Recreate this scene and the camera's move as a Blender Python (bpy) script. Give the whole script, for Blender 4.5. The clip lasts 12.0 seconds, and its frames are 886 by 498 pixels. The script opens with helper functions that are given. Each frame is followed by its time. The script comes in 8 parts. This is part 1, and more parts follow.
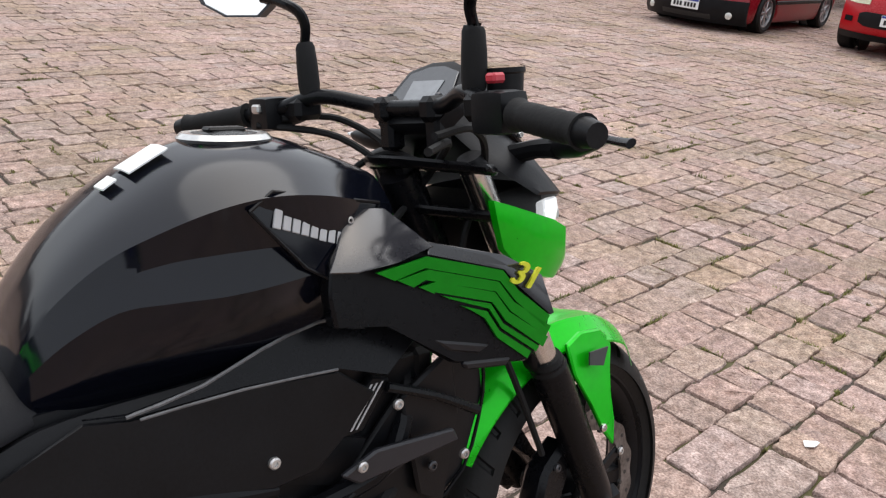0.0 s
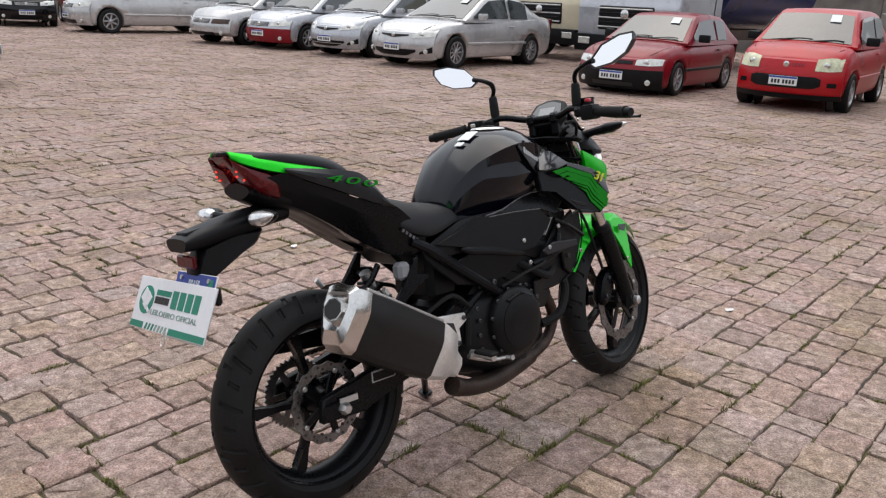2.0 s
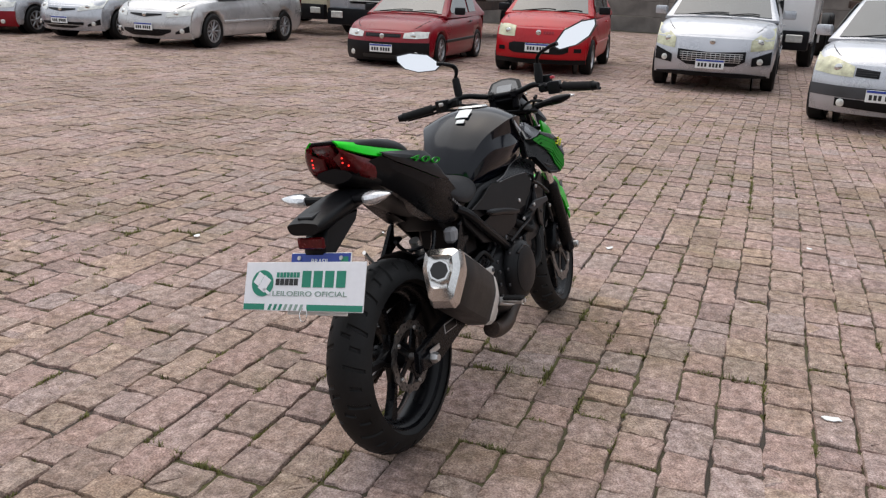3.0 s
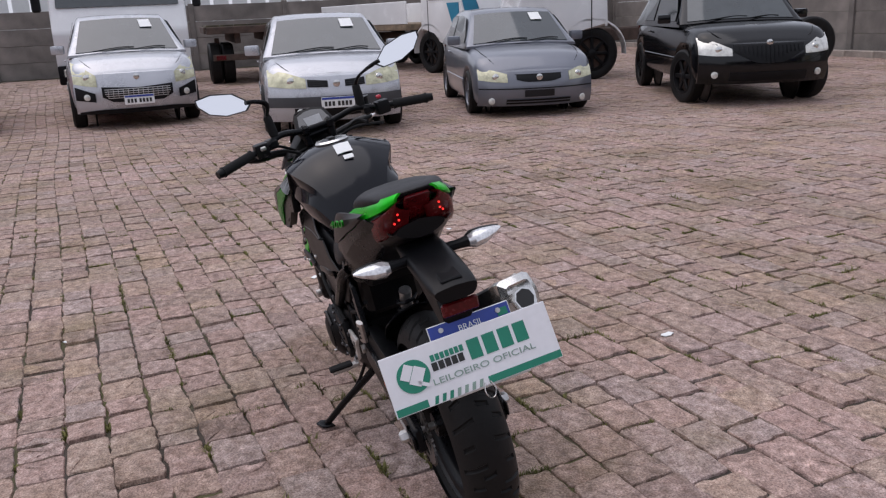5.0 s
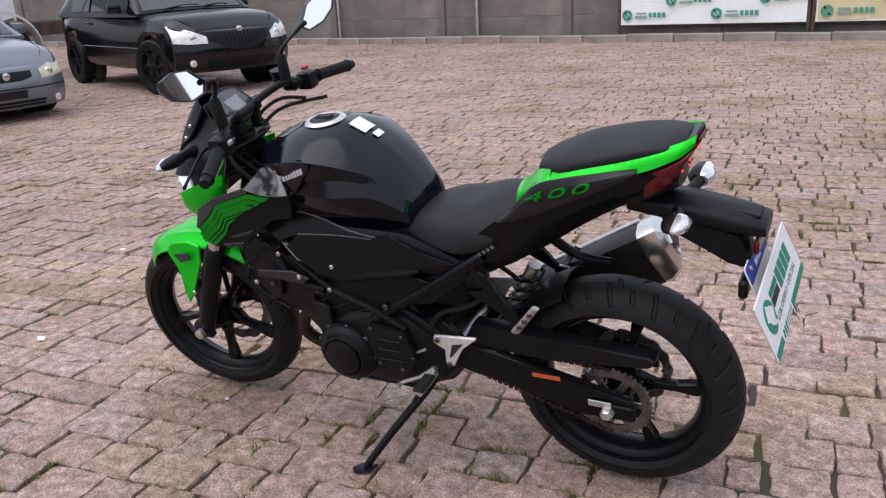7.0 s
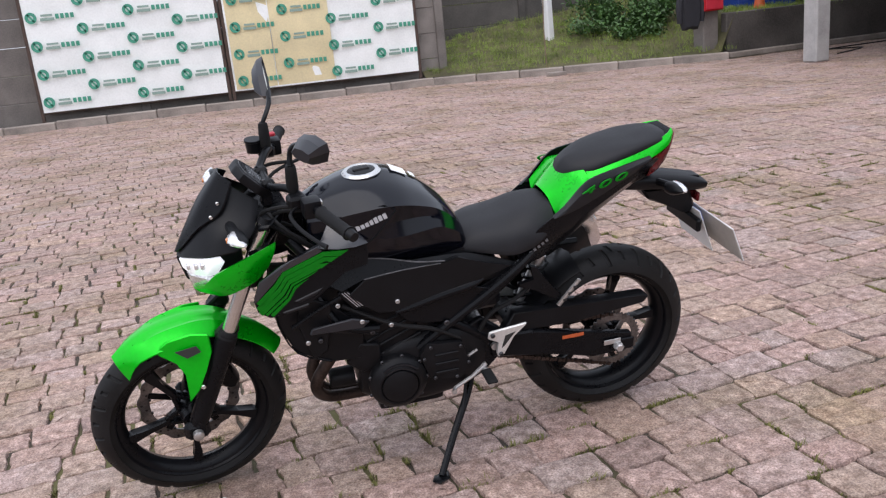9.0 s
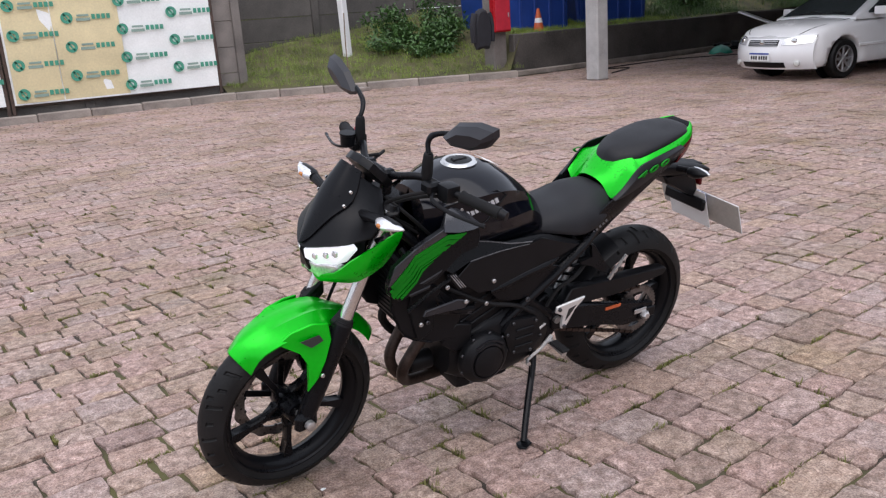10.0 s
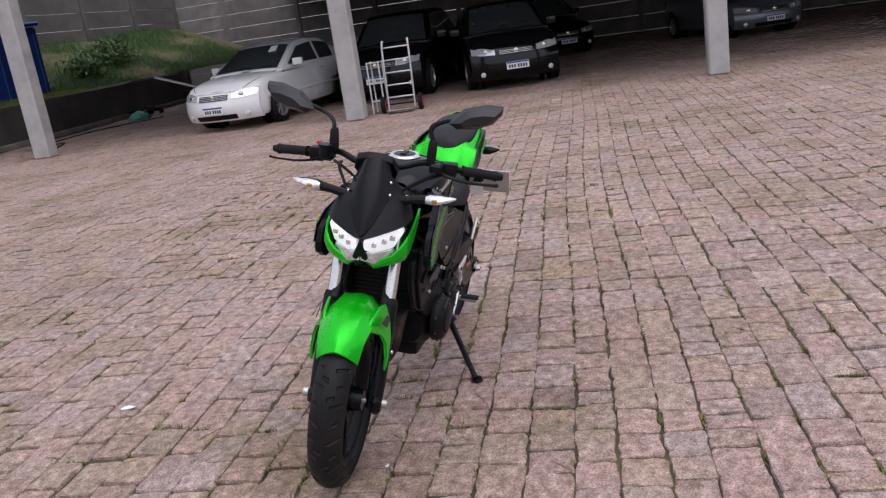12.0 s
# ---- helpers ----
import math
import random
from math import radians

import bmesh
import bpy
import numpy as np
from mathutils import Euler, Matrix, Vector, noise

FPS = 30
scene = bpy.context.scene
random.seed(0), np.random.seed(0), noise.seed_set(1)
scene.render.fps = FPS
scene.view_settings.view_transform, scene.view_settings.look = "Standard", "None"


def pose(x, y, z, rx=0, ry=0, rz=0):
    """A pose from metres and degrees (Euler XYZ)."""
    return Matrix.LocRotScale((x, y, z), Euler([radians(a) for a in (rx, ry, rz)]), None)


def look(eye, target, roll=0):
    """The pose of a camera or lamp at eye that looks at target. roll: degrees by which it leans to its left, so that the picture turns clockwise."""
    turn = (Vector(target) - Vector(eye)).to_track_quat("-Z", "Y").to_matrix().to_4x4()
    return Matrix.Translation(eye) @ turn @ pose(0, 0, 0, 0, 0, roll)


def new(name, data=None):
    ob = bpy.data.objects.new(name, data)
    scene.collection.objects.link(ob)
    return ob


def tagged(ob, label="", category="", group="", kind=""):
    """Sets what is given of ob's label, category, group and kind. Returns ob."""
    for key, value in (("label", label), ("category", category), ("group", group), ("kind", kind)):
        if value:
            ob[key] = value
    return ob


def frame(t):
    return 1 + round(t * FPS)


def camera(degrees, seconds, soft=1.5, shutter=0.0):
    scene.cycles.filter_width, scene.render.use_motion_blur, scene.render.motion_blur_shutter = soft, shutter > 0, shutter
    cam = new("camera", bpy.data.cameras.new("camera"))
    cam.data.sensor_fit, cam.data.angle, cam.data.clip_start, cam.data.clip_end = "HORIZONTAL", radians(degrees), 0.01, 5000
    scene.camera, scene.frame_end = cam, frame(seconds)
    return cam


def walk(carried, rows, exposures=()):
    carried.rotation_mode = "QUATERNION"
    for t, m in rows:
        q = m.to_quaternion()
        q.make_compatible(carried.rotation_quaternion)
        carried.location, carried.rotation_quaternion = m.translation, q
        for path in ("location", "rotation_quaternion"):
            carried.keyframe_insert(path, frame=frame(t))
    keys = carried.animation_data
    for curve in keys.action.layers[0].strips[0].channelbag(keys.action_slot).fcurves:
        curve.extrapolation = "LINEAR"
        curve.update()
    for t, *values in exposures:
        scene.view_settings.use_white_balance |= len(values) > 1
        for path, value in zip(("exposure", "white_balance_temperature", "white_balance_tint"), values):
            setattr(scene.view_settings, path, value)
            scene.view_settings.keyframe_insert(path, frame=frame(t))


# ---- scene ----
cam = camera(56.0, 12.0, soft=1.25)
PATH = [
    (0, (0.376, -0.762, 1.276), (1.53, 0.678, 0.503), 6.2),
    (0.3, (0.25, -0.993, 1.299), (1.322, 0.554, 0.622), 5.7),
    (0.5, (0.113, -1.182, 1.3), (1.178, 0.41, 0.723), 5.9),
    (1, (-0.269, -1.482, 1.327), (0.745, 0.152, 0.776), 4.1),
    (1.5, (-0.666, -1.601, 1.361), (0.473, -0.063, 0.781), 5.2),
    (2, (-1.18, -1.758, 1.396), (0.114, -0.348, 0.815), 2.8),
    (2.5, (-1.648, -1.577, 1.414), (-0.162, -0.374, 0.827), 2.3),
    (3, (-2.045, -1.244, 1.433), (-0.372, -0.337, 0.819), 2.2),
    (3.2, (-2.128, -1.058, 1.424), (-0.378, -0.31, 0.812), 1.9),
    (4.8, (-2.077, 0.405, 1.394), (-0.185, 0.032, 0.866), -1.0),
    (5, (-2.008, 0.599, 1.371), (-0.156, 0.072, 0.829), -2.7),
    (5.5, (-1.785, 1.006, 1.371), (-0.089, 0.082, 0.85), -4.0),
    (6, (-1.437, 1.378, 1.345), (0.051, 0.17, 0.774), -2.9),
    (6.5, (-1.095, 1.737, 1.36), (0.148, 0.282, 0.78), -4.0),
    (6.7, (-0.905, 1.818, 1.323), (0.239, 0.292, 0.72), -4.0),
    (8.3, (0.394, 2.529, 1.348), (0.474, 0.605, 0.809), -2.7),
    (8.5, (0.55, 2.58, 1.41), (0.512, 0.669, 0.823), -4.9),
    (9, (1.053, 2.566, 1.404), (0.657, 0.683, 0.857), -5.7),
    (9.5, (1.565, 2.522, 1.422), (0.914, 0.719, 0.852), -3.8),
    (10, (2.068, 2.391, 1.436), (1.139, 0.708, 0.885), -3.9),
    (10.5, (2.525, 2.131, 1.419), (1.341, 0.626, 0.842), -3.9),
    (11, (2.971, 1.902, 1.424), (1.532, 0.654, 0.814), -4.8),
    (11.5, (3.267, 1.53, 1.426), (1.635, 0.567, 0.786), -6.1),
    (12, (3.642, 1.261, 1.464), (1.821, 0.635, 0.923), -8.3),
]
walk(cam, [(t, look(eye, target, roll)) for t, eye, target, roll in PATH],
     exposures=[(0, 0.46, 6500, 10), (0.5, 0.45, 6600, 10), (1, 0.28, 6500, 10), (1.5, 0.33, 6450, 11), (2, 0.15, 6450, 10), (3, 0.07, 6450, 10), (5.2, -0.24, 6180, 17), (6.5, 0.12, 6150, 14), (8.5, 0.34, 6120, 14), (10.5, 0.22, 6150, 15), (12, 0.05, 6150, 17)])


# ---- world and light ----
world = bpy.data.worlds.new("sky")
scene.world = world
world.use_nodes = True
wn = world.node_tree.nodes
sky = wn.new("ShaderNodeTexSky")
sky.sky_type, sky.sun_disc = "NISHITA", False
sky.sun_elevation, sky.sun_rotation = radians(66), radians(35)
sky.air_density, sky.dust_density, sky.ozone_density = 1.0, 6.0, 1.0
haze = wn.new("ShaderNodeMix")
haze.data_type = "RGBA"
haze.inputs[0].default_value = 0.72
haze.inputs[7].default_value = (7.6, 7.9, 8.3, 1)
world.node_tree.links.new(sky.outputs[0], haze.inputs[6])
world.node_tree.links.new(haze.outputs[2], wn["Background"].inputs[0])
wn["Background"].inputs[1].default_value = 0.135

sun_data = bpy.data.lights.new("sun", "SUN")
sun_data.energy, sun_data.angle, sun_data.color = 1.1, radians(70), (1.0, 0.97, 0.93)
sun = new("sun", sun_data)
sun.matrix_world = look((0, 0, 30), (-30 * 0.25, -30 * 0.35, 0))
scene.view_settings.exposure = 0.0


# ---- helpers of this scene ----
def mat(name, color, rough=0.5, metal=0.0, vary=0.12, scale=8.0, fine=90.0, bump=0.15, coat=0.0, depth=0.002, island=False, spec=0.5):
    """A surface with two scales of variation in colour and gloss and a fine relief."""
    m = bpy.data.materials.new(name)
    m.use_nodes = True
    n, l = m.node_tree.nodes, m.node_tree.links
    b = n["Principled BSDF"]
    b.inputs["Metallic"].default_value = metal
    b.inputs["Coat Weight"].default_value = coat
    b.inputs["Coat Roughness"].default_value = 0.06
    b.inputs["Specular IOR Level"].default_value = spec
    co = n.new("ShaderNodeTexCoord")
    big, small = n.new("ShaderNodeTexNoise"), n.new("ShaderNodeTexNoise")
    big.inputs["Scale"].default_value, small.inputs["Scale"].default_value = scale, fine
    big.inputs["Detail"].default_value = 5
    for t in (big, small):
        l.new(co.outputs["Object"], t.inputs["Vector"])
    mix = n.new("ShaderNodeMath")
    mix.operation = "MULTIPLY_ADD"
    l.new(small.outputs["Fac"], mix.inputs[0])
    mix.inputs[1].default_value = 0.5
    l.new(big.outputs["Fac"], mix.inputs[2])
    ramp = n.new("ShaderNodeValToRGB")
    lo = [max(0, c * (1 - 2 * vary)) for c in color]
    hi = [min(1, c * (1 + 2 * vary) + 0.004 * vary) for c in color]
    ramp.color_ramp.elements[0].position, ramp.color_ramp.elements[1].position = 0.45, 1.05
    ramp.color_ramp.elements[0].color, ramp.color_ramp.elements[1].color = (*lo, 1), (*hi, 1)
    l.new(mix.outputs[0], ramp.inputs[0])
    l.new(ramp.outputs[0], b.inputs["Base Color"])
    rr = n.new("ShaderNodeMapRange")
    rr.inputs["From Min"].default_value, rr.inputs["From Max"].default_value = 0.45, 1.05
    rr.inputs["To Min"].default_value, rr.inputs["To Max"].default_value = max(0.02, rough * 0.82), min(1, rough * 1.2)
    l.new(mix.outputs[0], rr.inputs["Value"])
    l.new(rr.outputs[0], b.inputs["Roughness"])
    if bump:
        bp = n.new("ShaderNodeBump")
        bp.inputs["Strength"].default_value, bp.inputs["Distance"].default_value = bump, depth
        l.new(small.outputs["Fac"], bp.inputs["Height"])
        l.new(bp.outputs[0], b.inputs["Normal"])
    return m


def mesh_of(bm, name, material, smooth=True, angle=35):
    bmesh.ops.recalc_face_normals(bm, faces=bm.faces)
    me = bpy.data.meshes.new(name)
    bm.to_mesh(me)
    bm.free()
    me.materials.append(material)
    if smooth:
        me.polygons.foreach_set("use_smooth", [True] * len(me.polygons))
        me.set_sharp_from_angle(angle=radians(angle))
    return me


def part(name, bm, material, parent=None, label="", smooth=True, angle=35, at=None):
    ob = new(name, mesh_of(bm, name, material, smooth, angle))
    if parent:
        ob.parent = parent
    if at is not None:
        ob.matrix_basis = at
    if label:
        ob["label"] = label
    return ob


def thing(name, m, label, category, group="", kind=""):
    ob = new(name)
    ob.empty_display_size = 0.1
    ob.matrix_basis = m
    return tagged(ob, label, category, group, kind)


def box(bm, c, s, bevel=0.0, m=None, seg=1):
    """A box round c of size s, its edges rounded."""
    made = bmesh.ops.create_cube(bm, size=1)["verts"]
    tr = (m if m else Matrix.Identity(4)) @ Matrix.Translation(c) @ Matrix.Diagonal((*s, 1))
    bmesh.ops.transform(bm, matrix=tr, verts=made)
    if bevel:
        es = list({e for v in made for e in v.link_edges})
        bmesh.ops.bevel(bm, geom=es, offset=bevel, segments=seg, affect="EDGES", profile=0.7)
    return bm


def cr(p, n, closed=False):
    """Points on a smooth curve through p, n to each span."""
    p = [Vector(q) for q in p]
    out, k = [], len(p)
    for i in range(k if closed else k - 1):
        a, b, c, d = (p[(i + j) % k] if closed else p[min(max(i + j, 0), k - 1)] for j in (-1, 0, 1, 2))
        for s in range(n):
            t = s / n
            out.append(0.5 * (2 * b + (c - a) * t + (2 * a - 5 * b + 4 * c - d) * t * t + (3 * b - a - 3 * c + d) * t ** 3))
    if not closed:
        out.append(p[-1].copy())
    return out


def tube(bm, pts, r, seg=10, smooth=4, squash=1.0, cap=True):
    """A pipe along a curve through pts; r is one radius or one for each point."""
    rs = r if isinstance(r, (list, tuple)) else [r] * len(pts)
    path = cr(pts, smooth) if smooth > 1 else [Vector(q) for q in pts]
    rad = [v.x for v in cr([(q, 0, 0) for q in rs], smooth)] if smooth > 1 else rs
    rings, side = [], None
    for i, p in enumerate(path):
        d = (path[min(i + 1, len(path) - 1)] - path[max(i - 1, 0)]).normalized()
        if side is None:
            side = d.orthogonal().normalized()
        side = (side - d * side.dot(d)).normalized()
        up = d.cross(side)
        rings.append([bm.verts.new(p + rad[i] * (math.cos(a) * side + squash * math.sin(a) * up)) for a in (math.tau * k / seg for k in range(seg))])
    for a, b in zip(rings, rings[1:]):
        for k in range(seg):
            bm.faces.new((a[k], a[(k + 1) % seg], b[(k + 1) % seg], b[k]))
    if cap:
        bm.faces.new(rings[0][::-1])
        bm.faces.new(rings[-1])
    return bm


def lathe(bm, prof, seg=48, m=None, closed=False):
    """A solid turned round the y axis; prof holds (radius, y)."""
    m = m or Matrix.Identity(4)
    rings = []
    for r, y in prof:
        if r < 1e-5:
            rings.append([bm.verts.new(m @ Vector((0, y, 0)))])
        else:
            rings.append([bm.verts.new(m @ Vector((r * math.cos(a), y, r * math.sin(a)))) for a in (math.tau * k / seg for k in range(seg))])
    pairs = list(zip(rings, rings[1:])) + ([(rings[-1], rings[0])] if closed else [])
    for a, b in pairs:
        for k in range(seg):
            q = [a[k % len(a)], a[(k + 1) % len(a)], b[(k + 1) % len(b)], b[k % len(b)]]
            q = [v for i, v in enumerate(q) if v not in q[:i]]
            if len(q) > 2:
                bm.faces.new(q)
    return bm


def prism(bm, pts, off, bevel=0.0, seg=1):
    """A plate: the outline pts (3D) thickened by the vector off, its edges rounded."""
    off = Vector(off)
    a = [bm.verts.new(Vector(p)) for p in pts]
    b = [bm.verts.new(Vector(p) + off) for p in pts]
    fs = [bm.faces.new(a), bm.faces.new(b[::-1])]
    k = len(a)
    for i in range(k):
        fs.append(bm.faces.new((a[i], b[i], b[(i + 1) % k], a[(i + 1) % k])))
    if bevel:
        es = list({e for f in fs for e in f.edges})
        bmesh.ops.bevel(bm, geom=es, offset=bevel, segments=seg, affect="EDGES", profile=0.7)
    return bm


def skin(bm, stations, nu=4, nv=4, mirror=True, close=True):
    """A smooth hull: stations hold (x, [(y, z), ...]) half sections from the top to the bottom."""
    rows = [[Vector((x, y, z)) for y, z in sec] for x, sec in stations]
    rows = [cr(r, nv) for r in rows]
    cols = [cr([r[i] for r in rows], nu) for i in range(len(rows[0]))]
    grid = [[c[j] for c in cols] for j in range(len(cols[0]))]
    for s in ((1, -1) if mirror else (1,)):
        vs = [[bm.verts.new((p.x, s * p.y, p.z)) for p in r] for r in grid]
        for a, b in zip(vs, vs[1:]):
            for k in range(len(a) - 1):
                bm.faces.new((a[k], a[k + 1], b[k + 1], b[k]))
        if close:
            bm.faces.new(vs[0])
            bm.faces.new(vs[-1][::-1])
    if mirror:
        bmesh.ops.remove_doubles(bm, verts=bm.verts, dist=1e-4)
    return bm


def sheet(bm, grid, off):
    """A curved plate over a grid of points, thickened by the vector off."""
    off = Vector(off)
    a = [[bm.verts.new(Vector(p)) for p in r] for r in grid]
    b = [[bm.verts.new(Vector(p) + off) for p in r] for r in grid]
    for i in range(len(a) - 1):
        for k in range(len(a[0]) - 1):
            bm.faces.new((a[i][k], a[i][k + 1], a[i + 1][k + 1], a[i + 1][k]))
            bm.faces.new((b[i][k], b[i + 1][k], b[i + 1][k + 1], b[i][k + 1]))
    rim = [(i, 0) for i in range(len(a))] + [(len(a) - 1, k) for k in range(1, len(a[0]))]
    rim += [(i, len(a[0]) - 1) for i in range(len(a) - 2, -1, -1)] + [(0, k) for k in range(len(a[0]) - 2, 0, -1)]
    for (i, k), (p, q) in zip(rim, rim[1:] + rim[:1]):
        bm.faces.new((a[i][k], a[p][q], b[p][q], b[i][k]))
    return bm


def text_mesh(bm, body, size, m, thick=0.001, shear=0.0):
    """Letters as real plates, laid by the pose m."""
    cu = bpy.data.curves.new("letters", "FONT")
    cu.body, cu.size, cu.extrude, cu.align_x, cu.align_y, cu.shear = body, size, thick, "CENTER", "CENTER", shear
    ob = bpy.data.objects.new("letters", cu)
    me = ob.to_mesh()
    me.transform(m)
    bm.from_mesh(me)
    ob.to_mesh_clear()
    bpy.data.objects.remove(ob)
    bpy.data.curves.remove(cu)
    return bm


B = bmesh.new


# ---- materials ----
def paver_mat(name, island):
    m = mat(name, (0.412, 0.326, 0.316), 0.85, vary=0.16, scale=22, fine=120, bump=1.0, depth=0.006)
    n, l = m.node_tree.nodes, m.node_tree.links
    b = n["Principled BSDF"]
    src = b.inputs["Base Color"].links[0].from_socket
    rnd = n.new("ShaderNodeNewGeometry").outputs["Random Per Island"] if island else n.new("ShaderNodeObjectInfo").outputs["Random"]
    ramp = n.new("ShaderNodeValToRGB")
    for p, c in ((0.18, (0.98, 0.95, 0.84)), (0.36, (1.0, 0.89, 0.85)), (0.52, (0.92, 0.93, 0.92)), (0.66, (1.06, 0.99, 0.83)), (0.8, (0.9, 0.82, 0.78)), (0.9, (1.05, 0.95, 0.9)), (1.0, (1.26, 1.20, 1.12))):
        e = ramp.color_ramp.elements.new(p)
        e.color = (*c, 1)
    ramp.color_ramp.elements[0].color = (0.76, 0.70, 0.68, 1)
    l.new(rnd, ramp.inputs[0])
    mx = n.new("ShaderNodeMix")
    mx.data_type, mx.blend_type = "RGBA", "MULTIPLY"
    mx.inputs[0].default_value = 1
    l.new(src, mx.inputs[6])
    l.new(ramp.outputs[0], mx.inputs[7])
    # dirt and damp stains across the yard
    geo = n.new("ShaderNodeNewGeometry")
    st = n.new("ShaderNodeTexNoise")
    st.inputs["Scale"].default_value, st.inputs["Detail"].default_value = 0.5, 6
    l.new(geo.outputs["Position"], st.inputs["Vector"])
    sr = n.new("ShaderNodeValToRGB")
    sr.color_ramp.elements[0].position, sr.color_ramp.elements[1].position = 0.35, 0.7
    sr.color_ramp.elements[0].color, sr.color_ramp.elements[1].color = (0.85, 0.84, 0.79, 1), (1.05, 1.03, 1.0, 1)
    l.new(st.outputs["Fac"], sr.inputs[0])
    m2 = n.new("ShaderNodeMix")
    m2.data_type, m2.blend_type = "RGBA", "MULTIPLY"
    m2.inputs[0].default_value = 1
    l.new(mx.outputs[2], m2.inputs[6])
    l.new(sr.outputs[0], m2.inputs[7])
    # crystals of the granite, dark and pale
    sp = n.new("ShaderNodeTexNoise")
    sp.inputs["Scale"].default_value, sp.inputs["Detail"].default_value, sp.inputs["Roughness"].default_value = 150, 3, 0.7
    l.new(geo.outputs["Position"], sp.inputs["Vector"])
    s2 = n.new("ShaderNodeValToRGB")
    s2.color_ramp.elements[0].position, s2.color_ramp.elements[1].position = 0.36, 0.64
    s2.color_ramp.elements[0].color, s2.color_ramp.elements[1].color = (0.56, 0.52, 0.50, 1), (1.3, 1.32, 1.32, 1)
    l.new(sp.outputs["Fac"], s2.inputs[0])
    m3 = n.new("ShaderNodeMix")
    m3.data_type, m3.blend_type = "RGBA", "MULTIPLY"
    m3.inputs[0].default_value = 1
    l.new(m2.outputs[2], m3.inputs[6])
    l.new(s2.outputs[0], m3.inputs[7])
    # mottling of the worn tops
    mo = n.new("ShaderNodeTexNoise")
    mo.inputs["Scale"].default_value, mo.inputs["Detail"].default_value, mo.inputs["Roughness"].default_value = 24, 6, 0.65
    l.new(geo.outputs["Position"], mo.inputs["Vector"])
    s3 = n.new("ShaderNodeValToRGB")
    s3.color_ramp.elements[0].position, s3.color_ramp.elements[1].position = 0.34, 0.66
    s3.color_ramp.elements[0].color, s3.color_ramp.elements[1].color = (0.58, 0.53, 0.50, 1), (1.22, 1.24, 1.24, 1)
    l.new(mo.outputs["Fac"], s3.inputs[0])
    m4 = n.new("ShaderNodeMix")
    m4.data_type, m4.blend_type = "RGBA", "MULTIPLY"
    m4.inputs[0].default_value = 1
    l.new(m3.outputs[2], m4.inputs[6])
    l.new(s3.outputs[0], m4.inputs[7])
    # a film of moss and soil in patches
    mf = n.new("ShaderNodeTexNoise")
    mf.inputs["Scale"].default_value, mf.inputs["Detail"].default_value, mf.inputs["Roughness"].default_value = 1.1, 7, 0.62
    l.new(geo.outputs["Position"], mf.inputs["Vector"])
    s4 = n.new("ShaderNodeValToRGB")
    s4.color_ramp.elements[0].position, s4.color_ramp.elements[1].position = 0.47, 0.68
    s4.color_ramp.elements[0].color, s4.color_ramp.elements[1].color = (1.05, 1.05, 1.06, 1), (0.72, 0.72, 0.58, 1)
    l.new(mf.outputs["Fac"], s4.inputs[0])
    m5 = n.new("ShaderNodeMix")
    m5.data_type, m5.blend_type = "RGBA", "MULTIPLY"
    m5.inputs[0].default_value = 1
    l.new(m4.outputs[2], m5.inputs[6])
    l.new(s4.outputs[0], m5.inputs[7])
    l.new(m5.outputs[2], b.inputs["Base Color"])
    return m


def soil_mat():
    m = mat("joint_soil", (0.046, 0.036, 0.027), 0.95, vary=0.2, scale=30, fine=200, bump=0.6, depth=0.004)
    n, l = m.node_tree.nodes, m.node_tree.links
    b = n["Principled BSDF"]
    src = b.inputs["Base Color"].links[0].from_socket
    st = n.new("ShaderNodeTexNoise")
    st.inputs["Scale"].default_value, st.inputs["Detail"].default_value = 1.6, 5
    l.new(n.new("ShaderNodeNewGeometry").outputs["Position"], st.inputs["Vector"])
    rp = n.new("ShaderNodeValToRGB")
    rp.color_ramp.elements[0].position, rp.color_ramp.elements[1].position = 0.44, 0.60
    l.new(st.outputs["Fac"], rp.inputs[0])
    mx = n.new("ShaderNodeMix")
    mx.data_type = "RGBA"
    l.new(rp.outputs[0], mx.inputs[0])
    l.new(src, mx.inputs[6])
    mx.inputs[7].default_value = (0.085, 0.080, 0.026, 1)
    l.new(mx.outputs[2], b.inputs["Base Color"])
    return m


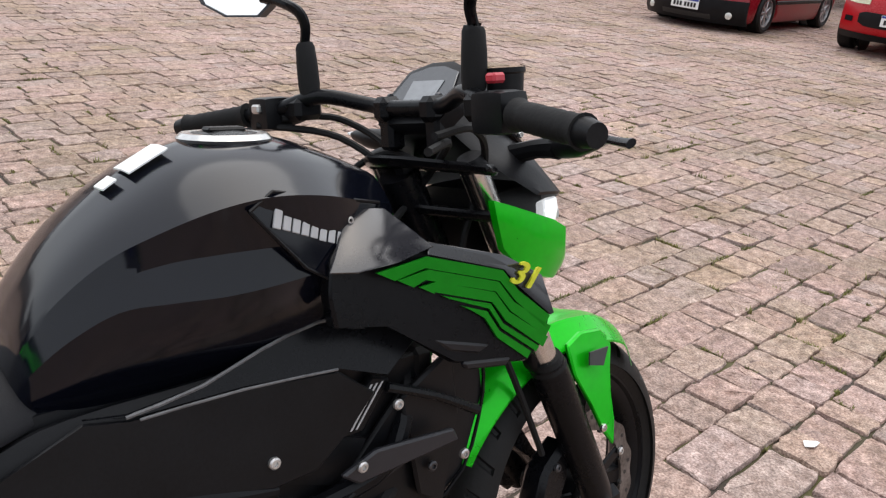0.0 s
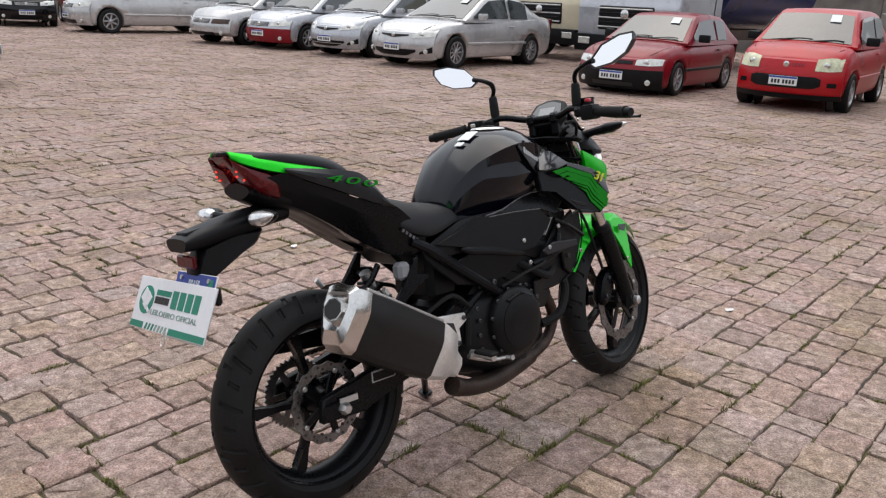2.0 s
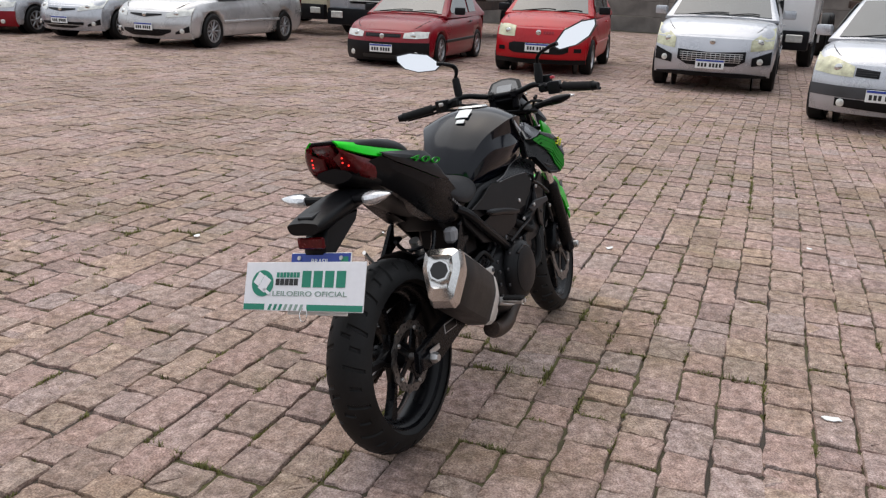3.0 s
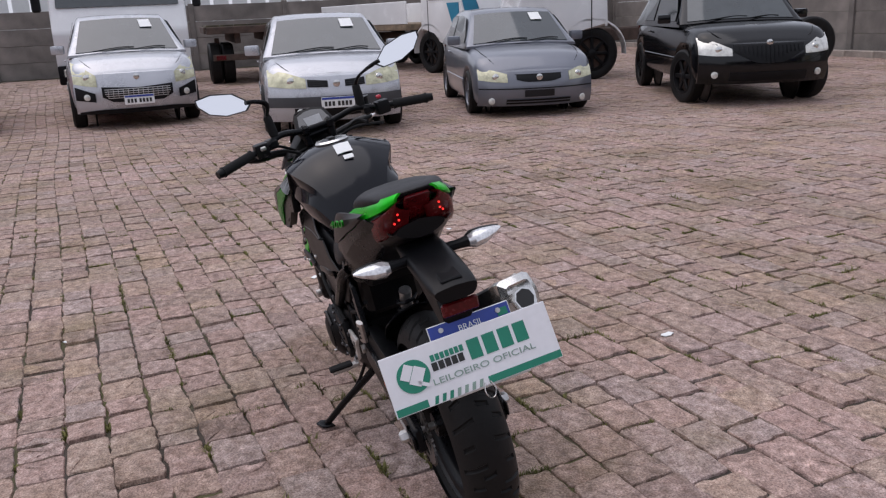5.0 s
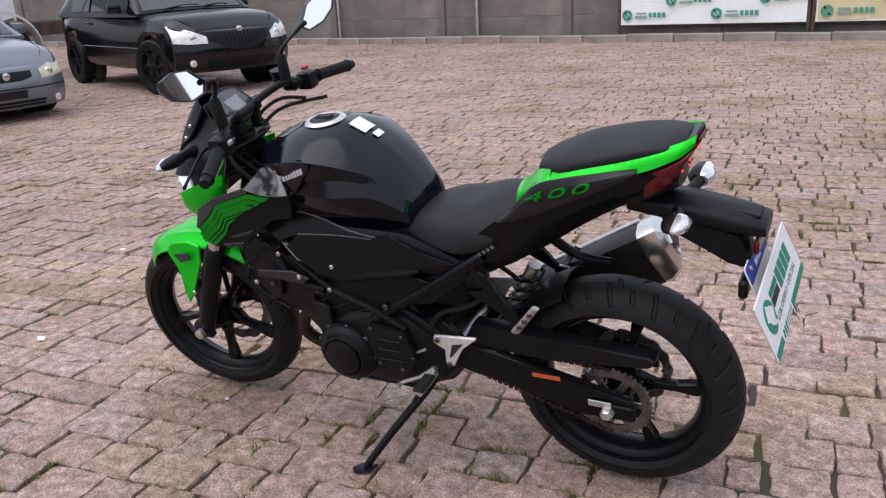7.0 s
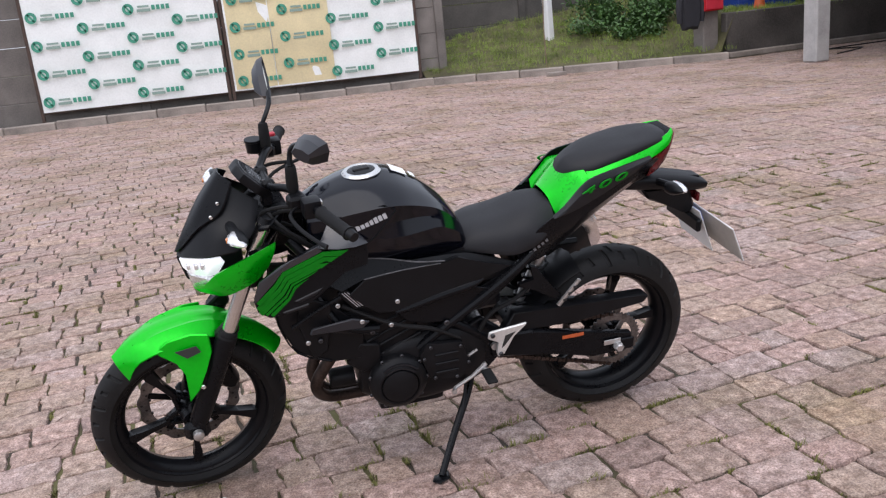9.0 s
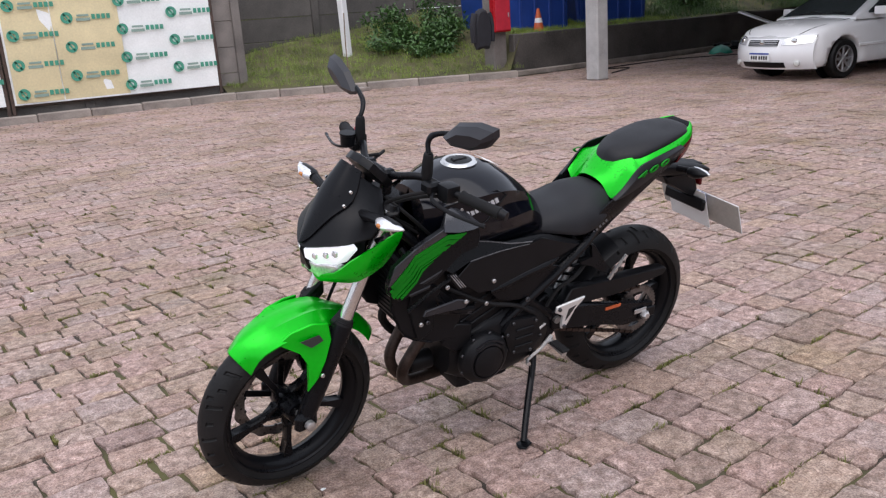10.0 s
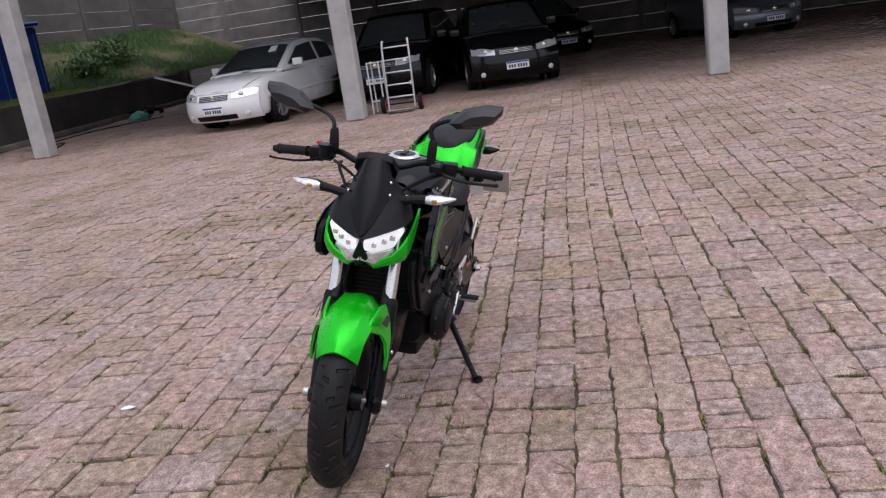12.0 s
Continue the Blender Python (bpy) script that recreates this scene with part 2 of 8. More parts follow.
M = {
    "paver": paver_mat("paver_stone", False), "paver_far": paver_mat("paver_stone_far", True), "soil": soil_mat(),
    "concrete": mat("weathered_concrete", (0.17, 0.152, 0.138), 0.9, vary=0.28, scale=1.4, fine=60, bump=0.5, depth=0.005),
    "concrete_dark": mat("stained_concrete", (0.082, 0.074, 0.067), 0.92, vary=0.3, scale=1.2, fine=50, bump=0.5, depth=0.005),
    "concrete_light": mat("pale_concrete", (0.38, 0.37, 0.36), 0.85, vary=0.14, scale=3, fine=90, bump=0.35),
    "kerb": mat("kerb_stone", (0.28, 0.24, 0.21), 0.9, vary=0.25, scale=3, fine=80, bump=0.5, depth=0.004),
    "grass_soil": mat("grass_soil", (0.082, 0.076, 0.032), 0.95, vary=0.3, scale=3, fine=60, bump=0.6, depth=0.01),
    "grass": mat("grass_blade", (0.185, 0.255, 0.042), 0.7, vary=0.3, scale=2, fine=30, bump=0),
    "weed": mat("weed_blade", (0.15, 0.145, 0.042), 0.75, vary=0.3, scale=6, fine=30, bump=0),
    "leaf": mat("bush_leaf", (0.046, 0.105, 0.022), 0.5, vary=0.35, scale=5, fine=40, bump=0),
    "bark": mat("bark", (0.12, 0.09, 0.06), 0.9, vary=0.25, scale=12, fine=60, bump=0.5),
    "white_paint": mat("white_paint", (0.74, 0.74, 0.73), 0.35, vary=0.04, scale=3, fine=60, bump=0.04),
    "banner": mat("banner_sheet", (0.88, 0.90, 0.87), 0.6, vary=0.06, scale=1.5, fine=30, bump=0.08),
    "banner_cream": mat("banner_faded", (0.70, 0.60, 0.36), 0.65, vary=0.08, scale=1.5, fine=30, bump=0.08),
    "print_green": mat("green_print", (0.015, 0.22, 0.14), 0.5, vary=0.06, bump=0),
    "print_faded": mat("faded_green_print", (0.06, 0.30, 0.20), 0.55, vary=0.1, bump=0),
    "print_grey": mat("grey_print", (0.25, 0.35, 0.3), 0.5, vary=0.06, bump=0),
    "print_black": mat("black_print", (0.02, 0.02, 0.02), 0.5, vary=0.06, bump=0),
    "rubber": mat("rubber", (0.009, 0.009, 0.0095), 0.7, vary=0.2, scale=12, fine=150, bump=0.25, spec=0.22),
    "tyre": mat("tyre_rubber", (0.0075, 0.0073, 0.0075), 0.56, vary=0.3, scale=9, fine=120, bump=0.25, spec=0.24),
    "plastic": mat("black_plastic", (0.0050, 0.0052, 0.0064), 0.40, vary=0.18, scale=8, fine=220, bump=0.15, depth=0.001, spec=0.20),
    "gloss_black": mat("black_lacquer", (0.0024, 0.0030, 0.0062), 0.12, vary=0.1, scale=4, fine=60, bump=0.0, coat=0.0, spec=0.32),
    "satin_black": mat("satin_black", (0.0042, 0.0044, 0.0056), 0.28, vary=0.12, scale=6, fine=120, bump=0.05, spec=0.17),
    "grey_panel": mat("grey_panel", (0.010, 0.010, 0.012), 0.36, vary=0.08, scale=6, fine=120, bump=0.03, spec=0.32),
    "green": mat("candy_green", (0.002, 0.52, 0.004), 0.30, 0.5, vary=0.05, scale=5, fine=80, bump=0.02, coat=0.22, spec=0.35),
    "green_deep": mat("deep_green_print", (0.003, 0.23, 0.007), 0.34, 0.3, vary=0.06, scale=5, fine=80, bump=0.0, coat=0.05, spec=0.25),
    "silencer_black": mat("silencer_black", (0.007, 0.007, 0.0078), 0.45, vary=0.2, scale=12, fine=160, bump=0.1, spec=0.3),
    "bolt_dark": mat("dark_bolt", (0.075, 0.075, 0.08), 0.38, 0.7, vary=0.15, scale=20, fine=120, bump=0.05),
    "pale_alloy": mat("pale_alloy", (0.74, 0.73, 0.71), 0.38, 0.55, vary=0.10, scale=12, fine=120, bump=0.08),
    "gloss_grey": mat("glossy_dark_grey", (0.020, 0.020, 0.024), 0.16, vary=0.08, scale=6, fine=120, bump=0.0, spec=0.7),
    # pale grey of the painted edge highlights and of the tail print
    "glint_print_grey": mat("edge_glint_and_print_grey", (0.11, 0.11, 0.115), 0.4, vary=0.3, scale=20, fine=120, bump=0.1),
    "chrome": mat("bright_steel", (0.66, 0.65, 0.63), 0.22, 1.0, vary=0.08, scale=10, fine=120, bump=0.05),
    "steel": mat("cast_alloy", (0.55, 0.54, 0.53), 0.42, 0.9, vary=0.12, scale=10, fine=120, bump=0.15),
    "dark_metal": mat("dark_engine_metal", (0.006, 0.006, 0.007), 0.42, vary=0.2, scale=14, fine=140, bump=0.2, spec=0.18),
    "disc_steel": mat("disc_steel", (0.17, 0.16, 0.155), 0.4, 0.9, vary=0.3, scale=20, fine=160, bump=0.1),
    "header_steel": mat("burnt_steel", (0.050, 0.036, 0.030), 0.5, 0.75, vary=0.35, scale=14, fine=120, bump=0.2),
    "seat": mat("seat_vinyl", (0.013, 0.013, 0.015), 0.55, vary=0.15, scale=10, fine=300, bump=0.35, depth=0.001, spec=0.25),
    "red_lens": mat("red_lens", (0.085, 0.003, 0.005), 0.25, vary=0.2, scale=30, fine=120, bump=0.05, coat=0.15, spec=0.3),
    "shell_black": mat("mirror_shell_black", (0.016, 0.016, 0.02), 0.42, vary=0.1, scale=8, fine=220, bump=0.1, depth=0.001, spec=0.45),
    "lamp_lens": mat("lamp_lens", (0.86, 0.86, 0.88), 0.14, 0.15, vary=0.12, scale=60, fine=160, bump=0.1, coat=1.0),
    "meter_screen": mat("meter_screen", (0.20, 0.21, 0.22), 0.15, vary=0.1, bump=0, coat=0.8),
    "clear_lens": mat("clear_lens", (0.74, 0.74, 0.76), 0.12, 0.5, vary=0.2, scale=40, fine=160, bump=0.2, coat=1.0),
    "amber": mat("amber_lens", (0.5, 0.17, 0.03), 0.2, vary=0.1, bump=0, coat=0.6),
    "yellow": mat("yellow_plastic", (0.60, 0.62, 0.03), 0.45, vary=0.08, bump=0),
    "red": mat("red_plastic", (0.5, 0.03, 0.05), 0.4, vary=0.08, bump=0),
    "orange": mat("orange_print", (0.55, 0.11, 0.03), 0.45, vary=0.1, bump=0),
    "blue_plate": mat("plate_blue", (0.03, 0.06, 0.32), 0.4, vary=0.06, bump=0),
    "sign_white": mat("card_white", (0.80, 0.80, 0.83), 0.4, vary=0.03, scale=4, fine=60, bump=0.03),
    "card_grey": mat("card_back", (0.44, 0.42, 0.38), 0.75, vary=0.08, scale=8, fine=90, bump=0.1),
    "meter_glass": mat("meter_face", (0.05, 0.052, 0.056), 0.12, vary=0.1, bump=0, coat=0.0, spec=0.9),
    "car_glass": mat("car_glass", (0.040, 0.048, 0.050), 0.04, vary=0.14, scale=1.2, fine=6, bump=0, coat=0.0, spec=1.0),
    "silver": mat("silver_car_paint", (0.47, 0.48, 0.51), 0.28, 0.45, vary=0.05, scale=2, fine=200, bump=0.02, coat=0.8),
    "silver_warm": mat("champagne_car_paint", (0.50, 0.495, 0.495), 0.28, 0.45, vary=0.05, scale=2, fine=200, bump=0.02, coat=0.8),
    "grey_car": mat("blue_grey_car_paint", (0.16, 0.17, 0.20), 0.32, 0.4, vary=0.06, scale=2, fine=200, bump=0.02, coat=0.7),
    "band_grey": mat("grey_bumper_band", (0.045, 0.047, 0.052), 0.5, vary=0.12, scale=4, fine=120, bump=0.05),
    "red_car": mat("dark_red_car_paint", (0.215, 0.004, 0.012), 0.3, vary=0.1, scale=2, fine=90, bump=0.02, coat=0.15, spec=0.35),
    "red_bright": mat("bright_red_car_paint", (0.40, 0.004, 0.010), 0.3, vary=0.08, scale=2, fine=90, bump=0.02, coat=0.12, spec=0.35),
    "black_car": mat("black_car_paint", (0.004, 0.004, 0.005), 0.12, vary=0.1, scale=2, fine=90, bump=0, coat=0.0, spec=0.4),
    "white_car": mat("white_car_paint", (0.80, 0.80, 0.80), 0.25, vary=0.03, scale=2, fine=90, bump=0.01, coat=0.7),
    "cream": mat("cream_truck_paint", (0.62, 0.55, 0.40), 0.4, vary=0.1, scale=2, fine=90, bump=0.05),
    "blue_paint": mat("blue_paint", (0.015, 0.05, 0.25), 0.4, vary=0.12, scale=2, fine=90, bump=0.05),
    "navy": mat("navy_tank_paint", (0.006, 0.014, 0.07), 0.3, vary=0.25, scale=2, fine=60, bump=0.05, spec=0.4),
    "teal": mat("blue_teal_paint", (0.02, 0.22, 0.36), 0.35, vary=0.1, scale=2, fine=90, bump=0.03),
    "wood": mat("old_planks", (0.20, 0.15, 0.10), 0.85, vary=0.3, scale=5, fine=60, bump=0.5),
    "moss": mat("mossy_wood", (0.060, 0.050, 0.030), 0.9, vary=0.35, scale=4, fine=40, bump=0.6),
    "rust": mat("rusty_chassis", (0.07, 0.045, 0.035), 0.8, vary=0.3, scale=6, fine=70, bump=0.4),
    "headlamp_old": mat("yellowed_lamp_plastic", (0.50, 0.49, 0.33), 0.22, 0.2, vary=0.2, scale=10, fine=50, bump=0.1, coat=0.6),
    "headlamp": mat("headlamp_plastic", (0.62, 0.62, 0.58), 0.15, 0.3, vary=0.15, scale=12, fine=50, bump=0.1, coat=0.9),
    "rim": mat("alloy_rim", (0.40, 0.40, 0.41), 0.35, 0.8, vary=0.1, scale=8, fine=80, bump=0.05),
    "roof": mat("dark_roof_sheet", (0.07, 0.07, 0.075), 0.6, 0.2, vary=0.15, scale=3, fine=50, bump=0.1),
    "paper_grey": mat("pale_print", (0.45, 0.45, 0.46), 0.5, vary=0.05, bump=0.02),
    "paper": mat("paper", (0.82, 0.83, 0.82), 0.7, vary=0.02, bump=0.02),
    "dark_cloth": mat("dark_cloth", (0.02, 0.02, 0.025), 0.9, vary=0.2, scale=10, fine=120, bump=0.3),
    "tarp": mat("grey_tarp", (0.22, 0.22, 0.23), 0.6, vary=0.15, scale=2, fine=40, bump=0.2),
}


def mirror_mat():
    m = bpy.data.materials.new("mirror_silver")
    m.use_nodes = True
    b = m.node_tree.nodes["Principled BSDF"]
    b.inputs["Base Color"].default_value = (0.93, 0.93, 0.94, 1)
    b.inputs["Metallic"].default_value, b.inputs["Roughness"].default_value = 1.0, 0.02
    return m


M["mirror"] = mirror_mat()


def lit(key, color, strength):
    """The ignition is on: lamps that glow."""
    b = M[key].node_tree.nodes["Principled BSDF"]
    b.inputs["Emission Color"].default_value, b.inputs["Emission Strength"].default_value = (*color, 1), strength


M["red_led"] = mat("red_led", (0.5, 0.02, 0.02), 0.3, vary=0.05, bump=0)
lit("red_led", (1.0, 0.03, 0.02), 1.6)
lit("lamp_lens", (0.95, 0.97, 1.0), 0.5)

# ---- yard: soil, setts, kerb, walls ----
COURSE = radians(8.0)          # heading of the courses of setts
CU, SU = math.cos(COURSE), math.sin(COURSE)
bm = B()
v = [bm.verts.new(p) for p in ((-400, -400, -0.010), (400, -400, -0.010), (400, 400, -0.010), (-400, 400, -0.010))]
bm.faces.new(v)
ground = part("ground", bm, M["soil"], smooth=False)
tagged(ground, "dark mossy soil between and under the granite setts", "ground", kind="structure")


def sett_table():
    """Centre, length, width of every sett, course by course."""
    rnd = random.Random(7)
    out = []
    v0 = -24.0
    while v0 < 33.0:
        w = 0.152 + rnd.uniform(-0.012, 0.012)
        u = -28.0 + rnd.uniform(0, 0.2)
        while u < 32.0:
            ln = rnd.choice((0.12, 0.14, 0.155, 0.165, 0.175, 0.185, 0.2, 0.22, 0.26)) + rnd.uniform(-0.015, 0.015)
            wob = 0.03 * math.sin(u * 0.35 + v0 * 0.2) + 0.02 * math.sin(u * 0.9 + 1.3)
            out.append((u + ln / 2, v0 + w / 2 + wob, ln, w))
            u += ln
        v0 += w
    return out


def in_yard(x, y):
    if x < -24 or x > 26 or y > 31:
        return False
    if x > -2.6:
        return y > -13.95
    if x > -8:
        return y > -13.95 + (-2.6 - x) * 0.36
    return y > -12.1 + (x + 8) * 0.11


def sett_shape(rnd, ln, w, fine):
    """One sett: an uneven, worn block; top ring inset."""
    g = 0.0034
    a, b = ln / 2 - g - .0015 + rnd.uniform(-.002, .002), w / 2 - g + .001 + rnd.uniform(-.0015, .002)
    j = lambda s: rnd.uniform(-s, s)
    base = [(-a + j(.008), -b + j(.006)), (a + j(.008), -b + j(.006)), (a + j(.008), b + j(.006)), (-a + j(.008), b + j(.006))]
    h = j(0.005)
    tilt = (j(0.03), j(0.03))
    if fine:
        ring = []
        for i in range(4):
            p, q = base[i], base[(i + 1) % 4]
            c = rnd.uniform(.03, .07)
            ring.append((p[0] + (q[0] - p[0]) * c, p[1] + (q[1] - p[1]) * c))
            for m_ in (.28, .52, .76):
                m_ += j(.06)
                ring.append((p[0] + (q[0] - p[0]) * m_ + j(.0060), p[1] + (q[1] - p[1]) * m_ + j(.0060)))
            ring.append((p[0] + (q[0] - p[0]) * (1 - c), p[1] + (q[1] - p[1]) * (1 - c)))
        outer = ring
    else:
        outer = base
    k = 0.972 if fine else 0.965
    vs = [(x, y, -0.03) for x, y in outer]
    vs += [(x, y, -0.006 + h) for x, y in outer]
    vs += [(x * k, y * (k - 0.015), h + tilt[0] * x + tilt[1] * y + j(0.0015)) for x, y in outer]
    n = len(outer)
    fs = []
    for lev in (0, n):
        for i in range(n):
            fs.append((lev + i, lev + (i + 1) % n, lev + n + (i + 1) % n, lev + n + i))
    if fine:
        # a lumpy, hewn top
        vs += [(x * .55 + j(.006), y * .55 + j(.006), h + .0015 + (tilt[0] * x + tilt[1] * y) * .55 + j(.0032)) for x, y in outer]
        vs.append((j(.02), j(.02), h + 0.001 + j(.003)))
        c = len(vs) - 1
        for i in range(n):
            fs.append((2 * n + i, 2 * n + (i + 1) % n, 3 * n + (i + 1) % n, 3 * n + i))
            fs.append((3 * n + i, 3 * n + (i + 1) % n, c))
    else:
        fs.append(tuple(range(2 * n, 3 * n)))
    return vs, fs


def lay_setts():
    rnd = random.Random(11)
    near, far_v, far_f = [], [], []
    for u, w0, ln, w in sett_table():
        x, y = u * CU - w0 * SU, u * SU + w0 * CU
        if not in_yard(x, y):
            continue
        d2 = (x - 0.7) ** 2 / 3.2 + (y - 0.15) ** 2
        if d2 < 1.0:
            near.append((d2, x, y, ln, w))
            continue
        vs, fs = sett_shape(rnd, ln, w, d2 < 26)
        o = len(far_v)
        far_v += [(x + a * CU - b * SU, y + a * SU + b * CU, c) for a, b, c in vs]
        far_f += [tuple(o + i for i in f) for f in fs]
    me = bpy.data.meshes.new("setts")
    me.from_pydata(far_v, [], far_f)
    me.materials.append(M["paver_far"])
    me.polygons.foreach_set("use_smooth", [True] * len(me.polygons))
    me.set_sharp_from_angle(angle=radians(24))
    tagged(new("setts", me), "worn pinkish-grey granite setts laid in courses", "paving", kind="stuff")
    pave = thing("pavement", Matrix.Identity(4), "pinkish-grey granite setts under the parked motorcycle", "paving", kind="structure")
    near.sort()
    for i, (d2, x, y, ln, w) in enumerate(near):
        vs, fs = sett_shape(rnd, ln, w, True)
        me = bpy.data.meshes.new("sett")
        me.from_pydata(vs, [], fs)
        me.materials.append(M["paver"])
        me.polygons.foreach_set("use_smooth", [True] * len(me.polygons))
        me.set_sharp_from_angle(angle=radians(24))
        ob = new("sett", me)
        ob.parent = pave
        ob.matrix_basis = pose(x, y, 0, 0, 0, 8.0)


def blades(name, spots, material, h, label, category, n_each, spread, seed):
    """Tufts of many narrow bent blades, one object."""
    rnd = random.Random(seed)
    vs, fs = [], []
    for x, y, z in spots:
        for _ in range(n_each):
            px, py = x + rnd.gauss(0, spread), y + rnd.gauss(0, spread)
            a, hh, ww = rnd.uniform(0, math.tau), h * rnd.uniform(0.4, 1.3), rnd.uniform(0.0015, 0.004)
            dx, dy = math.cos(a), math.sin(a)
            lean = rnd.uniform(0.2, 1.0) * hh
            o = len(vs)
            vs += [(px - dy * ww, py + dx * ww, z), (px + dy * ww, py - dx * ww, z),
                   (px + dx * lean * .4 + dy * ww * .7, py + dy * lean * .4 - dx * ww * .7, z + hh * .6), (px + dx * lean * .4 - dy * ww * .7, py + dy * lean * .4 + dx * ww * .7, z + hh * .6),
                   (px + dx * lean, py + dy * lean, z + hh)]
            fs += [(o, o + 1, o + 2, o + 3), (o + 3, o + 2, o + 4)]
    me = bpy.data.meshes.new(name)
    me.from_pydata(vs, [], fs)
    me.materials.append(material)
    return tagged(new(name, me), label, category, kind="stuff")


def joint_weeds():
    """Moss and short weeds along the joints, in patches."""
    rnd = random.Random(19)
    low, tall = [], []
    for u, w0, ln, w in sett_table():
        x, y = u * CU - w0 * SU, u * SU + w0 * CU
        if (x - .9) ** 2 / 1.6 + (y - .3) ** 2 > 30 or not in_yard(x, y):
            continue
        patch = math.sin(x * 1.9 + .8 * math.sin(y * 1.3)) + math.sin(y * 2.3 + 1.1 + .7 * math.sin(x * 1.7)) + .6 * math.sin(x * 5.1 - y * 3.7)
        if rnd.random() > .46 + .32 * patch:
            continue
        along = rnd.random() < .6
        n = int((ln if along else w) / .009)
        a, b = sorted((rnd.uniform(-.55, .55), rnd.uniform(-.55, .55)))
        for k in range(n):
            q = k / n - .5
            if not a < q < b:
                continue
            du, dv = (q * ln, w / 2) if along else (ln / 2, q * w)
            du, dv = u + du, w0 + dv
            p = (du * CU - dv * SU, du * SU + dv * CU, -.010)
            (tall if patch > .9 and rnd.random() < .12 else low).append(p)
    blades("moss", low, M["weed"], .015, "low green-brown moss in the joints of the setts", "moss", 10, .006, 5)
    blades("weeds", tall, M["weed"], .030, "small green weeds growing between the setts", "weeds", 9, .009, 6)


joint_weeds()
# kerb: a straight run along the wall, then a bend along the bank
KERB = [(26, -14.05), (-2.6, -14.05), (-5.0, -13.1), (-8.0, -12.15), (-20, -13.5)]


def kerb_run():
    rnd = random.Random(3)
    kerb = thing("kerb", Matrix.Identity(4), "low worn stone kerb along the wall and grass bank", "kerb", kind="structure")
    for (x0, y0), (x1, y1) in zip(KERB[:3], KERB[1:4]):
        d = math.hypot(x1 - x0, y1 - y0)
        n = max(1, round(d / 0.9))
        a = math.degrees(math.atan2(y1 - y0, x1 - x0))
        for i in range(n):
            t = (i + 0.5) / n
            bm = box(B(), (0, 0, 0.03), (d / n - 0.012, 0.16, 0.22), 0.018)
            part("kerb_stone", bm, M["kerb"], kerb, at=pose(x0 + (x1 - x0) * t, y0 + (y1 - y0) * t, rnd.uniform(-.01, .01), rnd.uniform(-1, 1), rnd.uniform(-.6, .6), a + rnd.uniform(-.6, .6)))


kerb_run()


def panel_wall(name, x0, y0, x1, y1, step, h, label, m="concrete"):
    """A fence of concrete posts with stacked concrete slabs."""
    w = thing(name, Matrix.Identity(4), label, "wall", kind="structure")
    d = math.hypot(x1 - x0, y1 - y0)
    n = round(d / step)
    a = math.degrees(math.atan2(y1 - y0, x1 - x0))
    rnd = random.Random(len(name))
    post = box(B(), (0, 0, h / 2), (0.17, 0.17, h + 0.1), 0.012)
    pm = mesh_of(post, "post", M[m])
    sh = 0.5
    slab = box(B(), (0, 0, sh / 2), (d / n - 0.16, 0.07, sh - 0.008), 0.008)
    sm = mesh_of(slab, "slab", M[m])
    for i in range(n + 1):
        t = i / n
        ob = new("post", pm)
        ob.parent = w
        ob.matrix_basis = pose(x0 + (x1 - x0) * t, y0 + (y1 - y0) * t, 0, 0, 0, a)
        if i < n:
            t = (i + 0.5) / n
            for k in range(int(h / sh)):
                ob = new("slab", sm)
                ob.parent = w
                ob.matrix_basis = pose(x0 + (x1 - x0) * t, y0 + (y1 - y0) * t + rnd.uniform(-.006, .006), k * sh, rnd.uniform(-.4, .4), 0, a)
    return w


panel_wall("wall_south", 26.47, -14.45, -2.9, -14.45, 2.94, 2.5, "weathered grey concrete slab wall with posts")
panel_wall("wall_bank", -2.5, -15.9, -24.2, -17.4, 2.6, 5.0, "grey concrete slab wall behind the grass bank", "concrete_dark")
panel_wall("wall_east", 26.6, -14.3, 26.6, 32.7, 3.0, 2.0, "weathered grey concrete slab wall behind the parked trucks")
panel_wall("wall_north", 26.5, 32.9, -24.5, 32.9, 3.0, 2.5, "grey concrete slab wall closing the yard")

# ---- vehicles ----
def lerp(tab, x):
    """Piecewise straight line through (x, value) pairs in rising x."""
    if x <= tab[0][0]:
        return tab[0][1]
    for (a, va), (b, vb) in zip(tab, tab[1:]):
        if x <= b:
            return va + (vb - va) * (x - a) / (b - a)
    return tab[-1][1]


WHEELS = {}


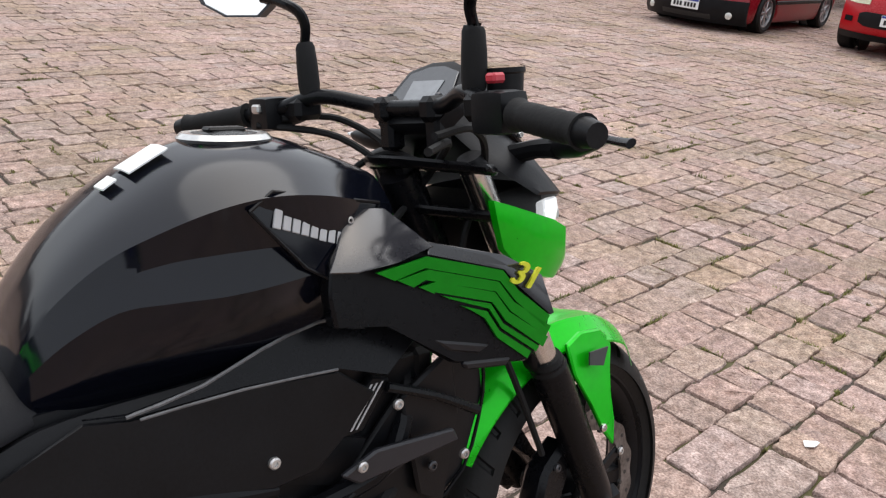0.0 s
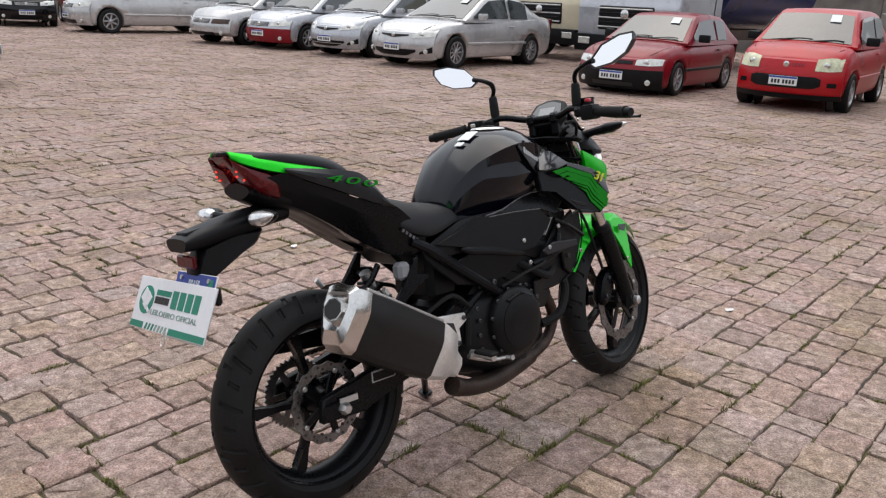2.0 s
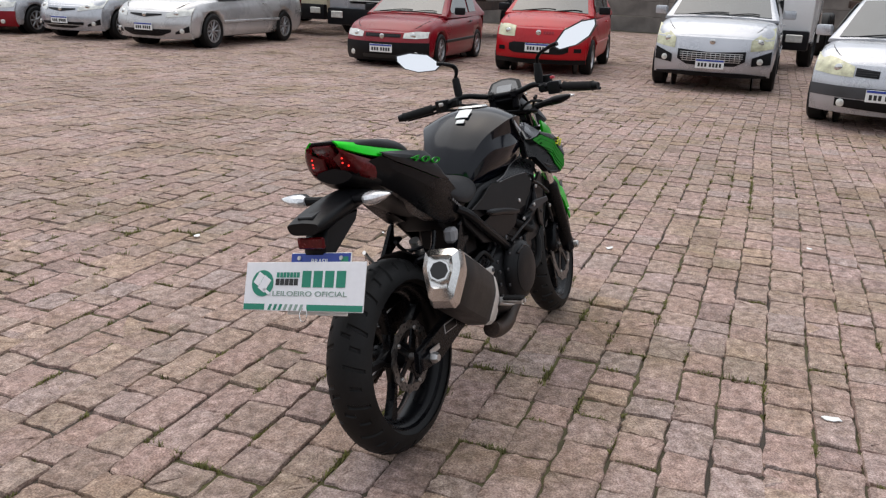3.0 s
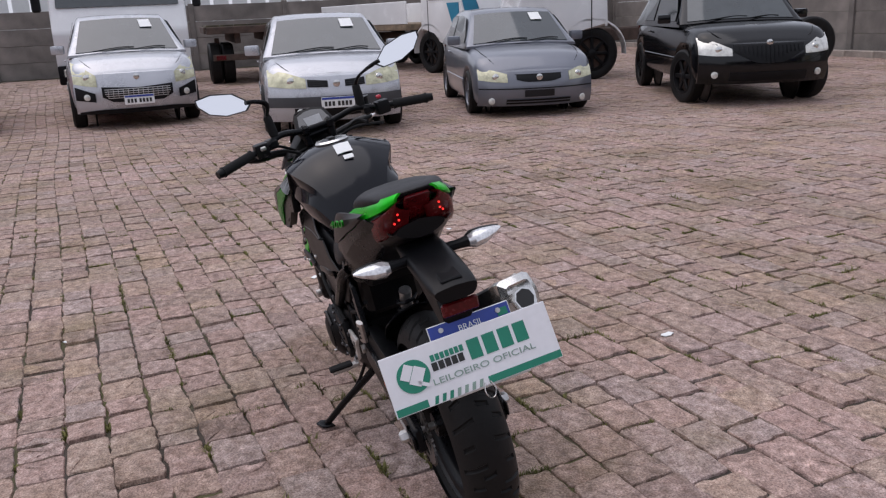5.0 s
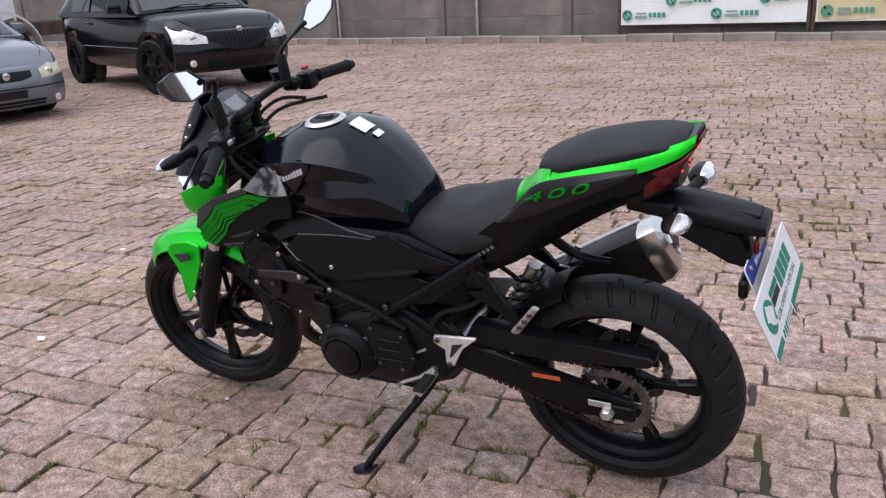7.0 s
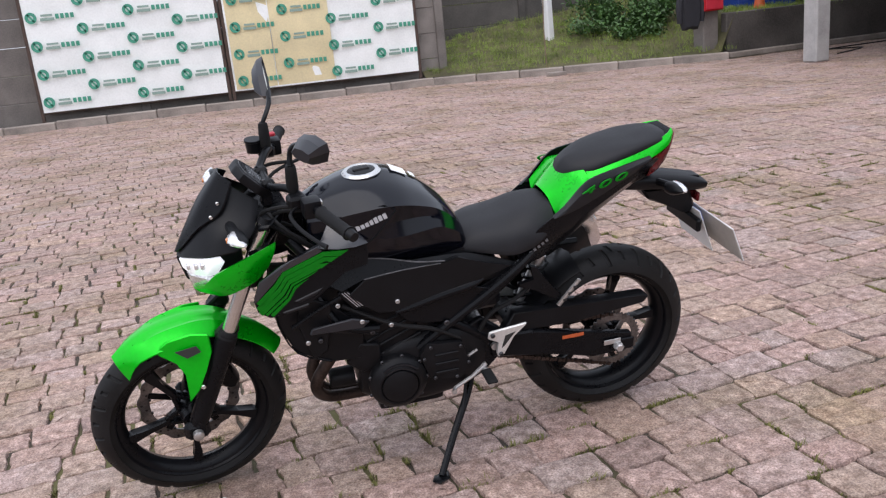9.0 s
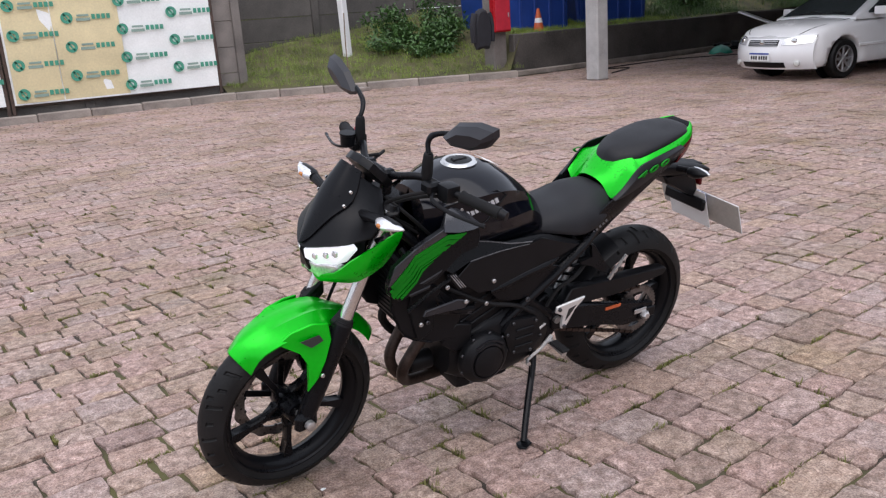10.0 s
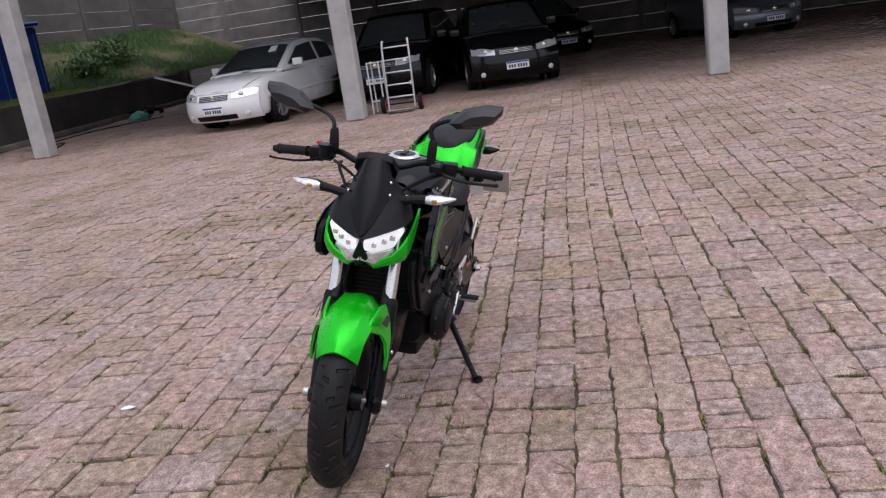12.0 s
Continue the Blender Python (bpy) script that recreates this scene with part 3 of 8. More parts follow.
def road_wheel(parent, x, y, r, side, spokes, rim_mat, width=0.20, steer=0.0):
    """A wheel with tyre and a spoked rim, at a hub."""
    key = (round(r, 3), spokes, rim_mat, round(width, 2))
    if key not in WHEELS:
        w = width / 2
        rr = r * 0.66
        bm = lathe(B(), [(rr, -w * .8), (r * .80, -w), (r * .93, -w * .95), (r, -w * .7), (r, w * .7), (r * .93, w * .95), (r * .80, w), (rr, w * .8)], 36, closed=True)
        tyre = mesh_of(bm, "tyre", M["tyre"])
        bm = lathe(B(), [(rr * 1.0, -w * .85), (rr * 1.03, w * .86), (rr * .95, w * .88), (rr * .9, w * .5), (rr * .88, w * .1), (0.0, w * .1)], 36)
        for k in range(spokes):
            a = math.tau * k / spokes
            m = Matrix.Rotation(a, 4, "Y")
            box(bm, (rr * .52, w * .55, 0), (rr * .92, w * .3, rr * (1.5 / spokes)), 0.008, m)
        lathe(bm, [(rr * .24, w * .2), (rr * .24, w * .72), (rr * .16, w * .82), (0, w * .84)], 20)
        rim = mesh_of(bm, "rim", M[rim_mat])
        bm = lathe(B(), [(rr * .88, w * .13), (rr * .3, w * .16)], 24)
        back = mesh_of(bm, "brake_disc", M["rust"])
        WHEELS[key] = tyre, rim, back
    tyre, rim, back = WHEELS[key]
    hub = new("wheel", tyre)
    hub.parent = parent
    hub.matrix_basis = pose(x, y, r, 0, 0, (0 if side > 0 else 180) + steer)
    for nm, me in (("rim", rim), ("brake_disc", back)):
        ob = new(nm, me)
        ob.parent = hub
    return hub


def plate_part(parent, x, y, z, w=0.40, h=0.13, tilt=0.0, blue=True):
    """A number plate whose writing is bars only."""
    bm = box(B(), (0, 0, 0), (0.012, w, h), 0.004)
    p = part("number_plate", bm, M["paper"], parent, at=pose(x, y, z, 0, tilt, 0))
    if blue:
        part("plate_band", box(B(), (0.008, 0, h * .38), (0.004, w * .97, h * .2)), M["blue_plate"], p)
    bm = B()
    for k in range(7):
        box(bm, (0.008, (k - 3) * w * .115 + (0.01 if k > 2 else -0.01), -h * .1), (0.004, w * .075, h * .42))
    part("plate_print", bm, M["print_black"], p)["kind"] = "stuff"


# how far up and out each kind of front carries its lamps: inner and outer edge, then lower and upper rims inside and outside
LAMPS = {"plain": (.44, .92, -.10, -.01, -.07, .04), "slim": (.50, .93, -.135, -.025, -.10, .035), "split": (.42, .93, -.13, -.02, -.10, .09),
         "smile": (.60, .94, -.17, -.02, -.12, .17), "vee": (.52, .94, -.15, -.06, -.13, .09), "low_black": (.46, .92, -.085, -.005, -.075, .02),
         "upright": (.50, .90, -.13, .03, -.12, .05), "winged": (.46, .94, -.09, -.02, -.02, .14), "wide_mouth": (.50, .94, -.10, -.03, -.05, .08)}


def car_face(th, style, f, w, zb, nose, paint, bumper, lamp, damaged, plate, badge):
    """The front of a car on one bowed surface: panel, bumper, lamps, grilles, fog lamps, badge and plate."""
    hn = nose - zb
    prof = [(zb, -.07), (zb + .2 * hn, 0), (zb + .5 * hn, .012), (zb + .8 * hn, -.01), (nose, -.07), (nose + .10, -.19), (nose + .25, -.40)]
    at_x = lambda q, z: f + .045 - .34 * abs(q) ** 2.5 + lerp(prof, z)
    black = M["plastic"]

    def on(name, q0, q1, lo, hi, m, out, parent=th, n=8, thick=.025):
        """A piece bent over the front from q0 to q1 of the half width, between two edge lines."""
        g = []
        for i in range(n + 1):
            k = i / n
            q, a, b = q0 + (q1 - q0) * k, lerp(lo, k), lerp(hi, k)
            g.append([(at_x(q, a + (b - a) * j / 3) + out, q * w * .97, a + (b - a) * j / 3) for j in range(4)])
        return part(name, sheet(B(), g, (-thick, 0, 0)), m, parent)

    flat = lambda z: [(0, z), (1, z)]
    z = lambda k: zb + k * hn
    g = []
    for i in range(17):
        q = (-1 + i / 8) * .94
        row = [(at_x(q, z(k)), q * w * .97, z(k)) for k in ((.22, .5, .8, 1) if damaged and q > .1 else (0, .1, .25, .5, .75, .9, 1))]
        if len(row) == 4:
            row = [(row[0][0] - .03, row[0][1], row[0][2] + .02 * (i % 3))] * 3 + row
        g.append(row + [(at_x(q, nose) - .075, q * w * .95, nose + .018)])
    part("front_panel", sheet(B(), g, (-.03, 0, 0)), paint, th, angle=40)
    y0, y1, a0, b0, a1, b1 = LAMPS[style]
    for s in (1, -1):
        if damaged and s > 0:
            on("lamp_hole", .44, .90, flat(nose - .12), flat(nose - .01), M["rust"], .006)
            continue
        mid = (.55, nose + .35 * a0 + .65 * a1 - .012)
        hl = on("headlamp", s * y0, s * y1, [(0, nose + a0), mid, (1, nose + a1)], [(0, nose + b0), (.5, nose + (b0 + b1) / 2 + .018), (1, nose + b1)], lamp, .008)
        zc, q = nose + (a0 + b0 + a1 + b1) / 4 - .01, (y0 * .6 + y1 * .4)
        part("lamp_reflector", lathe(B(), [(0, .012), (.03, .012), (.046, .004), (.05, -.01)], 16, Matrix.Rotation(radians(-90 + s * 18), 4, "Z")), M["chrome"], hl, at=pose(at_x(q, zc) + .006, s * q * w * .97, zc))
    fog = lambda q, zz: [part("fog_lamp", lathe(B(), [(.045, -.02), (.045, .012), (.03, .018), (0, .018)], 14, Matrix.Rotation(radians(-90 + s * 18), 4, "Z")), M["headlamp"], th, at=pose(at_x(q, zz) + .008, s * q * w * .97, zz)) for s in (1, -1)]
    badge_z, plate_z = nose - .06, z(.42)
    if bumper is not paint and not damaged:
        on("bumper", -.95, .95, flat(zb - .01), flat(z(.66)), bumper, .010, n=16)
    if style == "slim":
        gr = on("grille", -.36, .36, [(0, nose - .10), (.2, nose - .135), (.8, nose - .135), (1, nose - .10)], flat(nose - .035), black, .008)
        on("grille_frame", -.38, .38, flat(nose - .032), flat(nose - .020), paint, .014, gr)
        on("bumper_strip", -.93, .93, flat(z(.50)), flat(z(.53)), black, .006, n=16)
        on("plate_recess", -.24, .24, flat(z(.27)), flat(z(.47)), M["grey_panel"], .008)
        on("intake", -.52, .52, flat(z(.06)), flat(z(.20)), black, .008)
        on("intake_bar", -.52, .52, flat(z(.12)), flat(z(.145)), paint, .012)
        fog(.74, z(.16))
        badge_z = nose - .075
    elif style == "split":
        for s in (1, -1):
            gr = on("grille", s * .12, s * .40, [(0, nose - .125), (1, nose - .115)], [(0, nose - .05), (1, nose - .03)], black, .008)
            for k in range(3):
                on("grille_slat", s * .13, s * .39, flat(nose - .105 + .024 * k), flat(nose - .099 + .024 * k), M["grey_panel"], .012, gr)
        on("bumper_band", -.95, .95, flat(z(.33)), flat(z(.56)), M["band_grey"], .008, n=16)
        on("intake", -.60, .60, [(0, z(.14)), (.5, z(.10)), (1, z(.14))], flat(z(.31)), black, .008, n=12)
        fog(.52, z(.22))
        badge_z = nose - .085
    elif style == "smile":
        gr = on("grille", -.54, .54, [(0, z(.42)), (.15, z(.28)), (.85, z(.28)), (1, z(.42))], [(0, z(.68)), (.5, z(.63)), (1, z(.68))], black, .010, n=14)
        for k in range(5):
            on("grille_bar", -.50 + .02 * (2 - k if k < 2 else 0), .50 - .02 * (2 - k if k < 2 else 0), flat(z(.38 + .055 * k)), flat(z(.396 + .055 * k)), M["steel"], .016, gr, n=12)
        for k in range(13):
            q = -.45 + .075 * k
            on("grille_post", q - .004, q + .004, flat(z(.38)), flat(z(.61)), M["steel"], .015, gr, n=1)
        for s in (1, -1):
            on("fog_housing", s * .64, s * .93, [(0, z(.30)), (1, z(.36))], [(0, z(.52)), (1, z(.70))], black, .010)
        fog(.76, z(.43))
        on("lower_lip", -.90, .90, flat(zb - .01), [(0, z(.04)), (.2, z(.10)), (.8, z(.10)), (1, z(.04))], black, .010, n=14)
        badge_z, plate_z = nose - .05, z(.32)
    elif style == "vee":
        gr = on("grille", -.50, .50, [(0, nose - .10), (.30, nose - .25), (.70, nose - .25), (1, nose - .10)], flat(nose - .015), black, .010, n=12)
        for k in range(15):
            q = -.42 + .06 * k
            on("grille_bar", q - .008, q + .008, flat(nose - .11 - .13 * max(0, 1 - abs(q) / .30)), flat(nose - .03), M["satin_black"], .018, gr, n=1)
        on("bumper_ridge", -.90, .90, [(0, nose - .20), (.28, nose - .33), (.72, nose - .33), (1, nose - .20)], [(0, nose - .16), (.28, nose - .28), (.72, nose - .28), (1, nose - .16)], paint, .018, n=14)
        on("intake", -.55, .55, flat(z(.08)), flat(z(.30)), black, .010)
        fog(.74, z(.24))
        badge_z = nose + .005
    elif style == "low_black":
        gr = on("grille", -.40, .40, flat(nose - .075), flat(nose - .02), black, .008)
        on("grille_slat", -.39, .39, flat(nose - .052), flat(nose - .044), M["grey_panel"], .012, gr)
        on("intake", -.45, .45, flat(z(.08)), flat(z(.22)), M["print_black"], .014)
        fog(.72, z(.24))
        plate_z = z(.44)
    elif style == "upright":
        on("grille", -.62, .62, [(0, z(.36)), (.1, z(.28)), (.9, z(.28)), (1, z(.36))], [(0, z(.55)), (.08, z(.60)), (.92, z(.60)), (1, z(.55))], black, .010, n=12)
        for s in (1, -1):
            on("fog_recess", s * .72, s * .86, flat(z(.34)), flat(z(.46)), black, .008, n=3)
        on("lower_lip", -.94, .94, flat(zb - .01), flat(z(.12)), black, .010, n=16)
        for k in range(4):
            on("emblem_bar", .10 + .055 * k, .14 + .055 * k, flat(nose - .075), flat(nose - .035), M["red_car"], .006, n=1)
        badge_z, plate_z = nose - .055, z(.46)
    elif style in ("winged", "wide_mouth"):
        gr = on("grille", -.40, .40, [(0, nose - .06), (.5, nose - .10), (1, nose - .06)], [(0, nose - .035), (.5, nose - .04), (1, nose - .035)], black, .008)
        on("intake", -.60, .60, [(0, z(.26)), (.2, z(.10)), (.8, z(.10)), (1, z(.26))], flat(z(.36)), black, .010, n=12)
        on("intake_bar", -.55, .55, flat(z(.22)), flat(z(.245)), M["steel" if style == "winged" else "satin_black"], .015, n=12)
        for s in (1, -1):
            on("fog_housing", s * .68, s * .92, [(0, z(.18)), (1, z(.26))], [(0, z(.26)), (1, z(.50))], black, .009)
        fog(.80, z(.30))
        plate_z = z(.44)
    else:
        gr = on("grille", -.36, .36, flat(nose - .11), flat(nose - .02), black, .008)
        for k in range(3):
            on("grille_slat", -.35, .35, flat(nose - .095 + .026 * k), flat(nose - .087 + .026 * k), M["steel"], .013, gr)
        on("intake", -.5, .5, flat(z(.06)), flat(z(.24)), black, .009)
        fog(.72, z(.2))
    if badge:
        part("badge", lathe(B(), [(.042, -.01), (.042, .012), (.028, .018), (0, .018)], 16, Matrix.Rotation(radians(-90), 4, "Z")), M["chrome"], th, at=pose(at_x(0, badge_z) + .010, 0, badge_z))
    if plate:
        plate_part(th, at_x(0, plate_z) + .022, 0, plate_z)


def car(name, label, paint, L, W, H, at, hood=0.30, kind="hatch", zb=0.20, belt=0.92, hoodz=0.80, nose=0.62, r=0.30, wheel="rim", spokes=7,
        front_oh=0.80, rear_oh=0.68, bumper=None, face="plain", lamp="headlamp", sheet_at=0.35, plate=True, mirror=None, rake=0.62, damaged=False, steer=0, badge=True):
    """A parked car facing +x: body with cut wheel arches, glazing, lamps, grille, wheels, mirrors."""
    th = thing(name, at, label, "car", "cars in the yard")
    f, b = L / 2, -L / 2
    cowl = f - hood * L                      # foot of the windscreen
    rf = cowl - rake                         # front edge of the roof
    if kind == "sedan":
        rr_, rb, tail = b + 1.25, b + 0.62, belt + 0.10
    elif kind == "van":
        rr_, rb, tail = b + 0.28, b + 0.06, belt + 0.02
    else:
        rr_, rb, tail = b + 0.62, b + 0.10, belt + 0.03
    w = W / 2
    fb = f - 0.07                            # the body ends behind the front panel
    top = [(b, zb + 0.45), (b + 0.06, tail - 0.06), (b + 0.16, tail), (rb + 0.1, tail + 0.01), (cowl - 0.4, belt), (cowl, belt + 0.0), (fb - 0.62, hoodz + 0.06), (fb - 0.28, hoodz - 0.02), (fb - 0.03, nose), (fb, nose - 0.10)]
    wid = [(b, w * .72), (b + 0.10, w * .90), (b + 0.5, w * .99), (0, w), (fb - 0.7, w * .985), (fb - 0.3, w * .94), (fb - 0.10, w * .78), (fb, w * .58)]
    bot = [(b, zb + 0.18), (b + 0.25, zb), (fb - 0.25, zb), (fb, zb + 0.10)]
    xs = [b, b + 0.05, b + 0.15, b + 0.4, b + 0.8, b + 1.25, -0.35, 0.1, 0.5, cowl - 0.05, cowl + 0.1, fb - 0.75, fb - 0.5, fb - 0.3, fb - 0.15, fb - 0.06, fb]
    xs = sorted(xs)
    st = []
    for x in xs:
        zt, ww, zo = lerp(top, x), lerp(wid, x), lerp(bot, x)
        hgt = zt - zo
        st.append((x, [(0, zt), (ww * .45, zt - .006), (ww * .78, zt - .03), (ww * .93, zt - .085), (ww * .985, zt - hgt * .30), (ww, zo + hgt * .48), (ww * .985, zo + hgt * .22), (ww * .93, zo + .03), (ww * .7, zo), (0, zo)]))
    bm = skin(B(), st, 2, 2)
    body = part("body", bm, M[paint], th, angle=28)
    # wheel arches are cut through the sides
    fx, rx = f - front_oh, b + rear_oh
    cut = B()
    for x in (fx, rx):
        lathe(cut, [(0, -w - .2), (r * 1.16, -w - .2), (r * 1.16, -w * .62), (0, -w * .62)], 28, pose(x, 0, r * 1.03))
        lathe(cut, [(0, w * .62), (r * 1.16, w * .62), (r * 1.16, w + .2), (0, w + .2)], 28, pose(x, 0, r * 1.03))
    cutter = bpy.data.objects.new("cutter", mesh_of(cut, "cutter", M["plastic"]))
    scene.collection.objects.link(cutter)
    md = body.modifiers.new("arches", "BOOLEAN")
    md.operation, md.solver, md.object = "DIFFERENCE", "EXACT", cutter
    cutter.matrix_world = at
    bpy.context.view_layer.update()
    fresh = bpy.data.meshes.new_from_object(body.evaluated_get(bpy.context.evaluated_depsgraph_get()))
    body.modifiers.clear()
    body.data = fresh
    bpy.data.objects.remove(cutter)
    # greenhouse
    roofline = [(rb, tail), (rr_, H - 0.05), (rr_ + 0.45, H), (rf - 0.55, H), (rf, H - 0.045), (cowl, belt)]
    wr = w * (0.72 if kind != "van" else 0.78)

    def wtop(x):
        z = lerp(roofline, x)
        k = min(1, max(0, (z - belt) / (H - belt)))
        return w * .93 + (wr - w * .93) * k
    st = []
    for x in (rb, (rb + rr_) / 2, rr_ - 0.02, rr_ + 0.2, rr_ + 0.6, (rr_ + rf) / 2, rf - 0.4, rf - 0.05, (rf + cowl) / 2, cowl):
        z, ww = lerp(roofline, x), wtop(x)
        zl = min(belt, z) - 0.05
        st.append((x, [(0, z + .012), (ww * .5, z + .008), (ww * .84, z - .008), (ww * .97, z - .035 if z > belt + .1 else z - .01), (ww + (w * .93 - ww) * .5, (z + zl) / 2), (w * .93, zl)]))
    part("roof_shell", skin(B(), st, 2, 2), M[paint], th, angle=30)

    def across(xa, xb, inset, lift, name, n=6):
        g = []
        for i in range(n + 1):
            x = xa + (xb - xa) * i / n
            z = lerp(roofline, x)
            g.append([(x, s * wtop(x) * inset, z + .012 - .012 * s * s * 4 * .5 + lift) for s in (-1, -.75, -.4, 0, .4, .75, 1)])
        return part(name, sheet(B(), g, (0, 0, -0.004)), M["car_glass"], th)
    ws = across(cowl - 0.03, rf + 0.06, 0.87, 0.014, "windscreen")
    across(rb + 0.05, rr_ - 0.06, 0.82, 0.014, "rear_window")

    def side(xa, xb, sgn, n=8):
        g = []
        for i in range(n + 1):
            x = xa + (xb - xa) * i / n
            z = lerp(roofline, x)
            zl, zh = belt + 0.035, max(belt + 0.05, z - 0.085)
            row = []
            for k in (0, .5, 1):
                zz = zl + (zh - zl) * k
                full = w * .93 + (wtop(x) - w * .93) * min(1, (zz - belt + .05) / max(.05, z - belt + .05))
                row.append((x, sgn * (full + .016), zz))
            g.append(row)
        return part("side_window", sheet(B(), g, (0, -sgn * .004, 0)), M["car_glass"], th)
    mid = (rf + rr_) / 2 - 0.05
    for s in (1, -1):
        side(mid + .05, cowl - 0.30, s)
        side(rr_ + (0.10 if kind != "sedan" else -0.1), mid - .05, s)
        if kind == "van":
            side(rb + .18, rr_ + 0.02, s)
        # mirror, door seam, handle
        mp = M[mirror or paint]
        bm = box(B(), (0, 0, 0), (0.10, 0.19, 0.13), 0.035, seg=2)
        part("door_mirror", bm, mp, th, at=pose(cowl - 0.42, s * (w + .06), belt + 0.07, 0, 0, s * 12))
        bm = box(B(), (0, 0, 0), (0.15, 0.03, 0.025), 0.008)
        part("door_handle", bm, M["plastic"] if bumper else M[paint], th, at=pose(mid - 0.0, s * (w * .975 + .012), belt - 0.13))
        part("side_trim", box(B(), (0, 0, 0), (L * .46, 0.02, 0.05), 0.008), M[bumper or paint], th, at=pose(0.02, s * (w + .003), zb + 0.30))
        part("wheel_well", lathe(B(), [(r * 1.12, 0), (r * 1.12, .02), (0, .02)], 20), M["plastic"], th, at=pose(fx, s * w * .64 - .01, r * 1.03))
        part("wheel_well", lathe(B(), [(r * 1.12, 0), (r * 1.12, .02), (0, .02)], 20), M["plastic"], th, at=pose(rx, s * w * .64 - .01, r * 1.03))
        road_wheel(th, fx, s * (w - 0.105), r, s, spokes, wheel, steer=steer)
        road_wheel(th, rx, s * (w - 0.105), r, s, spokes, wheel)
        bm = box(B(), (0, 0, 0), (0.05, 0.16, 0.30), 0.02)
        part("tail_lamp", bm, M["red_lens"], th, at=pose(b + 0.09, s * w * .80, tail - 0.2))
    car_face(th, face, f, w, zb, nose, M[paint], M[bumper or paint], M[lamp], damaged, plate, badge)
    part("bonnet_seam", tube(B(), [(cowl + .02, -w * .80, belt - .03), (f - .42, -w * .74, hoodz - .03), (f - .19, -w * .50, nose + .025), (f - .15, 0, nose + .03), (f - .19, w * .50, nose + .025), (f - .42, w * .74, hoodz - .03), (cowl + .02, w * .80, belt - .03)], 0.006, 5, 4), M["plastic"], th)
    part("wiper", tube(B(), [(cowl + .01, -.5, belt + .03), (cowl - .06, -.1, belt + .075), (cowl - .05, .1, belt + .07)], 0.008, 5, 3), M["plastic"], th)
    part("wiper", tube(B(), [(cowl + .01, .1, belt + .04), (cowl - .06, .4, belt + .07), (cowl - .05, .55, belt + .06)], 0.008, 5, 3), M["plastic"], th)
    if sheet_at is not None:
        k0, k1 = 0.62, 0.84
        g = []
        for k in (k0, k1):
            x = cowl + (rf - cowl) * k
            z = lerp(roofline, x)
            g.append([(x, wtop(x) * (sheet_at + q), z + .04) for q in (0, .12, .24)])
        part("notice_sheet", sheet(B(), g, (0.0, 0, -0.002)), M["paper"], th, "white paper sheet on the windscreen")
    return th


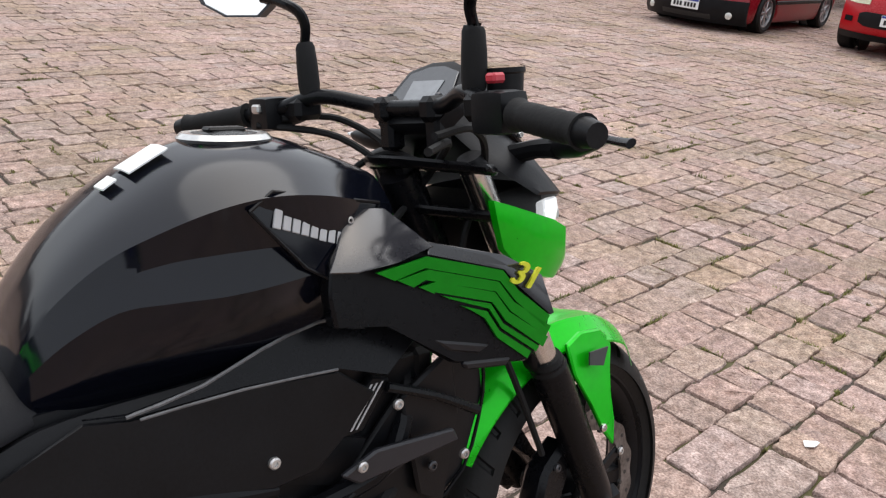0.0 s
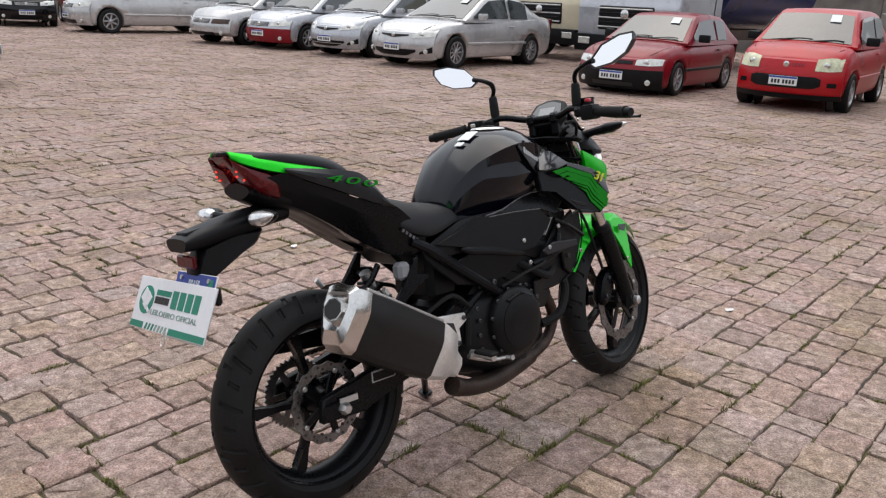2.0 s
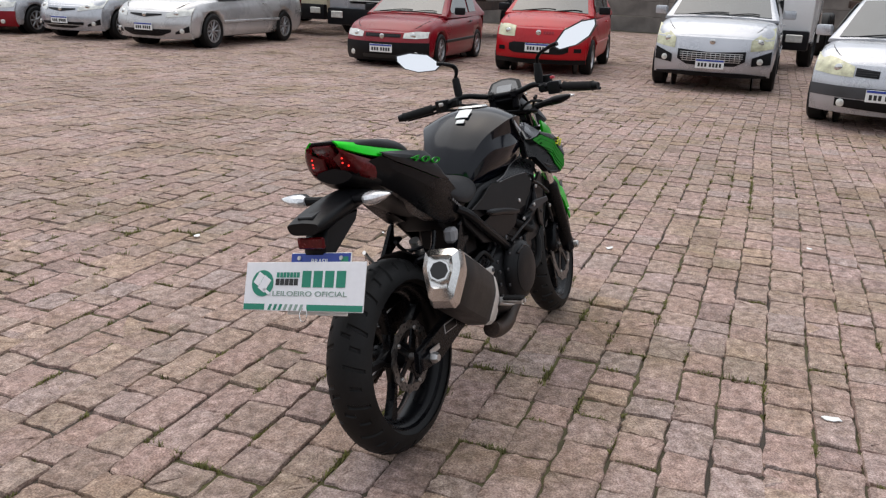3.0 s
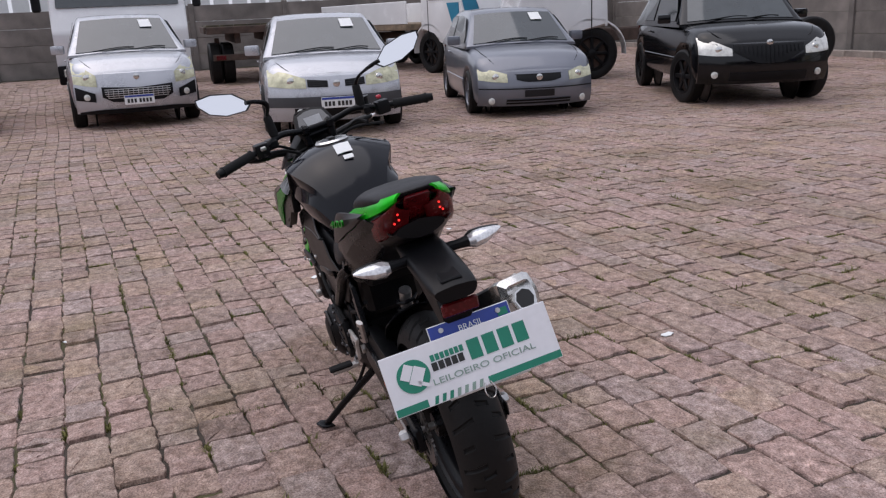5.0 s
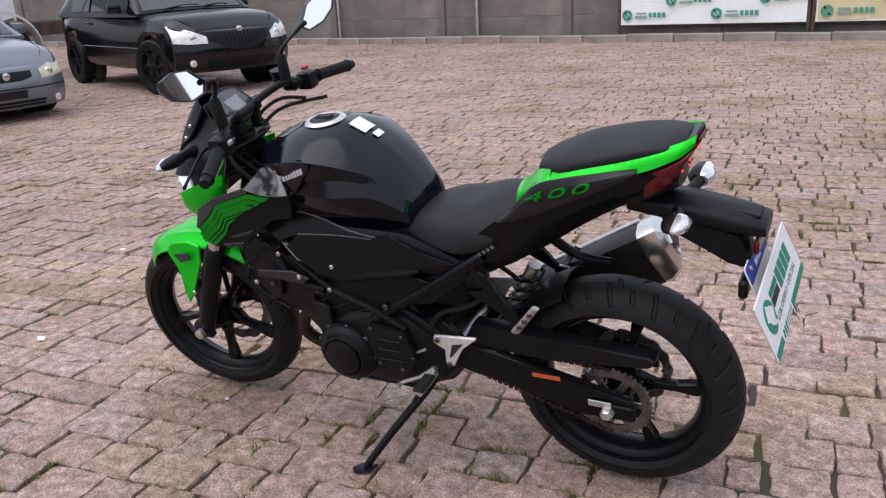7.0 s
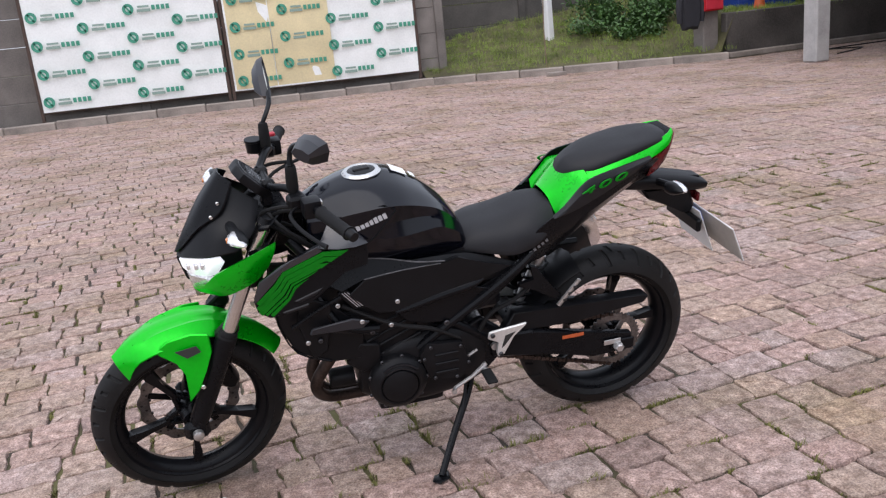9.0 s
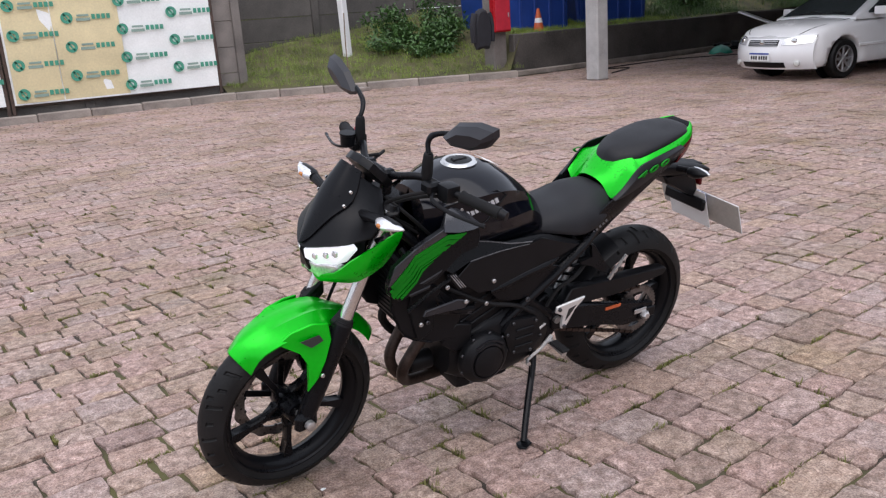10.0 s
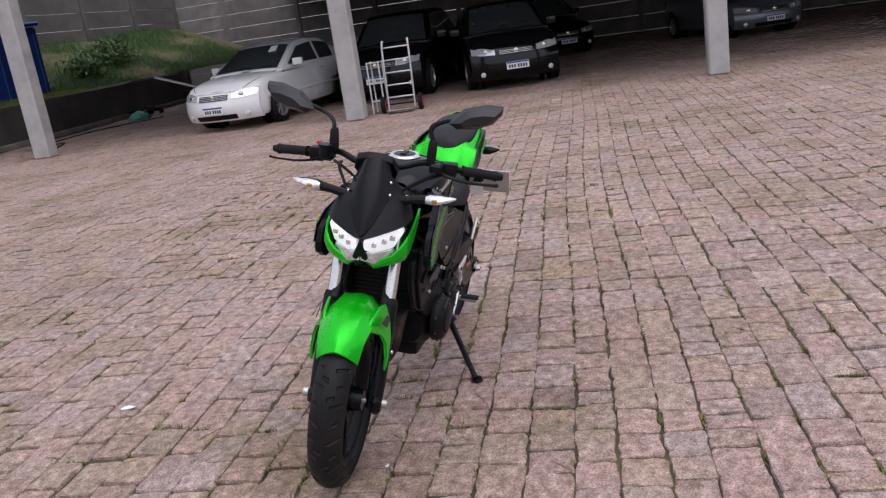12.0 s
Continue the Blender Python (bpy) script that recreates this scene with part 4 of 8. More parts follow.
def cars():
    car("hatchback", "dark red two-door hatchback with black bumper, flat on the setts", "red_car", 3.72, 1.62, 1.30, pose(11.85, 6.96, 0, 0, 0, 191), bumper="plastic", belt=.84, hoodz=.75, nose=.57, r=.27, front_oh=.78, zb=.11, rake=.70, face="low_black", mirror="plastic")
    car("hatchback", "bright red upright four-door hatchback with round-cornered lamps", "red_bright", 3.70, 1.64, 1.48, pose(12.65, 4.52, 0, 0, 0, 192), belt=.96, hoodz=.92, nose=.74, r=.29, hood=.22, rake=.62, zb=.20, front_oh=.72, mirror="plastic", face="upright", lamp="headlamp_old")
    car("crossover_car", "silver crossover with a slatted grille, parked in the row", "silver", 4.36, 1.82, 1.60, pose(12.85, 1.62, 0, 0, 0, 187), belt=1.04, hoodz=.98, nose=.78, r=.34, zb=.24, hood=.24, rake=.85, face="smile", front_oh=.88, lamp="headlamp_old", spokes=8)
    car("hatchback", "silver hatchback with dark lower grille and yellowed lamps", "silver", 4.22, 1.78, 1.46, pose(10.25, -1.20, 0, 0, 0, 176), belt=.95, hoodz=.90, nose=.72, r=.31, zb=.19, hood=.23, rake=.78, front_oh=.82, face="split", lamp="headlamp_old")
    car("hatchback", "blue-grey hatchback low on flat tyres", "grey_car", 4.11, 1.71, 1.42, pose(10.38, -4.13, 0, 0, 0, 170), belt=.92, hoodz=.82, nose=.60, r=.30, zb=.15, hood=.27, rake=.72, front_oh=.85, face="slim", plate=False, wheel="grey_car", lamp="headlamp_old")
    car("suv", "black sport utility vehicle with a tall grille and clear lamps", "black_car", 4.47, 1.88, 1.72, pose(9.62, -7.36, 0, 0, 0, 162), belt=1.08, hoodz=1.02, nose=.82, r=.37, zb=.30, hood=.28, rake=.72, face="vee", front_oh=.87, plate=False, steer=14, wheel="dark_metal", spokes=6)
    car("sedan", "silver four-door saloon with alloy wheels", "silver_warm", 4.62, 1.81, 1.46, pose(11.68, 11.88, 0, 0, 0, 189.5), kind="sedan", belt=.95, hoodz=.86, nose=.68, r=.32, zb=.19, hood=.26, rake=.88, front_oh=.90, rear_oh=1.0, spokes=10, face="wide_mouth")
    car("hatchback", "silver small hatchback with swept lamps", "silver", 3.92, 1.70, 1.46, pose(11.4, 14.30, 0, 0, 0, 190), belt=.95, hoodz=.86, nose=.66, r=.30, zb=.19, hood=.25, rake=.82, face="winged", spokes=10)
    car("hatchback", "silver hatchback with a red front bumper", "silver", 3.85, 1.66, 1.43, pose(10.95, 16.48, 0, 0, 0, 191), bumper="red_car", belt=.92, hoodz=.84, nose=.64, r=.29, zb=.18, hood=.26, rake=.75)
    car("hatchback", "damaged pale grey hatchback without its front bumper", "silver_warm", 3.85, 1.66, 1.43, pose(10.3, 18.15, 0, 0, 0, 192), belt=.92, hoodz=.84, nose=.62, r=.29, zb=.20, damaged=True, plate=False, hood=.26, rake=.75)
    car("minivan", "silver minivan seen from the side", "silver_warm", 4.36, 1.74, 1.66, pose(9.0, 22.4, 0, 0, 0, 182), kind="van", belt=1.0, hoodz=.95, nose=.76, r=.32, zb=.2, hood=.22, rake=.85)
    car("hatchback", "dark compact car facing the yard", "black_car", 3.9, 1.68, 1.5, pose(6.7, 26.0, 0, 0, 0, 258), belt=.97, hoodz=.9, nose=.7, zb=.2)
    car("hatchback", "red compact car between other parked cars", "red_car", 3.8, 1.66, 1.45, pose(9.0, 26.4, 0, 0, 0, 262), belt=.95, hoodz=.88, nose=.68, zb=.2)
    car("sedan", "silver saloon seen from the side", "silver", 4.25, 1.74, 1.53, pose(-0.15, 10.9, 0, 0, 0, -2), kind="sedan", belt=1.0, hoodz=.95, nose=.74, r=.30, zb=.22, hood=.25, rake=.75, front_oh=.80, rear_oh=.85, spokes=9, bumper=None)
    car("sedan", "white saloon parked beside the shelter", "white_car", 4.36, 1.66, 1.38, pose(-11.25, -6.75, 0, 0, 0, -3), kind="sedan", belt=.92, hoodz=.83, nose=.66, r=.30, zb=.19, hood=.26, rake=.85, front_oh=.88, rear_oh=1.0, spokes=8, lamp="clear_lens")
    car("sedan", "black saloon with clear lamps under the shelter", "black_car", 4.48, 1.73, 1.52, pose(-13.2, -2.7, 0, 0, 0, 20), kind="sedan", belt=.98, hoodz=.92, nose=.72, r=.31, zb=.19, hood=.24, rake=.82, front_oh=.88, rear_oh=1.0, lamp="clear_lens", sheet_at=None)
    car("hatchback", "black car with silver grille under the shelter behind the hand truck", "black_car", 4.2, 1.76, 1.6, pose(-13.2, -4.75, 0, 0, 0, 4), belt=1.0, hoodz=.95, nose=.75, r=.33, zb=.2, lamp="clear_lens", sheet_at=None)
    car("hatchback", "dark car deep under the shelter", "black_car", 4.1, 1.72, 1.5, pose(-19.2, -3.0, 0, 0, 0, 30), belt=.97, zb=.2, lamp="clear_lens", sheet_at=None)
    car("hatchback", "dark grey car deep under the shelter", "grey_car", 4.1, 1.74, 1.55, pose(-18.2, 1.8, 0, 0, 0, 25), belt=.97, zb=.2, lamp="clear_lens", sheet_at=None)
    car("hatchback", "dark car deep under the shelter", "black_car", 4.1, 1.74, 1.5, pose(-17.6, 6.6, 0, 0, 0, 5), belt=.97, zb=.2, lamp="clear_lens", sheet_at=None)


cars()


def truck_wheel(parent, x, y, r=0.5, side=1):
    return road_wheel(parent, x, y, r, side, 8, "dark_metal", 0.28)


def cab_truck(name, label, at, paint, L=7.0, W=2.45, H=2.9, tail="frame", accent=None, grille="plastic", visor="car_glass", lift=0.55):
    """A lorry facing +x: cab with windscreen, grille, bumper, lamps, steps, chassis and wheels."""
    th = thing(name, at, label, "truck", "lorries in the yard")
    f, w = L / 2, W / 2
    bm = prism(B(), [(f, -w, lift), (f + .05, -w, 1.35), (f - .10, -w, 1.75), (f - .32, -w, H), (f - 1.7, -w, H), (f - 1.75, -w, lift + .45), (f - 1.15, -w, lift + .45), (f - 1.0, -w, lift + .2), (f - .45, -w, lift)], (0, W, 0), 0.06, 2)
    part("cab", bm, M[paint], th)
    bm = prism(B(), [(f - .085, -w * .9, 1.80), (f - .285, -w * .88, H - .28), (f - .285, w * .88, H - .28), (f - .085, w * .9, 1.80)], (0.012, 0, 0), 0.004)
    part("windscreen", bm, M[visor], th)
    bm = box(B(), (f + .035, 0, 1.12), (0.06, W * .56, 0.50), 0.03)
    gr = part("grille", bm, M[grille], th)
    for k in range(5):
        part("grille_bar", box(B(), (f + .075, 0, .93 + .095 * k), (0.03, W * .54, 0.03), 0.008), M["dark_metal" if k % 2 else "steel"], gr)
    part("badge", lathe(B(), [(0.10, 0), (0.10, .02), (0.07, .03), (0, .03)], 20, Matrix.Rotation(radians(-90), 4, "Z")), M["chrome"], gr, at=pose(f + .08, 0, 1.2))
    bm = box(B(), (f + .02, 0, .58), (0.22, W * .99, 0.36), 0.05, seg=2)
    part("bumper", bm, M["plastic" if accent is None else accent], th)
    for s in (1, -1):
        part("headlamp", box(B(), (f + .11, s * w * .78, .62), (0.06, 0.34, 0.18), 0.03), M["headlamp"], th)
        part("side_window", prism(B(), [(f - .42, s * (w + .004), 1.7), (f - .55, s * (w + .004), H - .35), (f - 1.35, s * (w + .004), H - .35), (f - 1.35, s * (w + .004), 1.7)], (0, s * .01, 0)), M["car_glass"], th)
        part("door_seam", box(B(), (f - 1.42, s * (w + .002), 1.55), (0.02, 0.01, 1.7)), M["plastic"], th)
        bm = box(B(), (f - .2, s * (w + .22), 1.95), (0.10, 0.16, 0.42), 0.03)
        part("door_mirror", bm, M["plastic"], th)
        part("mirror_arm", tube(B(), [(f - .25, s * w, 2.2), (f - .2, s * (w + .22), 2.2)], .02, 6, 1), M["plastic"], th)
        part("step", box(B(), (f - .55, s * (w - .08), .5), (0.5, 0.18, 0.06), .01), M["plastic"], th)
        g = [[(.66 * math.cos(a), q, .62 * math.sin(a) - .01) for q in (-.16, 0, .16)] for a in (radians(-4 + 188 * k / 14) for k in range(15))]
        part("mudguard", sheet(B(), g, (0, 0, .04)), M[paint], th, at=pose(f - 1.45, s * (w - .16), .52))
        truck_wheel(th, f - 1.45, s * (w - .16), side=s)
        for xx in (-L / 2 + 1.6, -L / 2 + .5):
            truck_wheel(th, xx, s * (w - .2), side=s)
        part("chassis_rail", box(B(), (-.6, s * .42, .82), (L - 1.4, 0.09, 0.24), .01), M["rust"], th)
    if accent:
        for s in (1, -1):
            part("side_stripe", prism(B(), [(f + .012, s * w * .62, .78), (f + .012, s * w * .97, .78), (f + .052, s * w * .97, 1.35), (f - .08, s * w * .97, 1.70), (f - .08, s * w * .66, 1.70), (f + .052, s * w * .62, 1.35)], (.02, 0, 0)), M[accent], th)
            part("pillar_stripe", prism(B(), [(f - .10, s * w * .905, 1.76), (f - .10, s * w * .985, 1.76), (f - .31, s * w * .985, H - .04), (f - .31, s * w * .89, H - .04)], (.012, 0, 0)), M[accent], th)
            part("door_stripe", prism(B(), [(f - .12, s * (w + .004), .95), (f - .14, s * (w + .004), 1.62), (f - .62, s * (w + .004), 1.62), (f - .32, s * (w + .004), .95)], (0, s * .008, 0)), M[accent], th)
    if tail == "tank":
        bm = lathe(B(), [(0, -2.4), (.9, -2.4), (1.05, -2.3), (1.05, 2.3), (.9, 2.4), (0, 2.4)], 32, pose(-1.3, 0, 2.0, 0, 0, 90))
        part("tank", bm, M["navy"], th)
    elif tail == "bed":
        part("load_bed", box(B(), (-1.2, 0, 1.1), (L - 2.4, W, 0.16), .02), M["wood"], th)
        for s in (1, -1):
            part("side_board", box(B(), (-1.2, s * w * .99, 1.45), (L - 2.4, 0.05, 0.55), .01), M[paint], th)
        part("tail_board", box(B(), (-L / 2 + .02, 0, 1.45), (0.05, W, 0.55), .01), M[paint], th)
    return th


def flatbed():
    th = thing("flatbed_trailer", pose(21.4, -0.95, 0), "old flatbed trailer with a dark mossy wooden bed", "trailer")
    n, w = 5.6, 1.12
    part("bed", box(B(), (0, 0, 1.30), (n, 2 * w, 0.07), .01), M["moss"], th)
    for k in range(7):
        part("bed_plank", box(B(), (0, -w + .16 + k * .32, 1.35), (n - .04, .30, .035), .006), M["moss"], th)
    part("end_rail", box(B(), (-n / 2 - .03, 0, 1.24), (0.06, 2 * w, 0.16), .01), M["rust"], th)
    part("end_bumper", box(B(), (-n / 2 + .1, 0, .62), (0.10, 2 * w - .2, 0.14), .01), M["rust"], th)
    for s in (1, -1):
        part("side_rail", box(B(), (0, s * (w + .03), 1.25), (n, 0.05, 0.15), .01), M["rust"], th)
        part("chassis_rail", box(B(), (0, s * .42, 1.08), (n - .3, 0.14, 0.30), .01), M["rust"], th)
        part("tail_lamp", box(B(), (-n / 2 + .03, s * (w - .28), .62), (.05, .22, .10), .01), M["red_lens"], th)
        for x in (-n / 2 + .75, -n / 2 + 1.85):
            for y in (w - .16, w - .46):
                truck_wheel(th, x, s * y, .47, s)
        part("landing_leg", box(B(), (n / 2 - .6, s * .75, .5), (0.14, 0.14, 1.0), .02), M["rust"], th)
    th = thing("stake_trailer", pose(29.6, 1.0, 0, 0, 0, 91), "long trailer with pale boarded sides beyond the wall", "trailer")
    part("bed", box(B(), (0, 0, 1.25), (15, 2.4, 0.2), .02), M["rust"], th)
    for k in range(24):
        part("board", box(B(), (-7.2 + k * .62, 1.2, 2.05), (0.5, 0.04, 1.4), .008), M["white_paint"], th)
    part("moss_rail", box(B(), (0, 1.26, 1.36), (15, 0.05, 0.16), .01), M["moss"], th)
    for s in (1, -1):
        for x in (-6, -4.8, 4.5, 5.7):
            truck_wheel(th, x, s * 1.0, .5, s)
        part("chassis_rail", box(B(), (0, s * .45, .98), (14.4, 0.14, 0.34), .01), M["rust"], th)


def lorries():
    cab_truck("lorry", "grey lorry with a black grille and blue tank", pose(17.3, 9.4, 0, 0, 0, 183), "silver", tail="tank")
    cab_truck("lorry", "cream old lorry with a pale bumper", pose(18.6, 12.9, 0, 0, 0, 182), "cream", tail="bed", accent=None)
    cab_truck("lorry", "white lorry parked behind the silver crossover", pose(19.0, 1.85, 0, 0, 0, 181), "white_car")
    cab_truck("lorry", "white lorry with a blue stripe", pose(20.3, -5.5, 0, 0, 0, 198), "white_car", accent="teal", tail="bed")
    cab_truck("lorry", "white lorry with black grille and wheel arches", pose(13.97, -8.9, 0, 0, 0, 78), "white_car", L=6.4)
    flatbed()
    th = thing("box_trailer", pose(19.5, 19.5, 0, 0, 0, 90), "long grey curtain trailer behind the cars", "trailer")
    part("body", box(B(), (0, 0, 2.0), (9, 2.5, 2.0), .04), M["tarp"], th)
    for k in range(16):
        part("rib", box(B(), (-4.2 + k * .56, 1.27, 2.0), (0.05, 0.05, 1.9), .01), M["steel"], th)
    for x in (-3, -1.8):
        for s in (1, -1):
            truck_wheel(th, x, s * 1.05, .5, s)
    part("chassis_rail", box(B(), (0, 0, .9), (8.6, .9, .24), .02), M["rust"], th)
    # a plain ribbed box added in place of a red lorry cab
    th = thing("red_cab_box", pose(14.4, 21.4, 0, 0, 0, 5), "bright red ribbed box standing in for a lorry cab beyond the car row", "container")
    part("shell", box(B(), (0, 0, 1.3), (3.0, 2.4, 2.6), .04), M["red_bright"], th)
    for k in range(14):
        part("rib", box(B(), (-1.52, -1.1 + k * .17, 1.3), (.04, .07, 2.4), .01), M["red_bright"], th)


lorries()

# ---- south side: banners, bank, low wall ----
def banner(name, x0, x1, y, h, cream, label):
    """A sheet on a frame with a repeated green emblem and bars for its unreadable words."""
    th = thing(name, pose((x0 + x1) / 2, y, 0), label, "banner", "banners along the wall")
    w = abs(x1 - x0)
    rnd = random.Random(int(100 * x0))
    nx, nz = 14, 8
    g = [[(-w / 2 + w * i / nx, 0.018 * math.sin(i * 1.7 + k) * math.sin(k * 1.1), 0.30 + h * k / nz) for k in range(nz + 1)] for i in range(nx + 1)]
    part("sheet", sheet(B(), g, (0, -0.006, 0)), M["banner"], th)
    if cream:
        for a, b_ in ((-w * .04, w * .27), (w * .275, w * .49)):
            g = [[(a + (b_ - a) * i / 6, 0.022 + 0.018 * math.sin((a + w / 2) / w * nx * 1.7 + k), 0.33 + (h - .06) * k / nz) for k in range(nz + 1)] for i in range(7)]
            part("faded_panel", sheet(B(), g, (0, -0.004, 0)), M["banner_cream"], th)
    for s in (-1, 1):
        part("frame_post", box(B(), (s * (w / 2 + .03), -.02, (h + .35) / 2), (0.06, 0.06, h + .35), .008), M["rust"], th)
    part("frame_rail", box(B(), (0, -.05, .29), (w, 0.05, 0.05), .008), M["rust"], th)
    part("frame_rail", box(B(), (0, -.05, h + .3), (w, 0.05, 0.05), .008), M["rust"], th)
    cols = round(w / 0.82)
    for c in range(cols):
        cx = w / 2 - (c + .55) * w / cols
        for r_ in range(int(h / 0.5)):
            z = 0.48 + r_ * 0.5 + (0.25 if c % 2 else 0)
            if z > h + .1:
                continue
            bm = lathe(B(), [(0.045, -.002), (0.10, -.002), (0.10, .004), (0.045, .004)], 18, closed=True)
            box(bm, (0, .001, 0), (0.03, .006, .17), 0, Matrix.Rotation(.6, 4, "Y"))
            em = part("printed_emblem", bm, M["print_faded"], th, at=pose(cx + .32, .045, z))
            bm = box(B(), (-.27, 0, .03), (0.20, .006, .035))
            box(bm, (-.27, 0, -.04), (0.24, .006, .05))
            part("printed_line", bm, M["print_grey"], em)["kind"] = "stuff"
            bm = B()
            for q in range(4):
                box(bm, (-.445 - q * .085, 0, 0), (0.060, .006, .085))
            part("printed_word", bm, M["print_faded"], em)["kind"] = "stuff"
    return th


banner("banner", 4.75, 1.42, -14.22, 2.3, False, "white printed banner sheet on a frame before the concrete wall")
banner("banner", 1.28, -2.35, -14.22, 2.3, True, "white banner with faded yellow panels on a frame")


def bank_z(x, y):
    """Height of the grassy bank behind the kerb."""
    edge = -14.0 + max(0, min(5.4, -2.6 - x)) * 0.36
    d = max(0.0, edge - y)
    low = 0.12 if x > -8.2 else 0.75
    west = max(0.0, min(1.0, (-13.4 - x) / 1.4)) * 0.27 * max(0.0, min(d, 5.4) - 1.45)
    return low + west + (0.31 if x > -8.2 else 0.10) * min(d, 5.0) + 0.04 * math.sin(x * 1.7) * math.sin(y * 2.1)


def bank():
    bm = B()
    nx, ny = 60, 22
    rows = []
    for i in range(nx + 1):
        x = -2.45 - i * 0.36
        edge = -14.0 + max(0, min(5.4, -2.6 - x)) * 0.36 - (0.0 if x > -8.1 else 0.16 + (-8.1 - x) * 0.12)
        rows.append([bm.verts.new((x, edge - 0.07 - k * k * 0.013 - k * 0.05, bank_z(x, edge - k * k * 0.013 - k * 0.05))) for k in range(ny + 1)])
    for a, b_ in zip(rows, rows[1:]):
        for k in range(ny):
            bm.faces.new((a[k], a[k + 1], b_[k + 1], b_[k]))
    ob = part("grass_bank", bm, M["grass_soil"])
    tagged(ob, "sloping earth bank under thin grass", "bank", kind="structure")
    rnd = random.Random(5)
    spots = []
    while len(spots) < 9000:
        x = rnd.uniform(-22, -2.5)
        y = rnd.uniform(-18.5, -12.0)
        edge = -14.0 + max(0, min(5.4, -2.6 - x)) * 0.36 - (0 if x > -8.1 else 0.2 + (-8.1 - x) * 0.12)
        # grass thinned to the west, where the bank should look shaded
        if y < edge - .1 and (x > -13.6 or rnd.random() < .08):
            spots.append((x, y, bank_z(x, y)))
    # dark leaves laid over the west bank to give it the look of shade
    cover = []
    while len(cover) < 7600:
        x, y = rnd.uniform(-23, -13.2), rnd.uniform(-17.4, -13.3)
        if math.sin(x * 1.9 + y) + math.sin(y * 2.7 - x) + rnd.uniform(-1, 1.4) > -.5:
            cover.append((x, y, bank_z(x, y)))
    blades("bank_shade_cover", cover, M["leaf"], 0.12, "dark green creeping weeds over the steep bank, standing in for its shade", "weeds", 9, 0.08, 33)
    blades("grass", spots, M["grass"], 0.075, "short patchy green grass on the bank", "grass", 9, 0.055, 21)


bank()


def bush(at, size, seed, label, n=2600):
    """A shrub of many small leaves on twigs, with an uneven outline."""
    th = thing("bush", at, label, "bush", "bushes on the bank")
    rnd = random.Random(seed)
    bm = B()
    tips = []
    for k in range(26):
        a, e = rnd.uniform(0, math.tau), rnd.uniform(.15, 1.2)
        ln = rnd.uniform(.6, 1.05)
        tip = Vector((math.cos(a) * math.cos(e) * size[0], math.sin(a) * math.cos(e) * size[1], math.sin(e) * size[2])) * ln
        tube(bm, [(0, 0, 0), tip * .5 + Vector((0, 0, .06)), tip], [.03, .018, .006], 5, 2)
        tips.append(tip)
    part("branches", bm, M["bark"], th)
    vs, fs = [], []
    for k in range(n):
        t = rnd.choice(tips)
        c = t * rnd.uniform(.55, 1.12) + Vector((rnd.gauss(0, .13), rnd.gauss(0, .13), rnd.gauss(0, .09)))
        c.z = max(.02, c.z)
        q = Euler((rnd.uniform(-1, 1), rnd.uniform(-1, 1), rnd.uniform(0, 6.3))).to_matrix()
        s = rnd.uniform(.035, .07)
        o = len(vs)
        vs += [tuple(c + q @ Vector(p)) for p in ((-s, 0, 0), (0, -s * .45, s * .12), (s, 0, -.01), (0, s * .45, s * .12))]
        fs.append((o, o + 1, o + 2, o + 3))
    me = bpy.data.meshes.new("leaves")
    me.from_pydata(vs, [], fs)
    me.materials.append(M["leaf"])
    ob = new("leaves", me)
    ob.parent = th
    return th


bush(pose(-7.3, -14.5, 0.42), (1.75, 1.2, 1.22), 4, "dense dark green rounded shrub on the grass bank", 8200)
bush(pose(-16.9, -14.9, bank_z(-16.9, -14.9) - .05), (1.25, .8, .8), 9, "low green shrub on the bank above the low wall", 2600)
bush(pose(-14.9, -14.2, bank_z(-14.9, -14.2) - .05), (.7, .5, .55), 12, "small green shrub beside the waste container", 1200)

ob = part("post_white", box(B(), (0, 0, .75), (0.16, 0.16, 2.4), .02), M["white_paint"], at=pose(-5.35, -14.7, .3, 2, 0, 20))
ob.name = "post"
tagged(ob, "white painted post standing in the grass", "post")
ob = part("stake", tube(B(), [(0, 0, 0), (.02, 0, .8), (.01, .03, 1.45)], .012, 6, 2), M["wood"], at=pose(-4.75, -13.35, .05))
tagged(ob, "thin bare stake in the bank", "stake")
ob = part("stone", box(B(), (0, 0, .03), (.34, .22, .09), .03, seg=2), M["kerb"], at=pose(-4.75, -12.85, 0, 0, 0, 15))
tagged(ob, "flat stone lying against the kerb", "stone")

# low wall with pillar, red box and jacket
low = thing("wall_low", Matrix.Identity(4), "low grey rendered retaining wall", "wall", kind="structure")
a = math.degrees(math.atan2(-1.15, -9.8))
part("wall_body", box(B(), (0, 0, .42), (9.9, .18, .86), .015), M["concrete_dark"], low, at=pose(-12.95, -12.95, 0, 0, 0, a))
part("wall_foot", box(B(), (0, .13, .05), (9.9, .10, .12), .02), M["kerb"], low, at=pose(-12.95, -12.95, 0, 0, 0, a + 180))
pil = part("pillar", box(B(), (0, 0, .8), (.34, .34, 1.7), .02), M["concrete"], at=pose(-7.75, -12.55, 0, 0, 0, 6))
tagged(pil, "weathered concrete pillar at the end of the low wall", "pillar")
th = thing("hydrant_cabinet", pose(-7.75, -12.32, .95, 0, 0, 96), "red steel hydrant cabinet on the pillar", "cabinet")
part("case", box(B(), (0, 0, .3), (.16, .44, .66), .02), M["red_bright"], th)
